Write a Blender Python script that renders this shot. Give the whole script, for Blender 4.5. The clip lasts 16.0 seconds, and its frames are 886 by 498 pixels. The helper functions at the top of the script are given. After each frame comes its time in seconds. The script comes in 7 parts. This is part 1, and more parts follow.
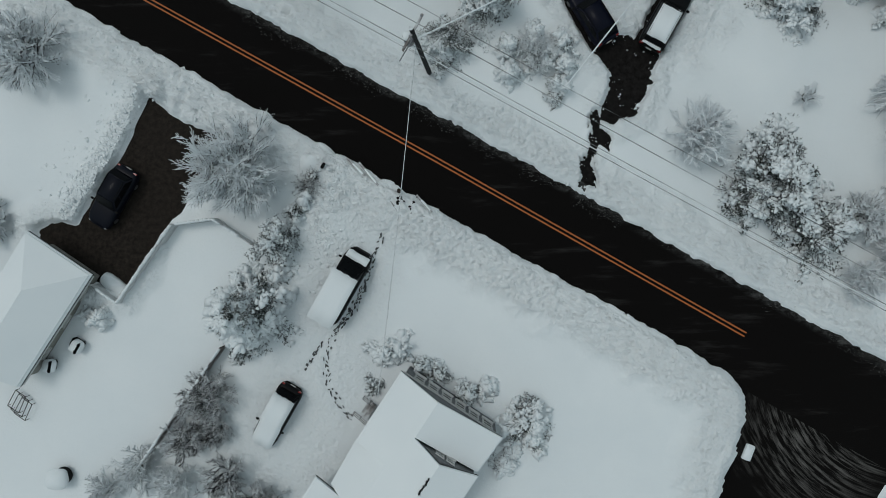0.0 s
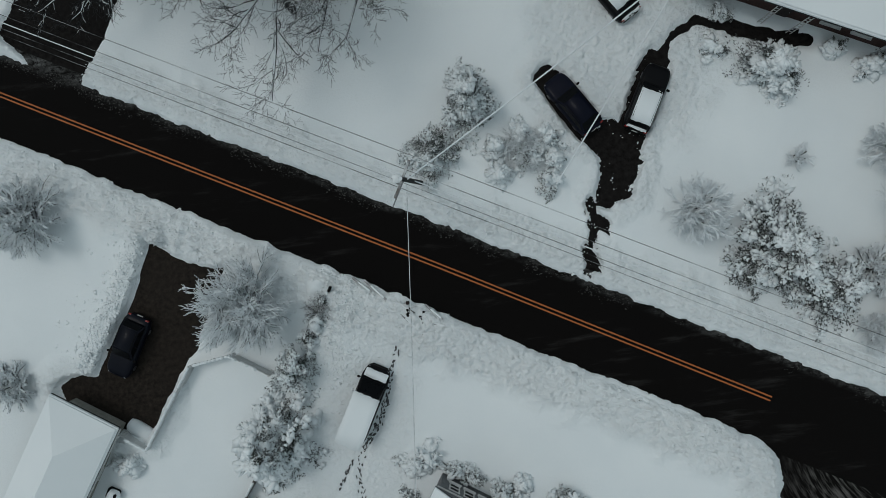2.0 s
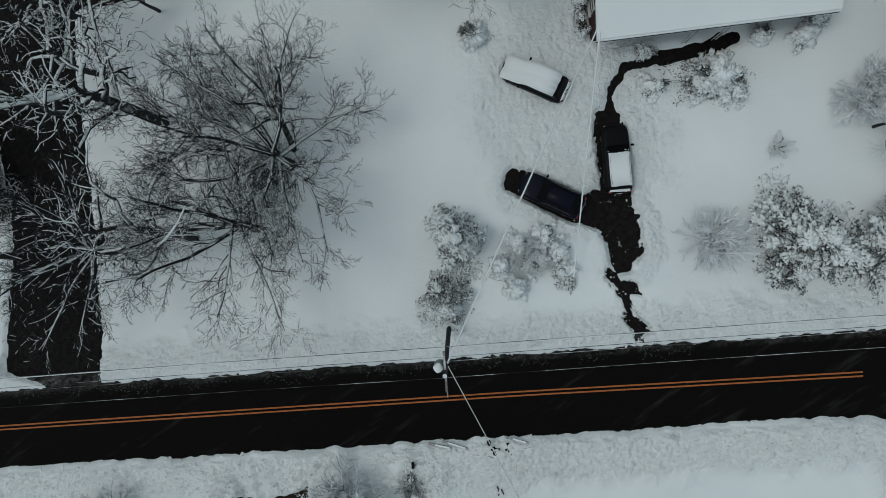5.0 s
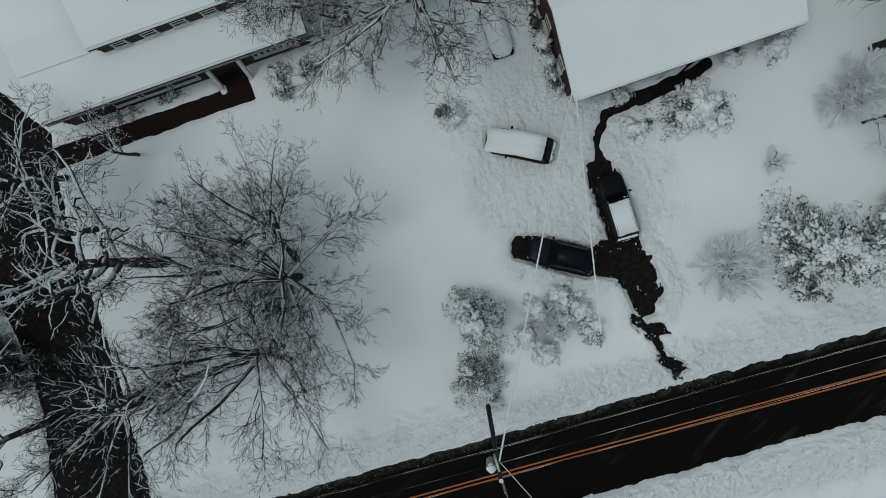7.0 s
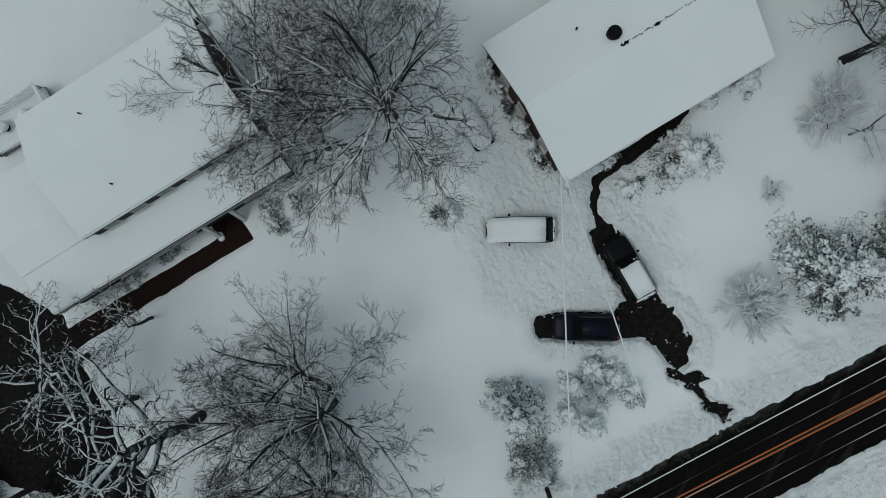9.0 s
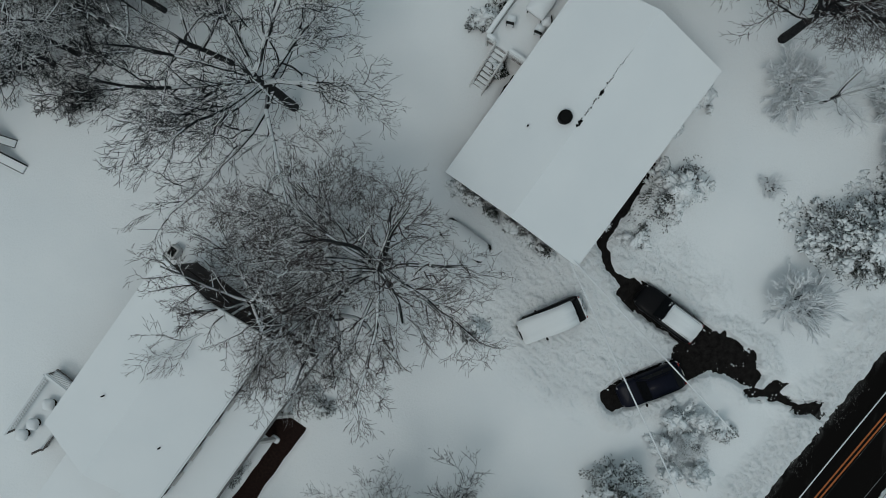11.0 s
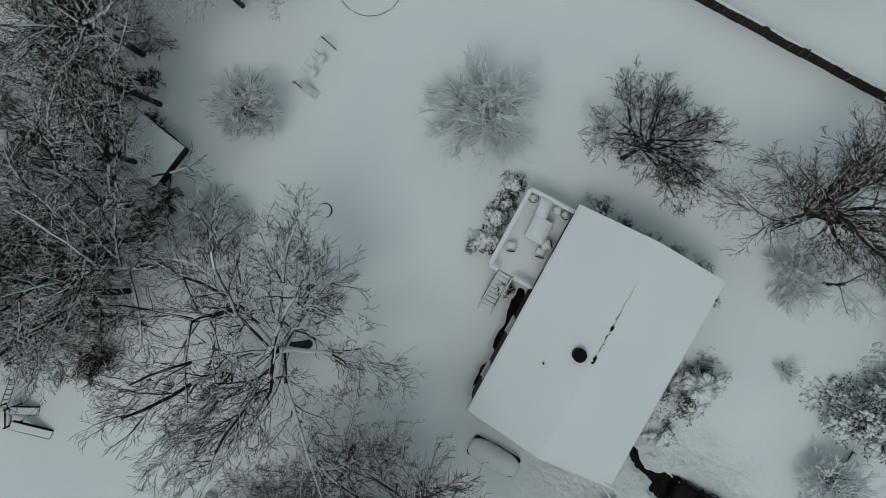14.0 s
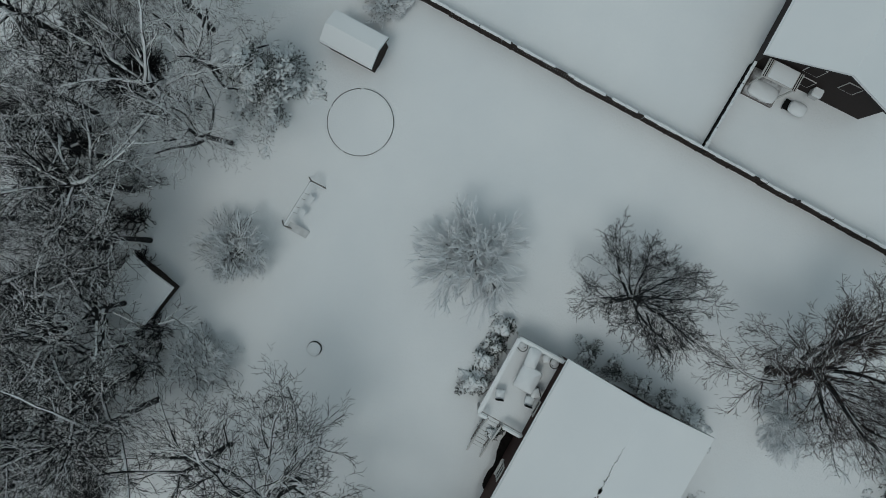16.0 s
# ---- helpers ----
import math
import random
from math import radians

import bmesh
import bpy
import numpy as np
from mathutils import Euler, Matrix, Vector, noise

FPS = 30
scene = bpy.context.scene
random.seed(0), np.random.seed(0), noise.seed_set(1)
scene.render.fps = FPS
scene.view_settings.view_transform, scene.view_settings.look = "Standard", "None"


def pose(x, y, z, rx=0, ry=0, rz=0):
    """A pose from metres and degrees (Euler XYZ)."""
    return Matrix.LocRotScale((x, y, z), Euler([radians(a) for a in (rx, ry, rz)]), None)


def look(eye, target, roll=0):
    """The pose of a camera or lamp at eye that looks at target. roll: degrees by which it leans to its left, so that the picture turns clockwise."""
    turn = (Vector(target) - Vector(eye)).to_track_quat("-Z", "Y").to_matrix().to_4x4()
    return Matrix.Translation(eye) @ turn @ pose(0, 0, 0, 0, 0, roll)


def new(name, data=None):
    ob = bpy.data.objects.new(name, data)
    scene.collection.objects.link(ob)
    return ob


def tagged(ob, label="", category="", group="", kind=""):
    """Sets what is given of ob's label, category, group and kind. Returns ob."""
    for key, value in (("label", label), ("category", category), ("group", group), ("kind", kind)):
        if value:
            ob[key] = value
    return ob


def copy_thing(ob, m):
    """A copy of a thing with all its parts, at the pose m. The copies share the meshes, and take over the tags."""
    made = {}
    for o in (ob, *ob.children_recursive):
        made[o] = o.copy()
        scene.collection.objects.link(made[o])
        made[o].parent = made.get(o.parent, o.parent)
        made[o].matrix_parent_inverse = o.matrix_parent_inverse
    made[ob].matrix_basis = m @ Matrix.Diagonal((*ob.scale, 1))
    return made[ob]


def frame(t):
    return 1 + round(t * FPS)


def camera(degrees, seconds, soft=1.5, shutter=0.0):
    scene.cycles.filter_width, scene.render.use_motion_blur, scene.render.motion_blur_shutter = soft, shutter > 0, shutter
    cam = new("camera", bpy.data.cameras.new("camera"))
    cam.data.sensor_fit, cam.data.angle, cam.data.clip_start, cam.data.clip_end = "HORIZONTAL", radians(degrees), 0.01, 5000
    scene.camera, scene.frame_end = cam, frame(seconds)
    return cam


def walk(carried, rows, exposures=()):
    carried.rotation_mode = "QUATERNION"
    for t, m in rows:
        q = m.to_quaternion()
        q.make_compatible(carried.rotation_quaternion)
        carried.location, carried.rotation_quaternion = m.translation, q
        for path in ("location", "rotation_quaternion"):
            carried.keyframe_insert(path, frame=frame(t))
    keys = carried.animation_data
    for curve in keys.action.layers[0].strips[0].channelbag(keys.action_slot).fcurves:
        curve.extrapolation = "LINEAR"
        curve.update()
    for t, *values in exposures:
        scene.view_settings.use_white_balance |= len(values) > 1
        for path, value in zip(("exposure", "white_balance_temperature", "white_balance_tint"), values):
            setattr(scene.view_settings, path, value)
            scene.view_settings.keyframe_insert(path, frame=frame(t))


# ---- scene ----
cam = camera(75, 16.0, soft=0.55)
# seconds, eye x, y, z, heading, then the small lean of the downward camera to its top and to its side
PATH = [
    (0, 0.228, 0.028, 41.073, 0.26, -1.17, 2.93),
    (0.5, 0.197, 1.604, 41.067, 0.33, -1.42, 3.07),
    (1, 0.243, 3.408, 41.095, -0.43, -1.30, 3.21),
    (1.5, 0.401, 5.364, 41.113, -3.34, -1.22, 3.35),
    (2, 0.567, 7.285, 41.146, -7.78, -1.27, 3.40),
    (2.5, 0.746, 9.104, 41.201, -12.19, -1.32, 3.37),
    (3, 0.997, 10.763, 41.266, -17.11, -1.34, 3.40),
    (3.5, 1.241, 12.298, 41.308, -22.08, -1.38, 3.38),
    (4, 1.542, 13.690, 41.351, -26.68, -1.39, 3.35),
    (4.2, 1.678, 14.153, 41.315, -28.40, -1.39, 3.38),
    (6.3, 4.160, 18.953, 40.908, -41.19, -1.34, 3.36),
    (6.5, 4.409, 19.376, 40.889, -42.70, -1.30, 3.37),
    (7, 5.193, 20.558, 40.907, -45.80, -1.30, 3.30),
    (7.5, 6.209, 21.716, 40.953, -48.20, -1.30, 3.37),
    (8, 7.327, 22.874, 41.034, -50.35, -1.28, 3.39),
    (8.5, 8.476, 24.052, 40.971, -52.49, -1.22, 3.35),
    (9, 9.798, 25.125, 41.015, -58.55, -1.29, 3.32),
    (9.2, 10.397, 25.534, 40.996, -62.20, -1.42, 3.33),
    (11.3, 18.059, 29.150, 40.662, -83.74, -1.38, 3.34),
    (11.5, 18.910, 29.453, 40.662, -85.12, -1.28, 3.26),
    (12, 21.279, 30.072, 40.731, -88.25, -1.25, 3.21),
    (12.5, 23.752, 30.463, 40.799, -89.44, -1.25, 3.23),
    (13, 26.420, 30.718, 40.748, -89.42, -1.22, 3.25),
    (13.5, 29.093, 30.852, 40.773, -89.43, -1.29, 3.23),
    (14, 31.845, 30.861, 40.828, -89.32, -1.37, 3.22),
    (14.5, 34.490, 30.759, 40.751, -89.33, -1.33, 3.26),
    (15, 37.056, 30.528, 40.684, -89.29, -1.24, 3.32),
    (15.5, 39.415, 30.338, 40.534, -89.26, -1.19, 3.34),
    (16, 41.615, 30.145, 40.495, -89.23, -1.29, 3.38),
]
walk(cam, [(t, pose(x, y, z, 0, 0, head) @ pose(0, 0, 0, tx) @ pose(0, 0, 0, 0, ty)) for t, x, y, z, head, tx, ty in PATH], [(0, 0.10), (1, -0.01), (2, -0.01), (6.5, 0.03), (9, -0.02), (11.5, -0.06), (14.5, -0.10), (16, -0.13)])

# ---- light ----
world = bpy.data.worlds.new("overcast_sky")
scene.world = world
world.use_nodes = True
wn, wl = world.node_tree.nodes, world.node_tree.links
sky = wn.new("ShaderNodeTexSky")
sky.sky_type, sky.sun_disc = "NISHITA", False
sky.sun_elevation, sky.sun_rotation = radians(63), radians(301)
sky.air_density, sky.dust_density, sky.ozone_density = 1.0, 4.0, 1.0
wn["Background"].inputs["Strength"].default_value = 0.0745
soft_sky = wn.new("ShaderNodeMix")
soft_sky.data_type = "RGBA"
soft_sky.inputs["Factor"].default_value = 0.75
soft_sky.inputs["B"].default_value = (4.62, 5.75, 5.95, 1)
wl.new(sky.outputs["Color"], soft_sky.inputs["A"])
wl.new(soft_sky.outputs["Result"], wn["Background"].inputs["Color"])
sun_data = bpy.data.lights.new("sun", "SUN")
sun_data.energy, sun_data.angle, sun_data.color = 0.52, radians(22), (0.97, 0.98, 0.95)
sun = new("sun", sun_data)
sun.matrix_world = look((-4.0, 2.4, 9.0), (0, 0, 0))
scene.view_settings.exposure = 0.0

# ---- materials ----


def material(name):
    m = bpy.data.materials.new(name)
    m.use_nodes = True
    return m, m.node_tree.nodes, m.node_tree.links, m.node_tree.nodes["Principled BSDF"]


def noise_node(n, l, scale, detail=4.0, rough=0.55, coord="Object"):
    tc = n.new("ShaderNodeTexCoord")
    t = n.new("ShaderNodeTexNoise")
    t.inputs["Scale"].default_value, t.inputs["Detail"].default_value, t.inputs["Roughness"].default_value = scale, detail, rough
    l.new(tc.outputs[coord], t.inputs["Vector"])
    return t


def ramp(n, l, source, stops):
    r = n.new("ShaderNodeValToRGB")
    e = r.color_ramp.elements
    while len(e) < len(stops):
        e.new(0.5)
    for k, (p, c) in enumerate(stops):
        e[k].position, e[k].color = p, (*c, 1) if len(c) == 3 else c
    l.new(source, r.inputs["Fac"])
    return r


def mix(n, l, fac, a, b):
    m = n.new("ShaderNodeMix")
    m.data_type = "RGBA"
    for key, v in (("Factor", fac), ("A", a), ("B", b)):
        if hasattr(v, "links"):
            l.new(v, m.inputs[key])
        else:
            m.inputs[key].default_value = v if key == "Factor" else (*v, 1)
    return m.outputs["Result"]


def bump(n, l, bsdf, heights, strength=0.4, distance=0.02):
    b = n.new("ShaderNodeBump")
    b.inputs["Strength"].default_value, b.inputs["Distance"].default_value = strength, distance
    l.new(heights, b.inputs["Height"])
    l.new(b.outputs["Normal"], bsdf.inputs["Normal"])
    return b


SNOW = (0.80, 0.83, 0.85)


def snow_material(name, fine, distance, treaded=False):
    m, n, l, b = material(name)
    big, small = noise_node(n, l, 0.12, 3), noise_node(n, l, fine, 6, 0.65)
    tone = ramp(n, l, big.outputs["Fac"], [(0.3, (0.76, 0.80, 0.82)), (0.7, (0.83, 0.86, 0.87))])
    l.new(mix(n, l, 0.10, tone.outputs["Color"], (0.9, 0.9, 0.9)), b.inputs["Base Color"])
    b.inputs["Roughness"].default_value = 0.75
    b.inputs["Subsurface Weight"].default_value = 0.0
    b.inputs["Specular IOR Level"].default_value = 0.25
    if treaded:
        # broken, trodden snow: lumps a hand or a boot wide where the sheet is marked so
        mark, lump = n.new("ShaderNodeAttribute"), noise_node(n, l, 2.6, 5, 0.72)
        mark.attribute_name = "trodden"
        vor, warp = n.new("ShaderNodeTexVoronoi"), n.new("ShaderNodeMath")
        vor.inputs["Scale"].default_value = 3.3
        tc = n.new("ShaderNodeTexCoord")
        l.new(tc.outputs["Object"], vor.inputs["Vector"])
        warp.operation, warp.inputs[1].default_value = "MULTIPLY_ADD", 0.55
        l.new(vor.outputs["Distance"], warp.inputs[0])
        l.new(lump.outputs["Fac"], warp.inputs[2])
        weigh = n.new("ShaderNodeMath")
        weigh.operation = "MULTIPLY"
        l.new(warp.outputs[0], weigh.inputs[0])
        l.new(mark.outputs["Fac"], weigh.inputs[1])
        fine_part = n.new("ShaderNodeMath")
        fine_part.operation, fine_part.inputs[1].default_value = "MULTIPLY_ADD", 0.16
        l.new(small.outputs["Fac"], fine_part.inputs[0])
        l.new(weigh.outputs[0], fine_part.inputs[2])
        bump(n, l, b, fine_part.outputs[0], 1.0, 0.18)
    else:
        bump(n, l, b, small.outputs["Fac"], 0.6, distance)
    return m


def speckled(name, dark, light, scale, rough=0.8, metal=0.0, distance=0.01, spec=0.4, coord="Object"):
    """A surface of two tones, with a grain and with larger stains."""
    m, n, l, b = material(name)
    fine, broad = noise_node(n, l, scale, 6, 0.6, coord), noise_node(n, l, scale * 0.07, 3, 0.5, coord)
    a = ramp(n, l, fine.outputs["Fac"], [(0.3, dark), (0.7, light)])
    mid = tuple((p + q) * 0.5 for p, q in zip(dark, light))
    w = ramp(n, l, broad.outputs["Fac"], [(0.35, (0, 0, 0)), (0.7, (0.6, 0.6, 0.6))])
    l.new(mix(n, l, w.outputs["Color"], a.outputs["Color"], mid), b.inputs["Base Color"])
    b.inputs["Roughness"].default_value, b.inputs["Metallic"].default_value = rough, metal
    b.inputs["Specular IOR Level"].default_value = spec
    bump(n, l, b, fine.outputs["Fac"], 0.5, distance)
    return m


def snowed(name, dark, light, low, high, scale=8.0, patch=1.2, snow=SNOW):
    """Bark, needles or cable with snow lying on the faces that look up; low and high: where the snow begins and is whole."""
    m, n, l, b = material(name)
    grain, patches = noise_node(n, l, scale, 5), noise_node(n, l, patch, 4)
    base = ramp(n, l, grain.outputs["Fac"], [(0.3, dark), (0.7, light)])
    geo, split, add = n.new("ShaderNodeNewGeometry"), n.new("ShaderNodeSeparateXYZ"), n.new("ShaderNodeMath")
    l.new(geo.outputs["Normal"], split.inputs["Vector"])
    off = n.new("ShaderNodeMath")
    off.operation = "MULTIPLY_ADD"
    off.inputs[1].default_value, off.inputs[2].default_value = 1.4, -0.7
    l.new(patches.outputs["Fac"], off.inputs[0])
    l.new(split.outputs["Z"], add.inputs[0])
    l.new(off.outputs[0], add.inputs[1])
    r = n.new("ShaderNodeMapRange")
    r.interpolation_type = "SMOOTHSTEP"
    r.inputs["From Min"].default_value, r.inputs["From Max"].default_value = low, high
    l.new(add.outputs[0], r.inputs["Value"])
    l.new(mix(n, l, r.outputs["Result"], base.outputs["Color"], snow), b.inputs["Base Color"])
    b.inputs["Roughness"].default_value = 0.85
    b.inputs["Specular IOR Level"].default_value = 0.2
    return m


def plain(name, colour, rough=0.5, metal=0.0, coat=0.0):
    m, n, l, b = material(name)
    t = noise_node(n, l, 6.0, 5)
    a = ramp(n, l, t.outputs["Fac"], [(0.3, tuple(0.85 * c for c in colour)), (0.75, tuple(min(1, 1.1 * c) for c in colour))])
    l.new(a.outputs["Color"], b.inputs["Base Color"])
    r = ramp(n, l, t.outputs["Fac"], [(0.2, (rough * 0.8,) * 3), (0.8, (min(1, rough * 1.2),) * 3)])
    l.new(r.outputs["Color"], b.inputs["Roughness"])
    b.inputs["Metallic"].default_value, b.inputs["Coat Weight"].default_value = metal, coat
    b.inputs["Specular IOR Level"].default_value = 0.5 if max(colour) > 0.05 else 0.09
    return m


M_SNOW = snow_material("field_snow", 5.0, 0.05, True)
M_ROOF_SNOW = snow_material("roof_snow", 2.5, 0.02)
M_CLOD = snow_material("clodded_snow", 9.0, 0.05)
def asphalt_material():
    """Wet black asphalt with long pale salt stains along the lanes."""
    m, n, l, b = material("wet_asphalt")
    fine = noise_node(n, l, 14.0, 6, 0.6)
    a = ramp(n, l, fine.outputs["Fac"], [(0.3, (0.0028, 0.0024, 0.0022)), (0.75, (0.0075, 0.0065, 0.006))])
    tc, mp, st = n.new("ShaderNodeTexCoord"), n.new("ShaderNodeMapping"), n.new("ShaderNodeTexNoise")
    mp.inputs["Rotation"].default_value, mp.inputs["Scale"].default_value = (0, 0, radians(29)), (0.16, 1.1, 1)
    st.inputs["Scale"].default_value, st.inputs["Detail"].default_value, st.inputs["Roughness"].default_value = 1.0, 6, 0.7
    l.new(tc.outputs["Object"], mp.inputs["Vector"])
    l.new(mp.outputs["Vector"], st.inputs["Vector"])
    w = ramp(n, l, st.outputs["Fac"], [(0.56, (0, 0, 0)), (0.78, (0.55, 0.55, 0.55))])
    stained = mix(n, l, w.outputs["Color"], a.outputs["Color"], (0.05, 0.047, 0.045))
    # gritty slush left by the plough along the north kerb
    over, grit, lie, both = n.new("ShaderNodeVectorMath"), noise_node(n, l, 2.2, 6, 0.75), n.new("ShaderNodeMapRange"), n.new("ShaderNodeMath")
    over.operation, over.inputs[1].default_value = "DOT_PRODUCT", (0.4848, 0.8746, 0)
    l.new(tc.outputs["Object"], over.inputs[0])
    lie.inputs["From Min"].default_value, lie.inputs["From Max"].default_value = 3.68 + 2.2, 3.68 + 3.3
    l.new(over.outputs["Value"], lie.inputs["Value"])
    both.operation = "MULTIPLY"
    g = ramp(n, l, grit.outputs["Fac"], [(0.40, (0, 0, 0)), (0.66, (1, 1, 1))])
    l.new(g.outputs["Color"], both.inputs[0])
    l.new(lie.outputs["Result"], both.inputs[1])
    long_patch, thin = ramp(n, l, st.outputs["Fac"], [(0.38, (0, 0, 0)), (0.6, (1, 1, 1))]), n.new("ShaderNodeMath")
    thin.operation = "MULTIPLY"
    l.new(both.outputs[0], thin.inputs[0])
    l.new(long_patch.outputs["Color"], thin.inputs[1])
    l.new(mix(n, l, thin.outputs[0], stained, (0.22, 0.22, 0.215)), b.inputs["Base Color"])
    b.inputs["Roughness"].default_value, b.inputs["Specular IOR Level"].default_value = 0.85, 0.06
    bump(n, l, b, fine.outputs["Fac"], 0.5, 0.01)
    return m


M_ASPHALT = asphalt_material()
def slush_material():
    """Wet asphalt with films of grey slush drawn out by turning tyres round the corner."""
    m, n, l, b = material("slushy_asphalt")
    fine = noise_node(n, l, 14.0, 6, 0.6)
    a = ramp(n, l, fine.outputs["Fac"], [(0.3, (0.0028, 0.0024, 0.0022)), (0.75, (0.0075, 0.0065, 0.006))])
    tc, mp, st = n.new("ShaderNodeTexCoord"), n.new("ShaderNodeVectorMath"), n.new("ShaderNodeTexNoise")
    mp.operation, mp.inputs[1].default_value = "DISTANCE", (30.6, -9.0, 0)
    l.new(tc.outputs["Object"], mp.inputs[0])
    turn = n.new("ShaderNodeVectorRotate")
    turn.inputs["Center"].default_value = (30.6, -9.0, 0)
    l.new(tc.outputs["Object"], turn.inputs["Vector"])
    sep, join = n.new("ShaderNodeSeparateXYZ"), n.new("ShaderNodeCombineXYZ")
    l.new(turn.outputs["Vector"], sep.inputs["Vector"])
    across, along = n.new("ShaderNodeMath"), n.new("ShaderNodeMath")
    across.operation, across.inputs[1].default_value = "MULTIPLY", 4.6
    along.operation, along.inputs[1].default_value = "MULTIPLY", 0.6
    l.new(mp.outputs["Value"], across.inputs[0])
    l.new(sep.outputs["Y"], along.inputs[0])
    l.new(across.outputs[0], join.inputs["X"])
    l.new(along.outputs[0], join.inputs["Y"])
    st.inputs["Scale"].default_value, st.inputs["Detail"].default_value, st.inputs["Roughness"].default_value = 1.0, 5, 0.65
    l.new(join.outputs["Vector"], st.inputs["Vector"])
    near = n.new("ShaderNodeVectorMath")
    near.operation, near.inputs[1].default_value = "DISTANCE", (24.6, -14.0, 0)
    l.new(tc.outputs["Object"], near.inputs[0])
    patch = noise_node(n, l, 0.5, 3)
    reach = n.new("ShaderNodeMath")
    reach.operation, reach.inputs[1].default_value = "MULTIPLY_ADD", 5.0
    l.new(patch.outputs["Fac"], reach.inputs[0])
    l.new(near.outputs["Value"], reach.inputs[2])
    span = ramp(n, l, reach.outputs[0], [(0.0, (1, 1, 1)), (1.0, (0, 0, 0))])
    scale = n.new("ShaderNodeMapRange")
    scale.inputs["From Min"].default_value, scale.inputs["From Max"].default_value = 5.4, 8.6
    l.new(reach.outputs[0], scale.inputs["Value"])
    l.new(scale.outputs["Result"], span.inputs["Fac"])
    w = ramp(n, l, st.outputs["Fac"], [(0.46, (0, 0, 0)), (0.68, (1, 1, 1))])
    both = n.new("ShaderNodeMath")
    both.operation = "MULTIPLY"
    l.new(w.outputs["Color"], both.inputs[0])
    l.new(span.outputs["Color"], both.inputs[1])
    l.new(mix(n, l, both.outputs[0], a.outputs["Color"], (0.13, 0.122, 0.115)), b.inputs["Base Color"])
    b.inputs["Roughness"].default_value, b.inputs["Specular IOR Level"].default_value = 0.85, 0.06
    bump(n, l, b, fine.outputs["Fac"], 0.5, 0.01)
    return m


M_SLUSHY = slush_material()
M_PRINT = speckled("trodden_slush", (0.02, 0.02, 0.02), (0.16, 0.16, 0.165), 4.0, 0.9, spec=0.1)
M_SLUSH = speckled("gritty_slush", (0.02, 0.019, 0.018), (0.13, 0.125, 0.12), 5.0, 0.8, spec=0.1)
M_DRIVE = speckled("brown_driveway", (0.008, 0.0065, 0.0055), (0.034, 0.027, 0.022), 3.0, 0.85, spec=0.08)
M_DIRT = speckled("melted_asphalt", (0.003, 0.0026, 0.0024), (0.02, 0.018, 0.017), 3.0, 0.9, spec=0.06)
M_BROWN_PATH = speckled("brown_paving", (0.010, 0.0055, 0.005), (0.026, 0.015, 0.012), 5.0, 0.85, spec=0.08)
M_YELLOW = speckled("worn_yellow_paint", (0.26, 0.066, 0.014), (0.52, 0.15, 0.034), 9.0, 0.7)
M_BARK_BARE = snowed("bare_bark", (0.008, 0.0085, 0.009), (0.032, 0.032, 0.034), 1.0, 1.4, patch=0.7)
M_BARK_DUST = snowed("dusted_bark", (0.009, 0.0095, 0.010), (0.036, 0.036, 0.038), 0.55, 1.1, patch=0.8)
M_BARK_WHITE = snowed("white_topped_bark", (0.014, 0.014, 0.015), (0.055, 0.054, 0.055), 0.15, 0.75, patch=0.8)
M_TWIG_BROWN = snowed("red_brown_twig", (0.022, 0.015, 0.014), (0.07, 0.05, 0.047), 0.72, 1.3, patch=0.6)
M_FROST = snowed("frosted_twig", (0.42, 0.43, 0.43), (0.6, 0.61, 0.61), -0.4, 0.35, patch=1.6)
M_RIME = snowed("rime", (0.74, 0.77, 0.78), (0.86, 0.88, 0.89), -0.9, -0.3, patch=1.6)
M_NEEDLE = snowed("snowy_needles", (0.008, 0.014, 0.011), (0.026, 0.038, 0.027), 0.55, 1.0, patch=1.6)
M_NEEDLE_DARK = snowed("dark_needles", (0.008, 0.012, 0.010), (0.026, 0.034, 0.024), 0.62, 1.1, patch=1.2)
M_LOAD = snow_material("loaded_snow", 6.0, 0.03)
M_CABLE = snowed("black_cable", (0.006, 0.006, 0.006), (0.012, 0.012, 0.012), 0.8, 1.2, patch=0.3)
M_DUSTY_CABLE = snowed("dusted_cable", (0.03, 0.03, 0.03), (0.06, 0.06, 0.06), 0.3, 0.75, patch=0.12)
M_WHITE_CABLE = snowed("snow_sleeved_cable", (0.3, 0.3, 0.3), (0.4, 0.4, 0.4), -0.9, -0.2, patch=0.5)
M_WOOD_DARK = snowed("dark_weathered_wood", (0.012, 0.009, 0.008), (0.05, 0.036, 0.030), 1.1, 1.5)
M_WOOD_GREY = snowed("grey_weathered_wood", (0.10, 0.09, 0.085), (0.24, 0.22, 0.21), 0.8, 1.3)
M_VINYL = speckled("white_vinyl", (0.52, 0.53, 0.53), (0.66, 0.67, 0.67), 3.0, 0.5)
M_BRICK = speckled("red_brown_brick", (0.026, 0.012, 0.010), (0.066, 0.030, 0.025), 12.0, 0.9)
M_SIDING_BROWN = speckled("dark_brown_siding", (0.014, 0.009, 0.009), (0.032, 0.022, 0.020), 4.0, 0.75)
M_SIDING_RED = speckled("dark_red_siding", (0.009, 0.0045, 0.004), (0.02, 0.0105, 0.009), 4.0, 0.75)
M_SIDING_GREY = speckled("grey_siding", (0.10, 0.105, 0.11), (0.19, 0.195, 0.20), 4.0, 0.75)
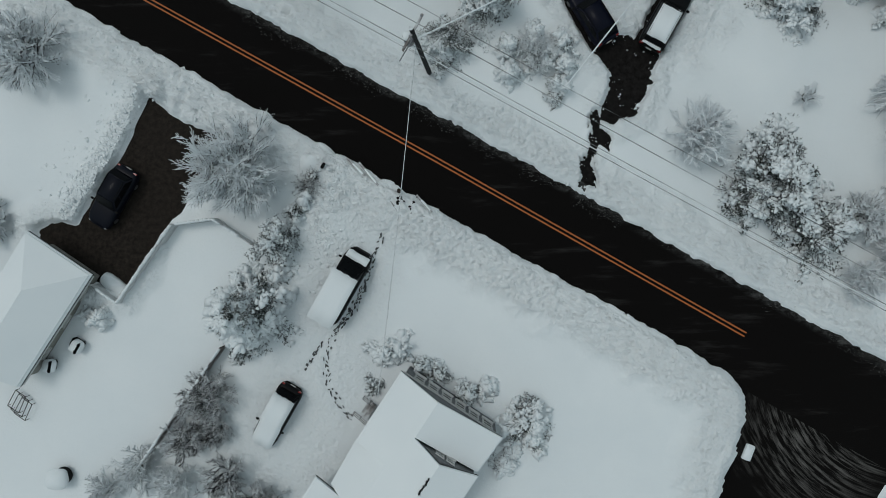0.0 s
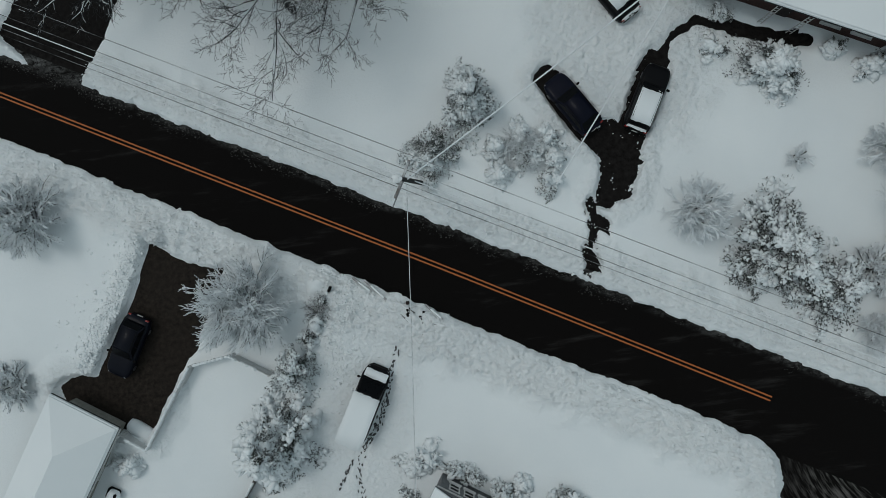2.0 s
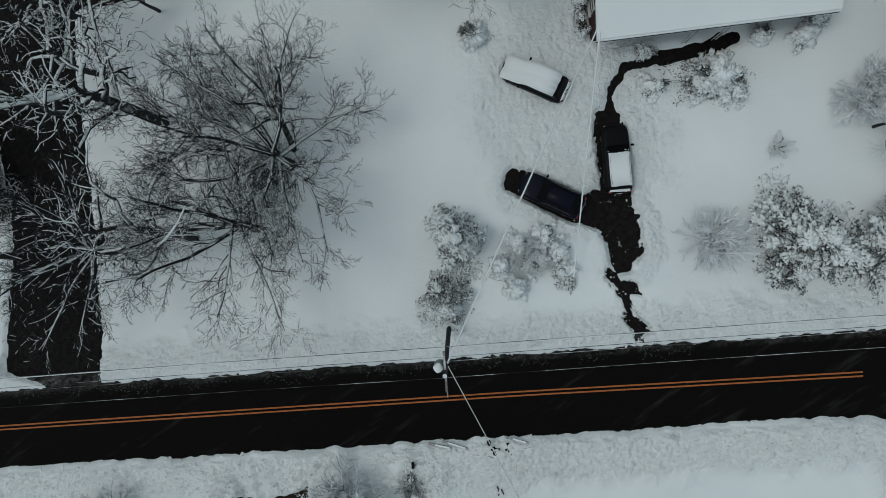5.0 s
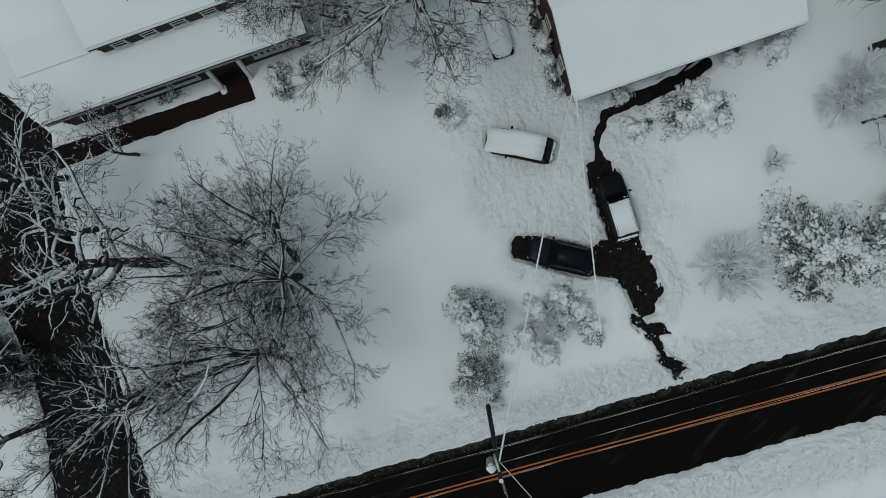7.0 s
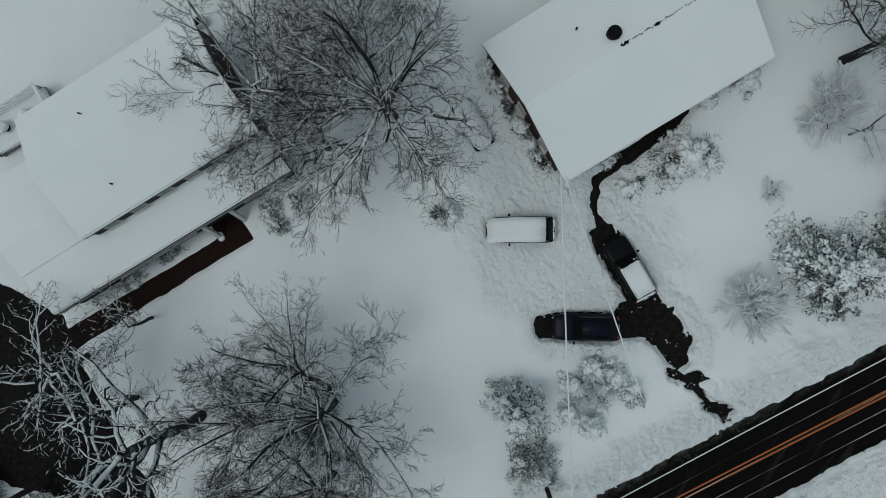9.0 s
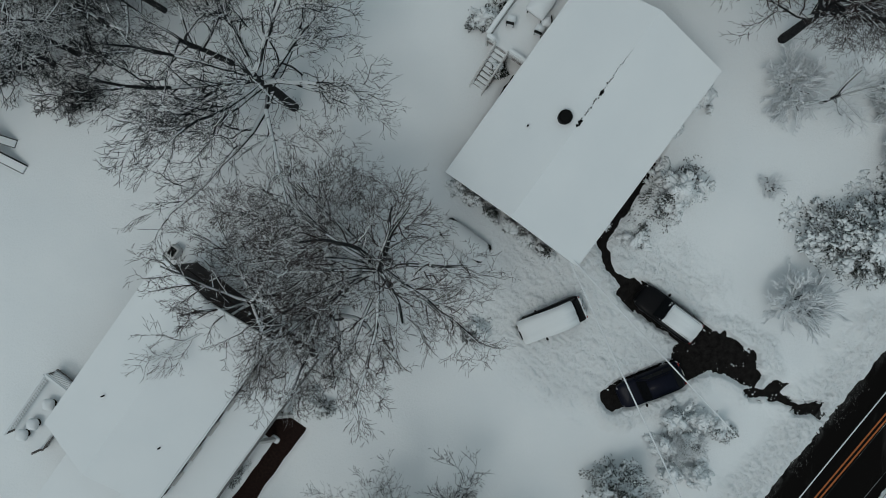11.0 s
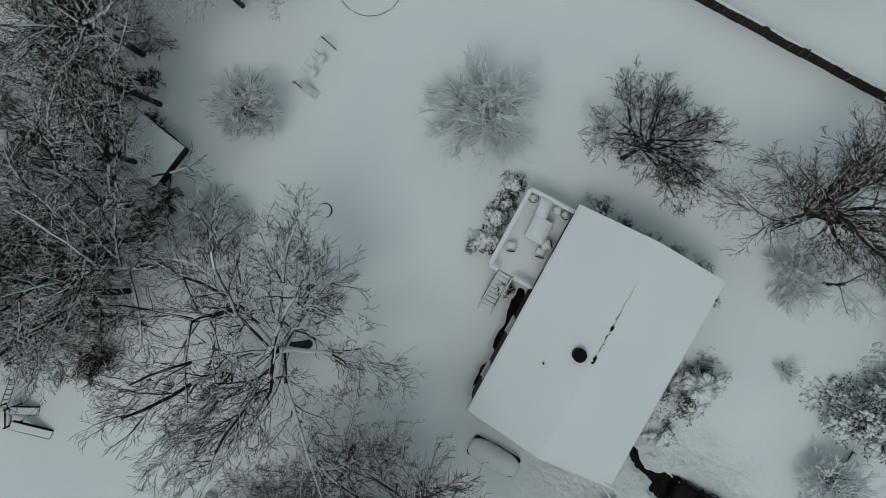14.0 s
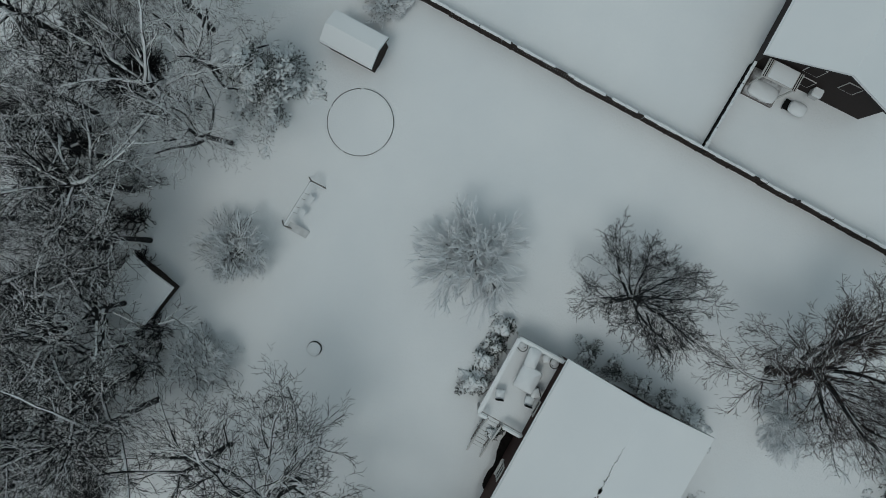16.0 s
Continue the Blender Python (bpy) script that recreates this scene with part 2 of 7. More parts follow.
M_SIDING_CREAM = speckled("cream_siding", (0.22, 0.215, 0.19), (0.33, 0.32, 0.29), 4.0, 0.75)
M_SHINGLE = speckled("dark_shingle", (0.012, 0.012, 0.013), (0.05, 0.05, 0.052), 16.0, 0.9)
M_TRIM = speckled("white_trim", (0.48, 0.48, 0.47), (0.62, 0.62, 0.61), 5.0, 0.55)
M_GLASS = plain("dark_glass", (0.003, 0.0035, 0.0045), 0.3)
M_BLACK = plain("black_metal", (0.006, 0.006, 0.006), 0.6)
M_TYRE = plain("tyre_rubber", (0.012, 0.012, 0.012), 0.85)
M_RIM = plain("alloy_rim", (0.32, 0.33, 0.34), 0.35, 0.9)
M_CHROME = plain("chrome", (0.6, 0.6, 0.6), 0.25, 1.0)
M_NAVY = plain("navy_paint", (0.004, 0.005, 0.013), 0.45, 0.0, 0.05)
M_INK = plain("blue_black_paint", (0.005, 0.006, 0.011), 0.45, 0.0, 0.05)
M_CAR_BLACK = plain("black_paint", (0.004, 0.004, 0.005), 0.45, 0.0, 0.05)
M_CAR_WHITE = plain("white_paint", (0.5, 0.51, 0.52), 0.35, 0.0, 0.5)
M_RED_LAMP = plain("red_lamp", (0.25, 0.01, 0.008), 0.25, 0.0, 0.5)
M_LAMP = plain("clear_lamp", (0.45, 0.46, 0.46), 0.2, 0.0, 0.6)
M_GALV = plain("galvanised_metal", (0.25, 0.26, 0.27), 0.5, 0.7)

# ---- builders ----


def thing(name, label, category, x=0.0, y=0.0, z=0.0, turn=0.0, group="", kind=""):
    ob = new(name)
    ob.empty_display_size = 0.3
    ob.location, ob.rotation_euler = (x, y, z), (0, 0, radians(turn))
    return tagged(ob, label, category, group, kind)


def link_mesh(name, me, mat, parent, label=""):
    if mat and not me.materials:
        me.materials.append(mat)
    ob = new(name, me)
    ob.parent = parent
    return tagged(ob, label)


def part(name, bm, mat, parent, label="", smooth=False):
    me = bpy.data.meshes.new(name)
    bmesh.ops.recalc_face_normals(bm, faces=bm.faces)
    bm.to_mesh(me)
    bm.free()
    if smooth:
        me.polygons.foreach_set("use_smooth", [True] * len(me.polygons))
    return link_mesh(name, me, mat, parent, label)


def array_mesh(name, verts, faces, smooth=False):
    """A mesh out of arrays: verts n x 3, faces m x 3 or m x 4."""
    me = bpy.data.meshes.new(name)
    k = faces.shape[1]
    me.vertices.add(len(verts))
    me.vertices.foreach_set("co", np.ascontiguousarray(verts, np.float32).ravel())
    me.loops.add(faces.size)
    me.loops.foreach_set("vertex_index", np.ascontiguousarray(faces, np.int32).ravel())
    me.polygons.add(len(faces))
    me.polygons.foreach_set("loop_start", np.arange(0, faces.size, k, dtype=np.int32))
    if smooth:
        me.polygons.foreach_set("use_smooth", np.ones(len(faces), bool))
    me.update(calc_edges=True)
    me.validate()
    return me


def box(bm, x, y, z, sx, sy, sz, bevel=0.0, turn=0.0, tilt=0.0):
    """A box with its middle at x, y, z, sized sx, sy, sz."""
    m = pose(x, y, z, tilt, 0, turn) @ Matrix.Diagonal((sx, sy, sz, 1))
    made = bmesh.ops.create_cube(bm, size=1.0, matrix=m)["verts"]
    if bevel:
        edges = list({e for v in made for e in v.link_edges})
        bmesh.ops.bevel(bm, geom=edges, offset=bevel, segments=2, affect="EDGES")
    return bm


def boxed(*args, **kw):
    return box(bmesh.new(), *args, **kw)


def rod(bm, a, b, r, sides=8, r2=None):
    """A round bar from a to b."""
    a, b = Vector(a), Vector(b)
    m = Matrix.Translation((a + b) / 2) @ (b - a).to_track_quat("Z", "Y").to_matrix().to_4x4()
    bmesh.ops.create_cone(bm, cap_ends=True, segments=sides, radius1=r, radius2=r if r2 is None else r2, depth=(b - a).length, matrix=m)
    return bm


def slab(bm, points, thick, drop=(0, 0, -1)):
    """A plate with the given upper outline (3D points) and a thickness downwards."""
    up = [bm.verts.new(p) for p in points]
    low = [bm.verts.new(Vector(p) + Vector(drop) * thick) for p in points]
    bm.faces.new(up)
    bm.faces.new(low[::-1])
    for k in range(len(up)):
        bm.faces.new((up[k], low[k], low[k - 1], up[k - 1]))
    return bm


def frustum(bm, low, high, bevel=0.0):
    """A body between two rectangles (x0, x1, half width, z)."""
    v = []
    for x0, x1, w, z in (low, high):
        v += [bm.verts.new(p) for p in ((x0, -w, z), (x1, -w, z), (x1, w, z), (x0, w, z))]
    made = [bm.faces.new(v[:4][::-1]), bm.faces.new(v[4:])]
    made += [bm.faces.new((v[k], v[(k + 1) % 4], v[(k + 1) % 4 + 4], v[k + 4])) for k in range(4)]
    if bevel:
        bmesh.ops.bevel(bm, geom=list({e for f in made for e in f.edges}), offset=bevel, segments=3, affect="EDGES")
    return bm


def tubes(p0, p1, r0, r1, sides):
    """Tapered tubes, one for each row of the arrays."""
    d = p1 - p0
    d /= np.linalg.norm(d, axis=1, keepdims=True) + 1e-9
    ref = np.where(np.abs(d[:, 2:3]) > 0.9, np.array([[1.0, 0, 0]]), np.array([[0, 0, 1.0]]))
    a = np.cross(d, ref)
    a /= np.linalg.norm(a, axis=1, keepdims=True) + 1e-9
    b = np.cross(d, a)
    ang = np.arange(sides) / sides * 2 * np.pi
    ring = a[:, None] * np.cos(ang)[None, :, None] + b[:, None] * np.sin(ang)[None, :, None]
    verts = np.concatenate([p0[:, None] + ring * r0[:, None, None], p1[:, None] + ring * r1[:, None, None]], 1)
    k = np.arange(sides)
    quad = np.stack([k, (k + 1) % sides, (k + 1) % sides + sides, k + sides], 1)
    faces = quad[None] + (np.arange(len(p0)) * 2 * sides)[:, None, None]
    return verts.reshape(-1, 3), faces.reshape(-1, 4)


def blobs(centres, radii, flat, rng, lump=0.25):
    """Lumpy low clods, one for each centre."""
    bm = bmesh.new()
    bmesh.ops.create_icosphere(bm, subdivisions=2, radius=1.0)
    v = np.array([p.co[:] for p in bm.verts])
    f = np.array([[p.index for p in q.verts] for q in bm.faces])
    bm.free()
    n = len(centres)
    wob = 1 + lump * rng.normal(size=(n, 1, 1)) * np.sin(3 * v[None, :, :1] + rng.uniform(0, 6, (n, 1, 1))) + lump * 0.6 * np.sin(
        4 * v[None, :, 1:2] + rng.uniform(0, 6, (n, 1, 1))) * np.cos(3 * v[None, :, 2:3] + rng.uniform(0, 6, (n, 1, 1)))
    size = radii[:, None, None] * np.stack([rng.uniform(0.75, 1.3, n), rng.uniform(0.75, 1.3, n), flat * rng.uniform(0.8, 1.2, n)], 1)[:, None]
    verts = centres[:, None] + v[None] * wob * size
    faces = f[None] + (np.arange(n) * len(v))[:, None, None]
    return verts.reshape(-1, 3), faces.reshape(-1, 3)


# ---- noise for the snow sheet ----


def value_noise(x, y, seed):
    xi, yi = np.floor(x).astype(np.int64), np.floor(y).astype(np.int64)
    fx, fy = x - xi, y - yi
    fx, fy = fx * fx * (3 - 2 * fx), fy * fy * (3 - 2 * fy)

    def at(i, j):
        h = (i * 374761393 + j * 668265263 + seed * 974634777) & 0x7FFFFFFF
        h = ((h ^ (h >> 13)) * 1274126177) & 0x7FFFFFFF
        return ((h ^ (h >> 16)) & 0xFFFF) / 65535.0 * 2 - 1

    return (at(xi, yi) * (1 - fx) + at(xi + 1, yi) * fx) * (1 - fy) + (at(xi, yi + 1) * (1 - fx) + at(xi + 1, yi + 1) * fx) * fy


def fbm(x, y, scale, octaves=4, seed=1, gain=0.5):
    total, amp, norm = 0, 1.0, 0
    for o in range(octaves):
        total = total + amp * value_noise(x * scale * 2**o + 17.3 * o, y * scale * 2**o - 9.1 * o, seed + o)
        norm += amp
        amp *= gain
    return total / norm


def smooth(a, b, v):
    t = np.clip((v - a) / (b - a), 0, 1)
    return t * t * (3 - 2 * t)


def polygon_distance(x, y, pts):
    """Signed distance to a polygon, negative inside."""
    best, inside = np.full(x.shape, 1e9), np.zeros(x.shape, bool)
    for (ax, ay), (bx, by) in zip(pts, pts[1:] + pts[:1]):
        ex, ey = bx - ax, by - ay
        t = np.clip(((x - ax) * ex + (y - ay) * ey) / (ex * ex + ey * ey), 0, 1)
        best = np.minimum(best, np.hypot(x - ax - t * ex, y - ay - t * ey))
        cross = (ay > y) != (by > y)
        inside ^= cross & (x < ex * (y - ay) / (ey if ey else 1e-9) + ax)
    return np.where(inside, -best, best)


def line_distance(x, y, pts):
    best = np.full(x.shape, 1e9)
    for (ax, ay), (bx, by) in zip(pts, pts[1:]):
        ex, ey = bx - ax, by - ay
        t = np.clip(((x - ax) * ex + (y - ay) * ey) / (ex * ex + ey * ey), 0, 1)
        best = np.minimum(best, np.hypot(x - ax - t * ex, y - ay - t * ey))
    return best


# ---- plan of the ground ----
ROAD_O, ROAD_U, ROAD_N = Vector((-1.66, 5.13, 0)), Vector((0.8746, -0.4848, 0)), Vector((0.4848, 0.8746, 0))
ROAD_TURN = -29.0


def on_road(s, d, z=0.0):
    p = ROAD_O + ROAD_U * s + ROAD_N * d
    return (p.x, p.y, z)


BROWN_DRIVE = [(-23.3, 10.2), (-20.8, 8.3), (-17.9, 7.5), (-19.0, 5.8), (-21.0, 1.8), (-23.3, -1.2), (-25.4, -4.0), (-28.2, -3.1), (-31.6, -0.9), (-31.9, 0.5), (-30.9, 1.0), (-28.9, 0.9), (-25.3, 6.0)]
SIDE_STREET = [(16.4, -7.2), (17.7, -9.1), (18.8, -10.0), (19.3, -11.35), (19.2, -12.7), (18.6, -15.1), (17.9, -16.7), (16.0, -24), (12, -40), (24, -40), (25.5, -22), (29.0, -17.2), (34, -15), (40, -17), (40, -12), (30, -9)]
EAST_DRIVE = [(9.9, 14.7), (10.21, 14.16), (10.98, 14.13), (11.4, 13.9), (11.9, 14.7), (13.2, 17.4), (14.1, 18.6), (15.5, 18.2), (15.2, 16.8), (13.25, 12.9), (12.75, 12.0), (12.53, 10.77), (11.75, 9.33), (11.57, 8.47), (10.56, 8.41), (10.37, 7.85), (9.07, 8.28), (9.09, 8.92), (9.65, 10.39), (9.74, 11.5), (8.99, 12.59), (8.35, 13.14)]
CAR_BAY = [(6.06, 17.99), (6.65, 18.5), (7.18, 18.54), (8.0, 17.7), (8.41, 17.17), (9.27, 15.73), (9.95, 14.6), (8.4, 13.1), (7.19, 15.17), (6.51, 16.54), (5.88, 17.54)]
EAST_MOUTH = [(8.86, 8.95), (9.1, 8.3), (9.0, 7.6), (9.67, 7.51), (9.94, 6.9), (9.83, 6.09), (9.23, 6.45), (8.71, 5.63), (8.77, 4.74), (8.94, 3.5), (7.6, 3.6), (7.82, 5.13), (8.32, 6.66), (8.34, 7.71), (8.4, 8.59)]
NORTH_LANE = [(-32.5, 27.0), (-25.35, 36.6), (-24.2, 39.4), (-23.2, 42.2), (-24.4, 45.0), (-24.6, 50), (-22.5, 60), (-9.5, 60), (-11.6, 53.6), (-11.2, 48.2), (-12.6, 46.5), (-15.2, 42.4), (-20.8, 31.8), (-25.2, 24.4), (-28, 21)]
WALK_A = [(14.4, 17.4), (15.7, 19.2), (17.6, 20.0), (19.8, 19.1), (22.4, 17.7), (24.0, 18.2)]
HOUSE_B, HOUSE_A = Matrix.Translation((6.55, 38.2, 0)) @ Matrix.Rotation(radians(-28), 4, "Z"), Matrix.Translation((24.8, 23.3, 0)) @ Matrix.Rotation(radians(-27.65), 4, "Z")


def plan(m, outline):
    """Outline given in a house's own directions, laid into the plan."""
    return [tuple((m @ Vector((x, y, 0)))[:2]) for x, y in outline]


PORCH = [(19.9, 19.1), (22.6, 17.95), (24.6, 17.5)]
WALK_B = plan(HOUSE_B, [(-21.5, -0.5), (-7.3, -0.6), (-7.2, 1.4), (-4.95, 1.4), (-4.95, -2.0), (-18.5, -2.15), (-21.5, -2.3)])
BACK_STRIP = plan(HOUSE_A, [(-7.3, 4.8), (1.0, 4.8), (1.0, 5.5), (-3.0, 5.25), (-7.3, 5.15)])
FOOT_TRAIL = [(-6.1, 0.2), (-7.1, -2.4), (-8.7, -5.7), (-9.72, -6.9), (-10.34, -8.95), (-10.1, -10.6), (-8.4, -13.2)]
FOOT_TRAIL_2 = [(-10.6, -7.7), (-11.2, -8.6), (-11.8, -9.6)]
VAN_DRIVE = [(-9.6, 4.6), (-10.8, -1), (-13.5, -7.5), (-17.5, -16), (-12, -18), (-8, -9), (-5.2, -1.5), (-3.2, 1.4)]



def spaced(*stretches):
    """Grid lines from stretch to stretch (start, end, step), then ever wider out to the horizon."""
    inner = np.concatenate([np.arange(a, e, step) for a, e, step in stretches] + [[stretches[-1][1]]])
    widen = np.cumsum(stretches[0][2] * 1.25 ** np.arange(1, 31))
    return np.concatenate([inner[0] - widen[::-1], inner, inner[-1] + widen])


# the sheet's lines run along and across the road, closest together at the ploughed edges
grid_s = spaced((-62, -45, 0.5), (-45, -1.5, 0.22), (-1.5, 11.5, 0.11), (11.5, 32, 0.22), (32, 66, 0.4))
grid_d = spaced((-40, -20, 0.4), (-20, -6, 0.24), (-6, -2.4, 0.10), (-2.4, 2.2, 0.9), (2.2, 5.4, 0.10), (5.4, 15, 0.12), (15, 19, 0.19), (19, 42, 0.27), (42, 86, 0.55))
S, D = np.meshgrid(grid_s, grid_d)
X, Y = ROAD_O.x + ROAD_U.x * S + ROAD_N.x * D, ROAD_O.y + ROAD_U.y * S + ROAD_N.y * D
rag = fbm(X, Y, 0.9, 4, 5)
road_edge = np.abs(D + 0.12) - 2.92
road_cut = road_edge + 0.24 * rag + 0.16 * fbm(X, Y, 3.0, 3, 30, 0.7)
street = polygon_distance(X, Y, SIDE_STREET)
brown = polygon_distance(X, Y, BROWN_DRIVE)
east, mouth, bay = polygon_distance(X, Y, EAST_DRIVE), polygon_distance(X, Y, EAST_MOUTH), polygon_distance(X, Y, CAR_BAY)
lane = polygon_distance(X, Y, NORTH_LANE)
walk_a, walk_b, back_strip = line_distance(X, Y, WALK_A), polygon_distance(X, Y, WALK_B), polygon_distance(X, Y, BACK_STRIP)
feet = np.minimum(line_distance(X, Y, FOOT_TRAIL), line_distance(X, Y, FOOT_TRAIL_2))
van_drive = polygon_distance(X, Y, VAN_DRIVE)

snow_h = 0.22 + 0.05 * fbm(X, Y, 0.12, 3, 2) + 0.012 * fbm(X, Y, 1.2, 2, 3)
# the ploughed banks along the road: low walls of clods
lumps = np.abs(fbm(X, Y, 1.5, 4, 11, 0.6))
clods = np.abs(fbm(X, Y, 3.2, 3, 21, 0.7))
edge = np.minimum(road_edge, np.minimum(street, 50))
south = D < 0
bank = smooth(0.0, 0.7, edge) * (1 - smooth(np.where(south, 2.2, 1.6), np.where(south, 4.6, 3.6), edge + 0.9 * rag))
snow_h += bank * (np.where(south, 0.20, 0.10) + 0.34 * lumps * np.where(south, 1.0, 0.7) + 0.40 * clods)
ring = smooth(0.0, 0.3, brown) * (1 - smooth(0.8, 2.2, brown + 0.5 * rag)) * (X < -22)
ring_all = ring
snow_h += ring * (0.30 + 0.45 * lumps)
cleared = np.minimum(east, bay)
ring = smooth(0.0, 0.3, cleared) * (1 - smooth(0.5, 1.6, cleared + 0.5 * rag))
ring_all = np.maximum(ring, ring_all)
snow_h += ring * (0.08 + 0.25 * lumps)
scrape = (1 - smooth(2.4, 3.6, np.abs(S + 20.0))) * smooth(0.0, 0.5, road_edge) * (1 - smooth(2.6, 3.8, road_edge)) * south
snow_h += scrape * (0.30 * fbm(S * 3.2 + 0.6 * D, D * 0.35, 1.0, 2, 91) - 0.12)
# trodden snow round the parked cars
yard = 1 - smooth(5.0, 8.5, np.hypot((X - 12.5), (Y - 19.5) * 0.8) + 1.5 * rag)
snow_h += yard * (0.42 * np.abs(fbm(X, Y, 1.7, 3, 41, 0.75)) - 0.10)
snow_h -= 0.10 * (1 - smooth(0.1, 0.6, feet))
snow_h += (1 - smooth(0, 2.5, van_drive + rag)) * (0.10 * np.abs(fbm(X, Y, 1.6, 3, 44, 0.6)) - 0.07)
# heap beside the van drive
snow_h += 0.8 * np.exp(-(((X + 9.9) / 1.5) ** 2 + ((Y - 2.2) / 3.4) ** 2)) * (0.6 + 0.6 * lumps)
# snow lying against and melted away from buildings is left to their own parts
cut = road_cut
cut = np.minimum(cut, street + 0.35 * rag)
cut = np.minimum(cut, brown + 0.30 * rag)
crumble = fbm(X, Y, 2.6, 4, 61, 0.75)
cut = np.minimum(cut, east + np.where(X > 9.9 + 0.35 * (Y - 9.0), 0.42, 0.16) * crumble + 0.02)
cut = np.minimum(cut, bay + 0.10 * crumble)
cut = np.minimum(cut, mouth + 0.5 * fbm(X * 3.0 + 1.1 * Y, Y * 1.0 - 0.3 * X, 1.0, 4, 62, 0.75) + 0.02)
cut = np.minimum(cut, lane + 0.25 * rag)
cut = np.minimum(cut, walk_a - 0.34 + 0.26 * fbm(X, Y, 2.2, 3, 66))
cut = np.minimum(cut, walk_b + 0.14 * rag)
cut = np.minimum(cut, line_distance(X, Y, PORCH) - 0.55 + 0.3 * rag)
cut = np.minimum(cut, back_strip + 0.35 * rag)
soft_edge = np.where(D > 19, 0.30, np.where(D > 15, 0.19, 0.12))
keep = smooth(-soft_edge, soft_edge, cut)
Z = -0.16 + (snow_h + 0.16) * keep
rows_n, cols_n = X.shape
idx = np.arange(rows_n * cols_n).reshape(rows_n, cols_n)
quads = np.stack([idx[:-1, :-1], idx[:-1, 1:], idx[1:, 1:], idx[1:, :-1]], -1).reshape(-1, 4)
ground = new("ground", array_mesh("ground", np.stack([X, Y, Z], -1).reshape(-1, 3), quads, True))
trodden = np.clip(bank * 0.9 + yard + 0.9 * ring_all + 0.7 * (1 - smooth(0, 2.5, van_drive + rag)), 0, 1)
ground.data.attributes.new("trodden", "FLOAT", "POINT").data.foreach_set("value", np.ascontiguousarray(trodden, np.float32).ravel())
ground.data.materials.append(M_SNOW)
tagged(ground, "deep fresh snow over lawns with ploughed lumpy banks", "snow", kind="structure")
snow_top = Z


def ground_z(x, y):
    """The snow's height at places given as arrays."""
    s, d = (x - ROAD_O.x) * ROAD_U.x + (y - ROAD_O.y) * ROAD_U.y, (x - ROAD_O.x) * ROAD_N.x + (y - ROAD_O.y) * ROAD_N.y
    return snow_top[np.clip(np.searchsorted(grid_d, d), 0, rows_n - 1), np.clip(np.searchsorted(grid_s, s), 0, cols_n - 1)]


def flat_piece(name, outline, z, mat, label, category):
    bm = bmesh.new()
    slab(bm, [(x, y, z) for x, y in outline], 0.3)
    bmesh.ops.triangulate(bm, faces=[f for f in bm.faces if len(f.verts) > 4])
    ob = part(name, bm, mat, None, label)
    return tagged(ob, label, category, kind="structure")


road = flat_piece("road", [on_road(s, d)[:2] for s, d in ((-400, -3.6), (400, -3.6), (400, 3.6), (-400, 3.6))], 0.0, M_ASPHALT, "black wet asphalt road cleared of snow", "road")
flat_piece("side_street", [(15.0, -6.0), (16.0, -16), (14.5, -24), (9.8, -60), (22, -60), (27.5, -20), (44, -18), (44, -11)], -0.006, M_SLUSHY, "black asphalt side street with slushy tyre tracks", "road")
flat_piece("driveway_west", [(-24.5, 11.0), (-16.8, 8.4), (-18.5, 5.0), (-20.3, 1.2), (-25.4, -5.0), (-33.5, -1.5), (-33, 2), (-28.5, 1.6)], -0.012, M_DRIVE, "dark brown paved driveway shovelled clear", "driveway")
flat_piece("driveway_east", [(6.6, 3.4), (8.4, 2.4), (13.5, 9), (16.8, 19), (14, 20), (7, 20), (4.6, 18.5), (8, 12)], -0.009, M_DIRT, "black melted asphalt driveway with ragged snow edges", "driveway")
flat_piece("lane_north", [(-33.5, 27), (-28, 19.5), (-24, 23.5), (-13.5, 42), (-10.4, 48), (-8.5, 62), (-24, 62), (-27, 50), (-26.4, 44), (-25.6, 40), (-28.5, 35)], -0.012, M_DIRT, "black asphalt side lane cleared of snow", "driveway")
flat_piece("walkway_a", [(13.6, 17), (15.2, 20.4), (17.8, 21), (26.0, 19.0), (25.4, 16.2), (17.5, 18.6), (15.4, 16.6)], -0.015, M_DIRT, "narrow dark shovelled footpath through snow", "footpath")
flat_piece("walkway_b", plan(HOUSE_B, [(-21.7, 0.1), (-7.8, 0.1), (-7.8, 1.6), (-4.3, 1.6), (-4.3, -2.7), (-21.7, -2.9)]), -0.018, M_BROWN_PATH, "dark brown brick footpath along the house", "footpath")
flat_piece("bare_soil", plan(HOUSE_A, [(-8.3, 4.7), (1.6, 4.7), (1.6, 6.2), (-8.3, 6.2)]), -0.024, M_DIRT, "dark bare soil strip along the back wall", "soil")
flat_piece("foot_trail", [(-4.5, 1.2), (-6, -4), (-7.5, -12), (-8, -13.6), (-9.4, -13), (-13, -10), (-9, -4)], -0.021, M_DIRT, "dark trodden track showing under footprints", "footpath")

# the double yellow line
for d in (-0.14, 0.14):
    bm = bmesh.new()
    for k in range(62):
        s0 = -131.0 + k * 2.5
        d0, d1 = d - 0.009 * max(s0, 0), d - 0.009 * max(s0 + 2.5, 0)
        slab(bm, [on_road(s0, d0 - 0.055, 0.006), on_road(s0 + 2.5, d1 - 0.055, 0.006), on_road(s0 + 2.5, d1 + 0.055, 0.006), on_road(s0, d0 + 0.055, 0.006)], 0.004)
    part("yellow_line", bm, M_YELLOW, road, "worn orange-yellow road line")

# ---- buildings ----


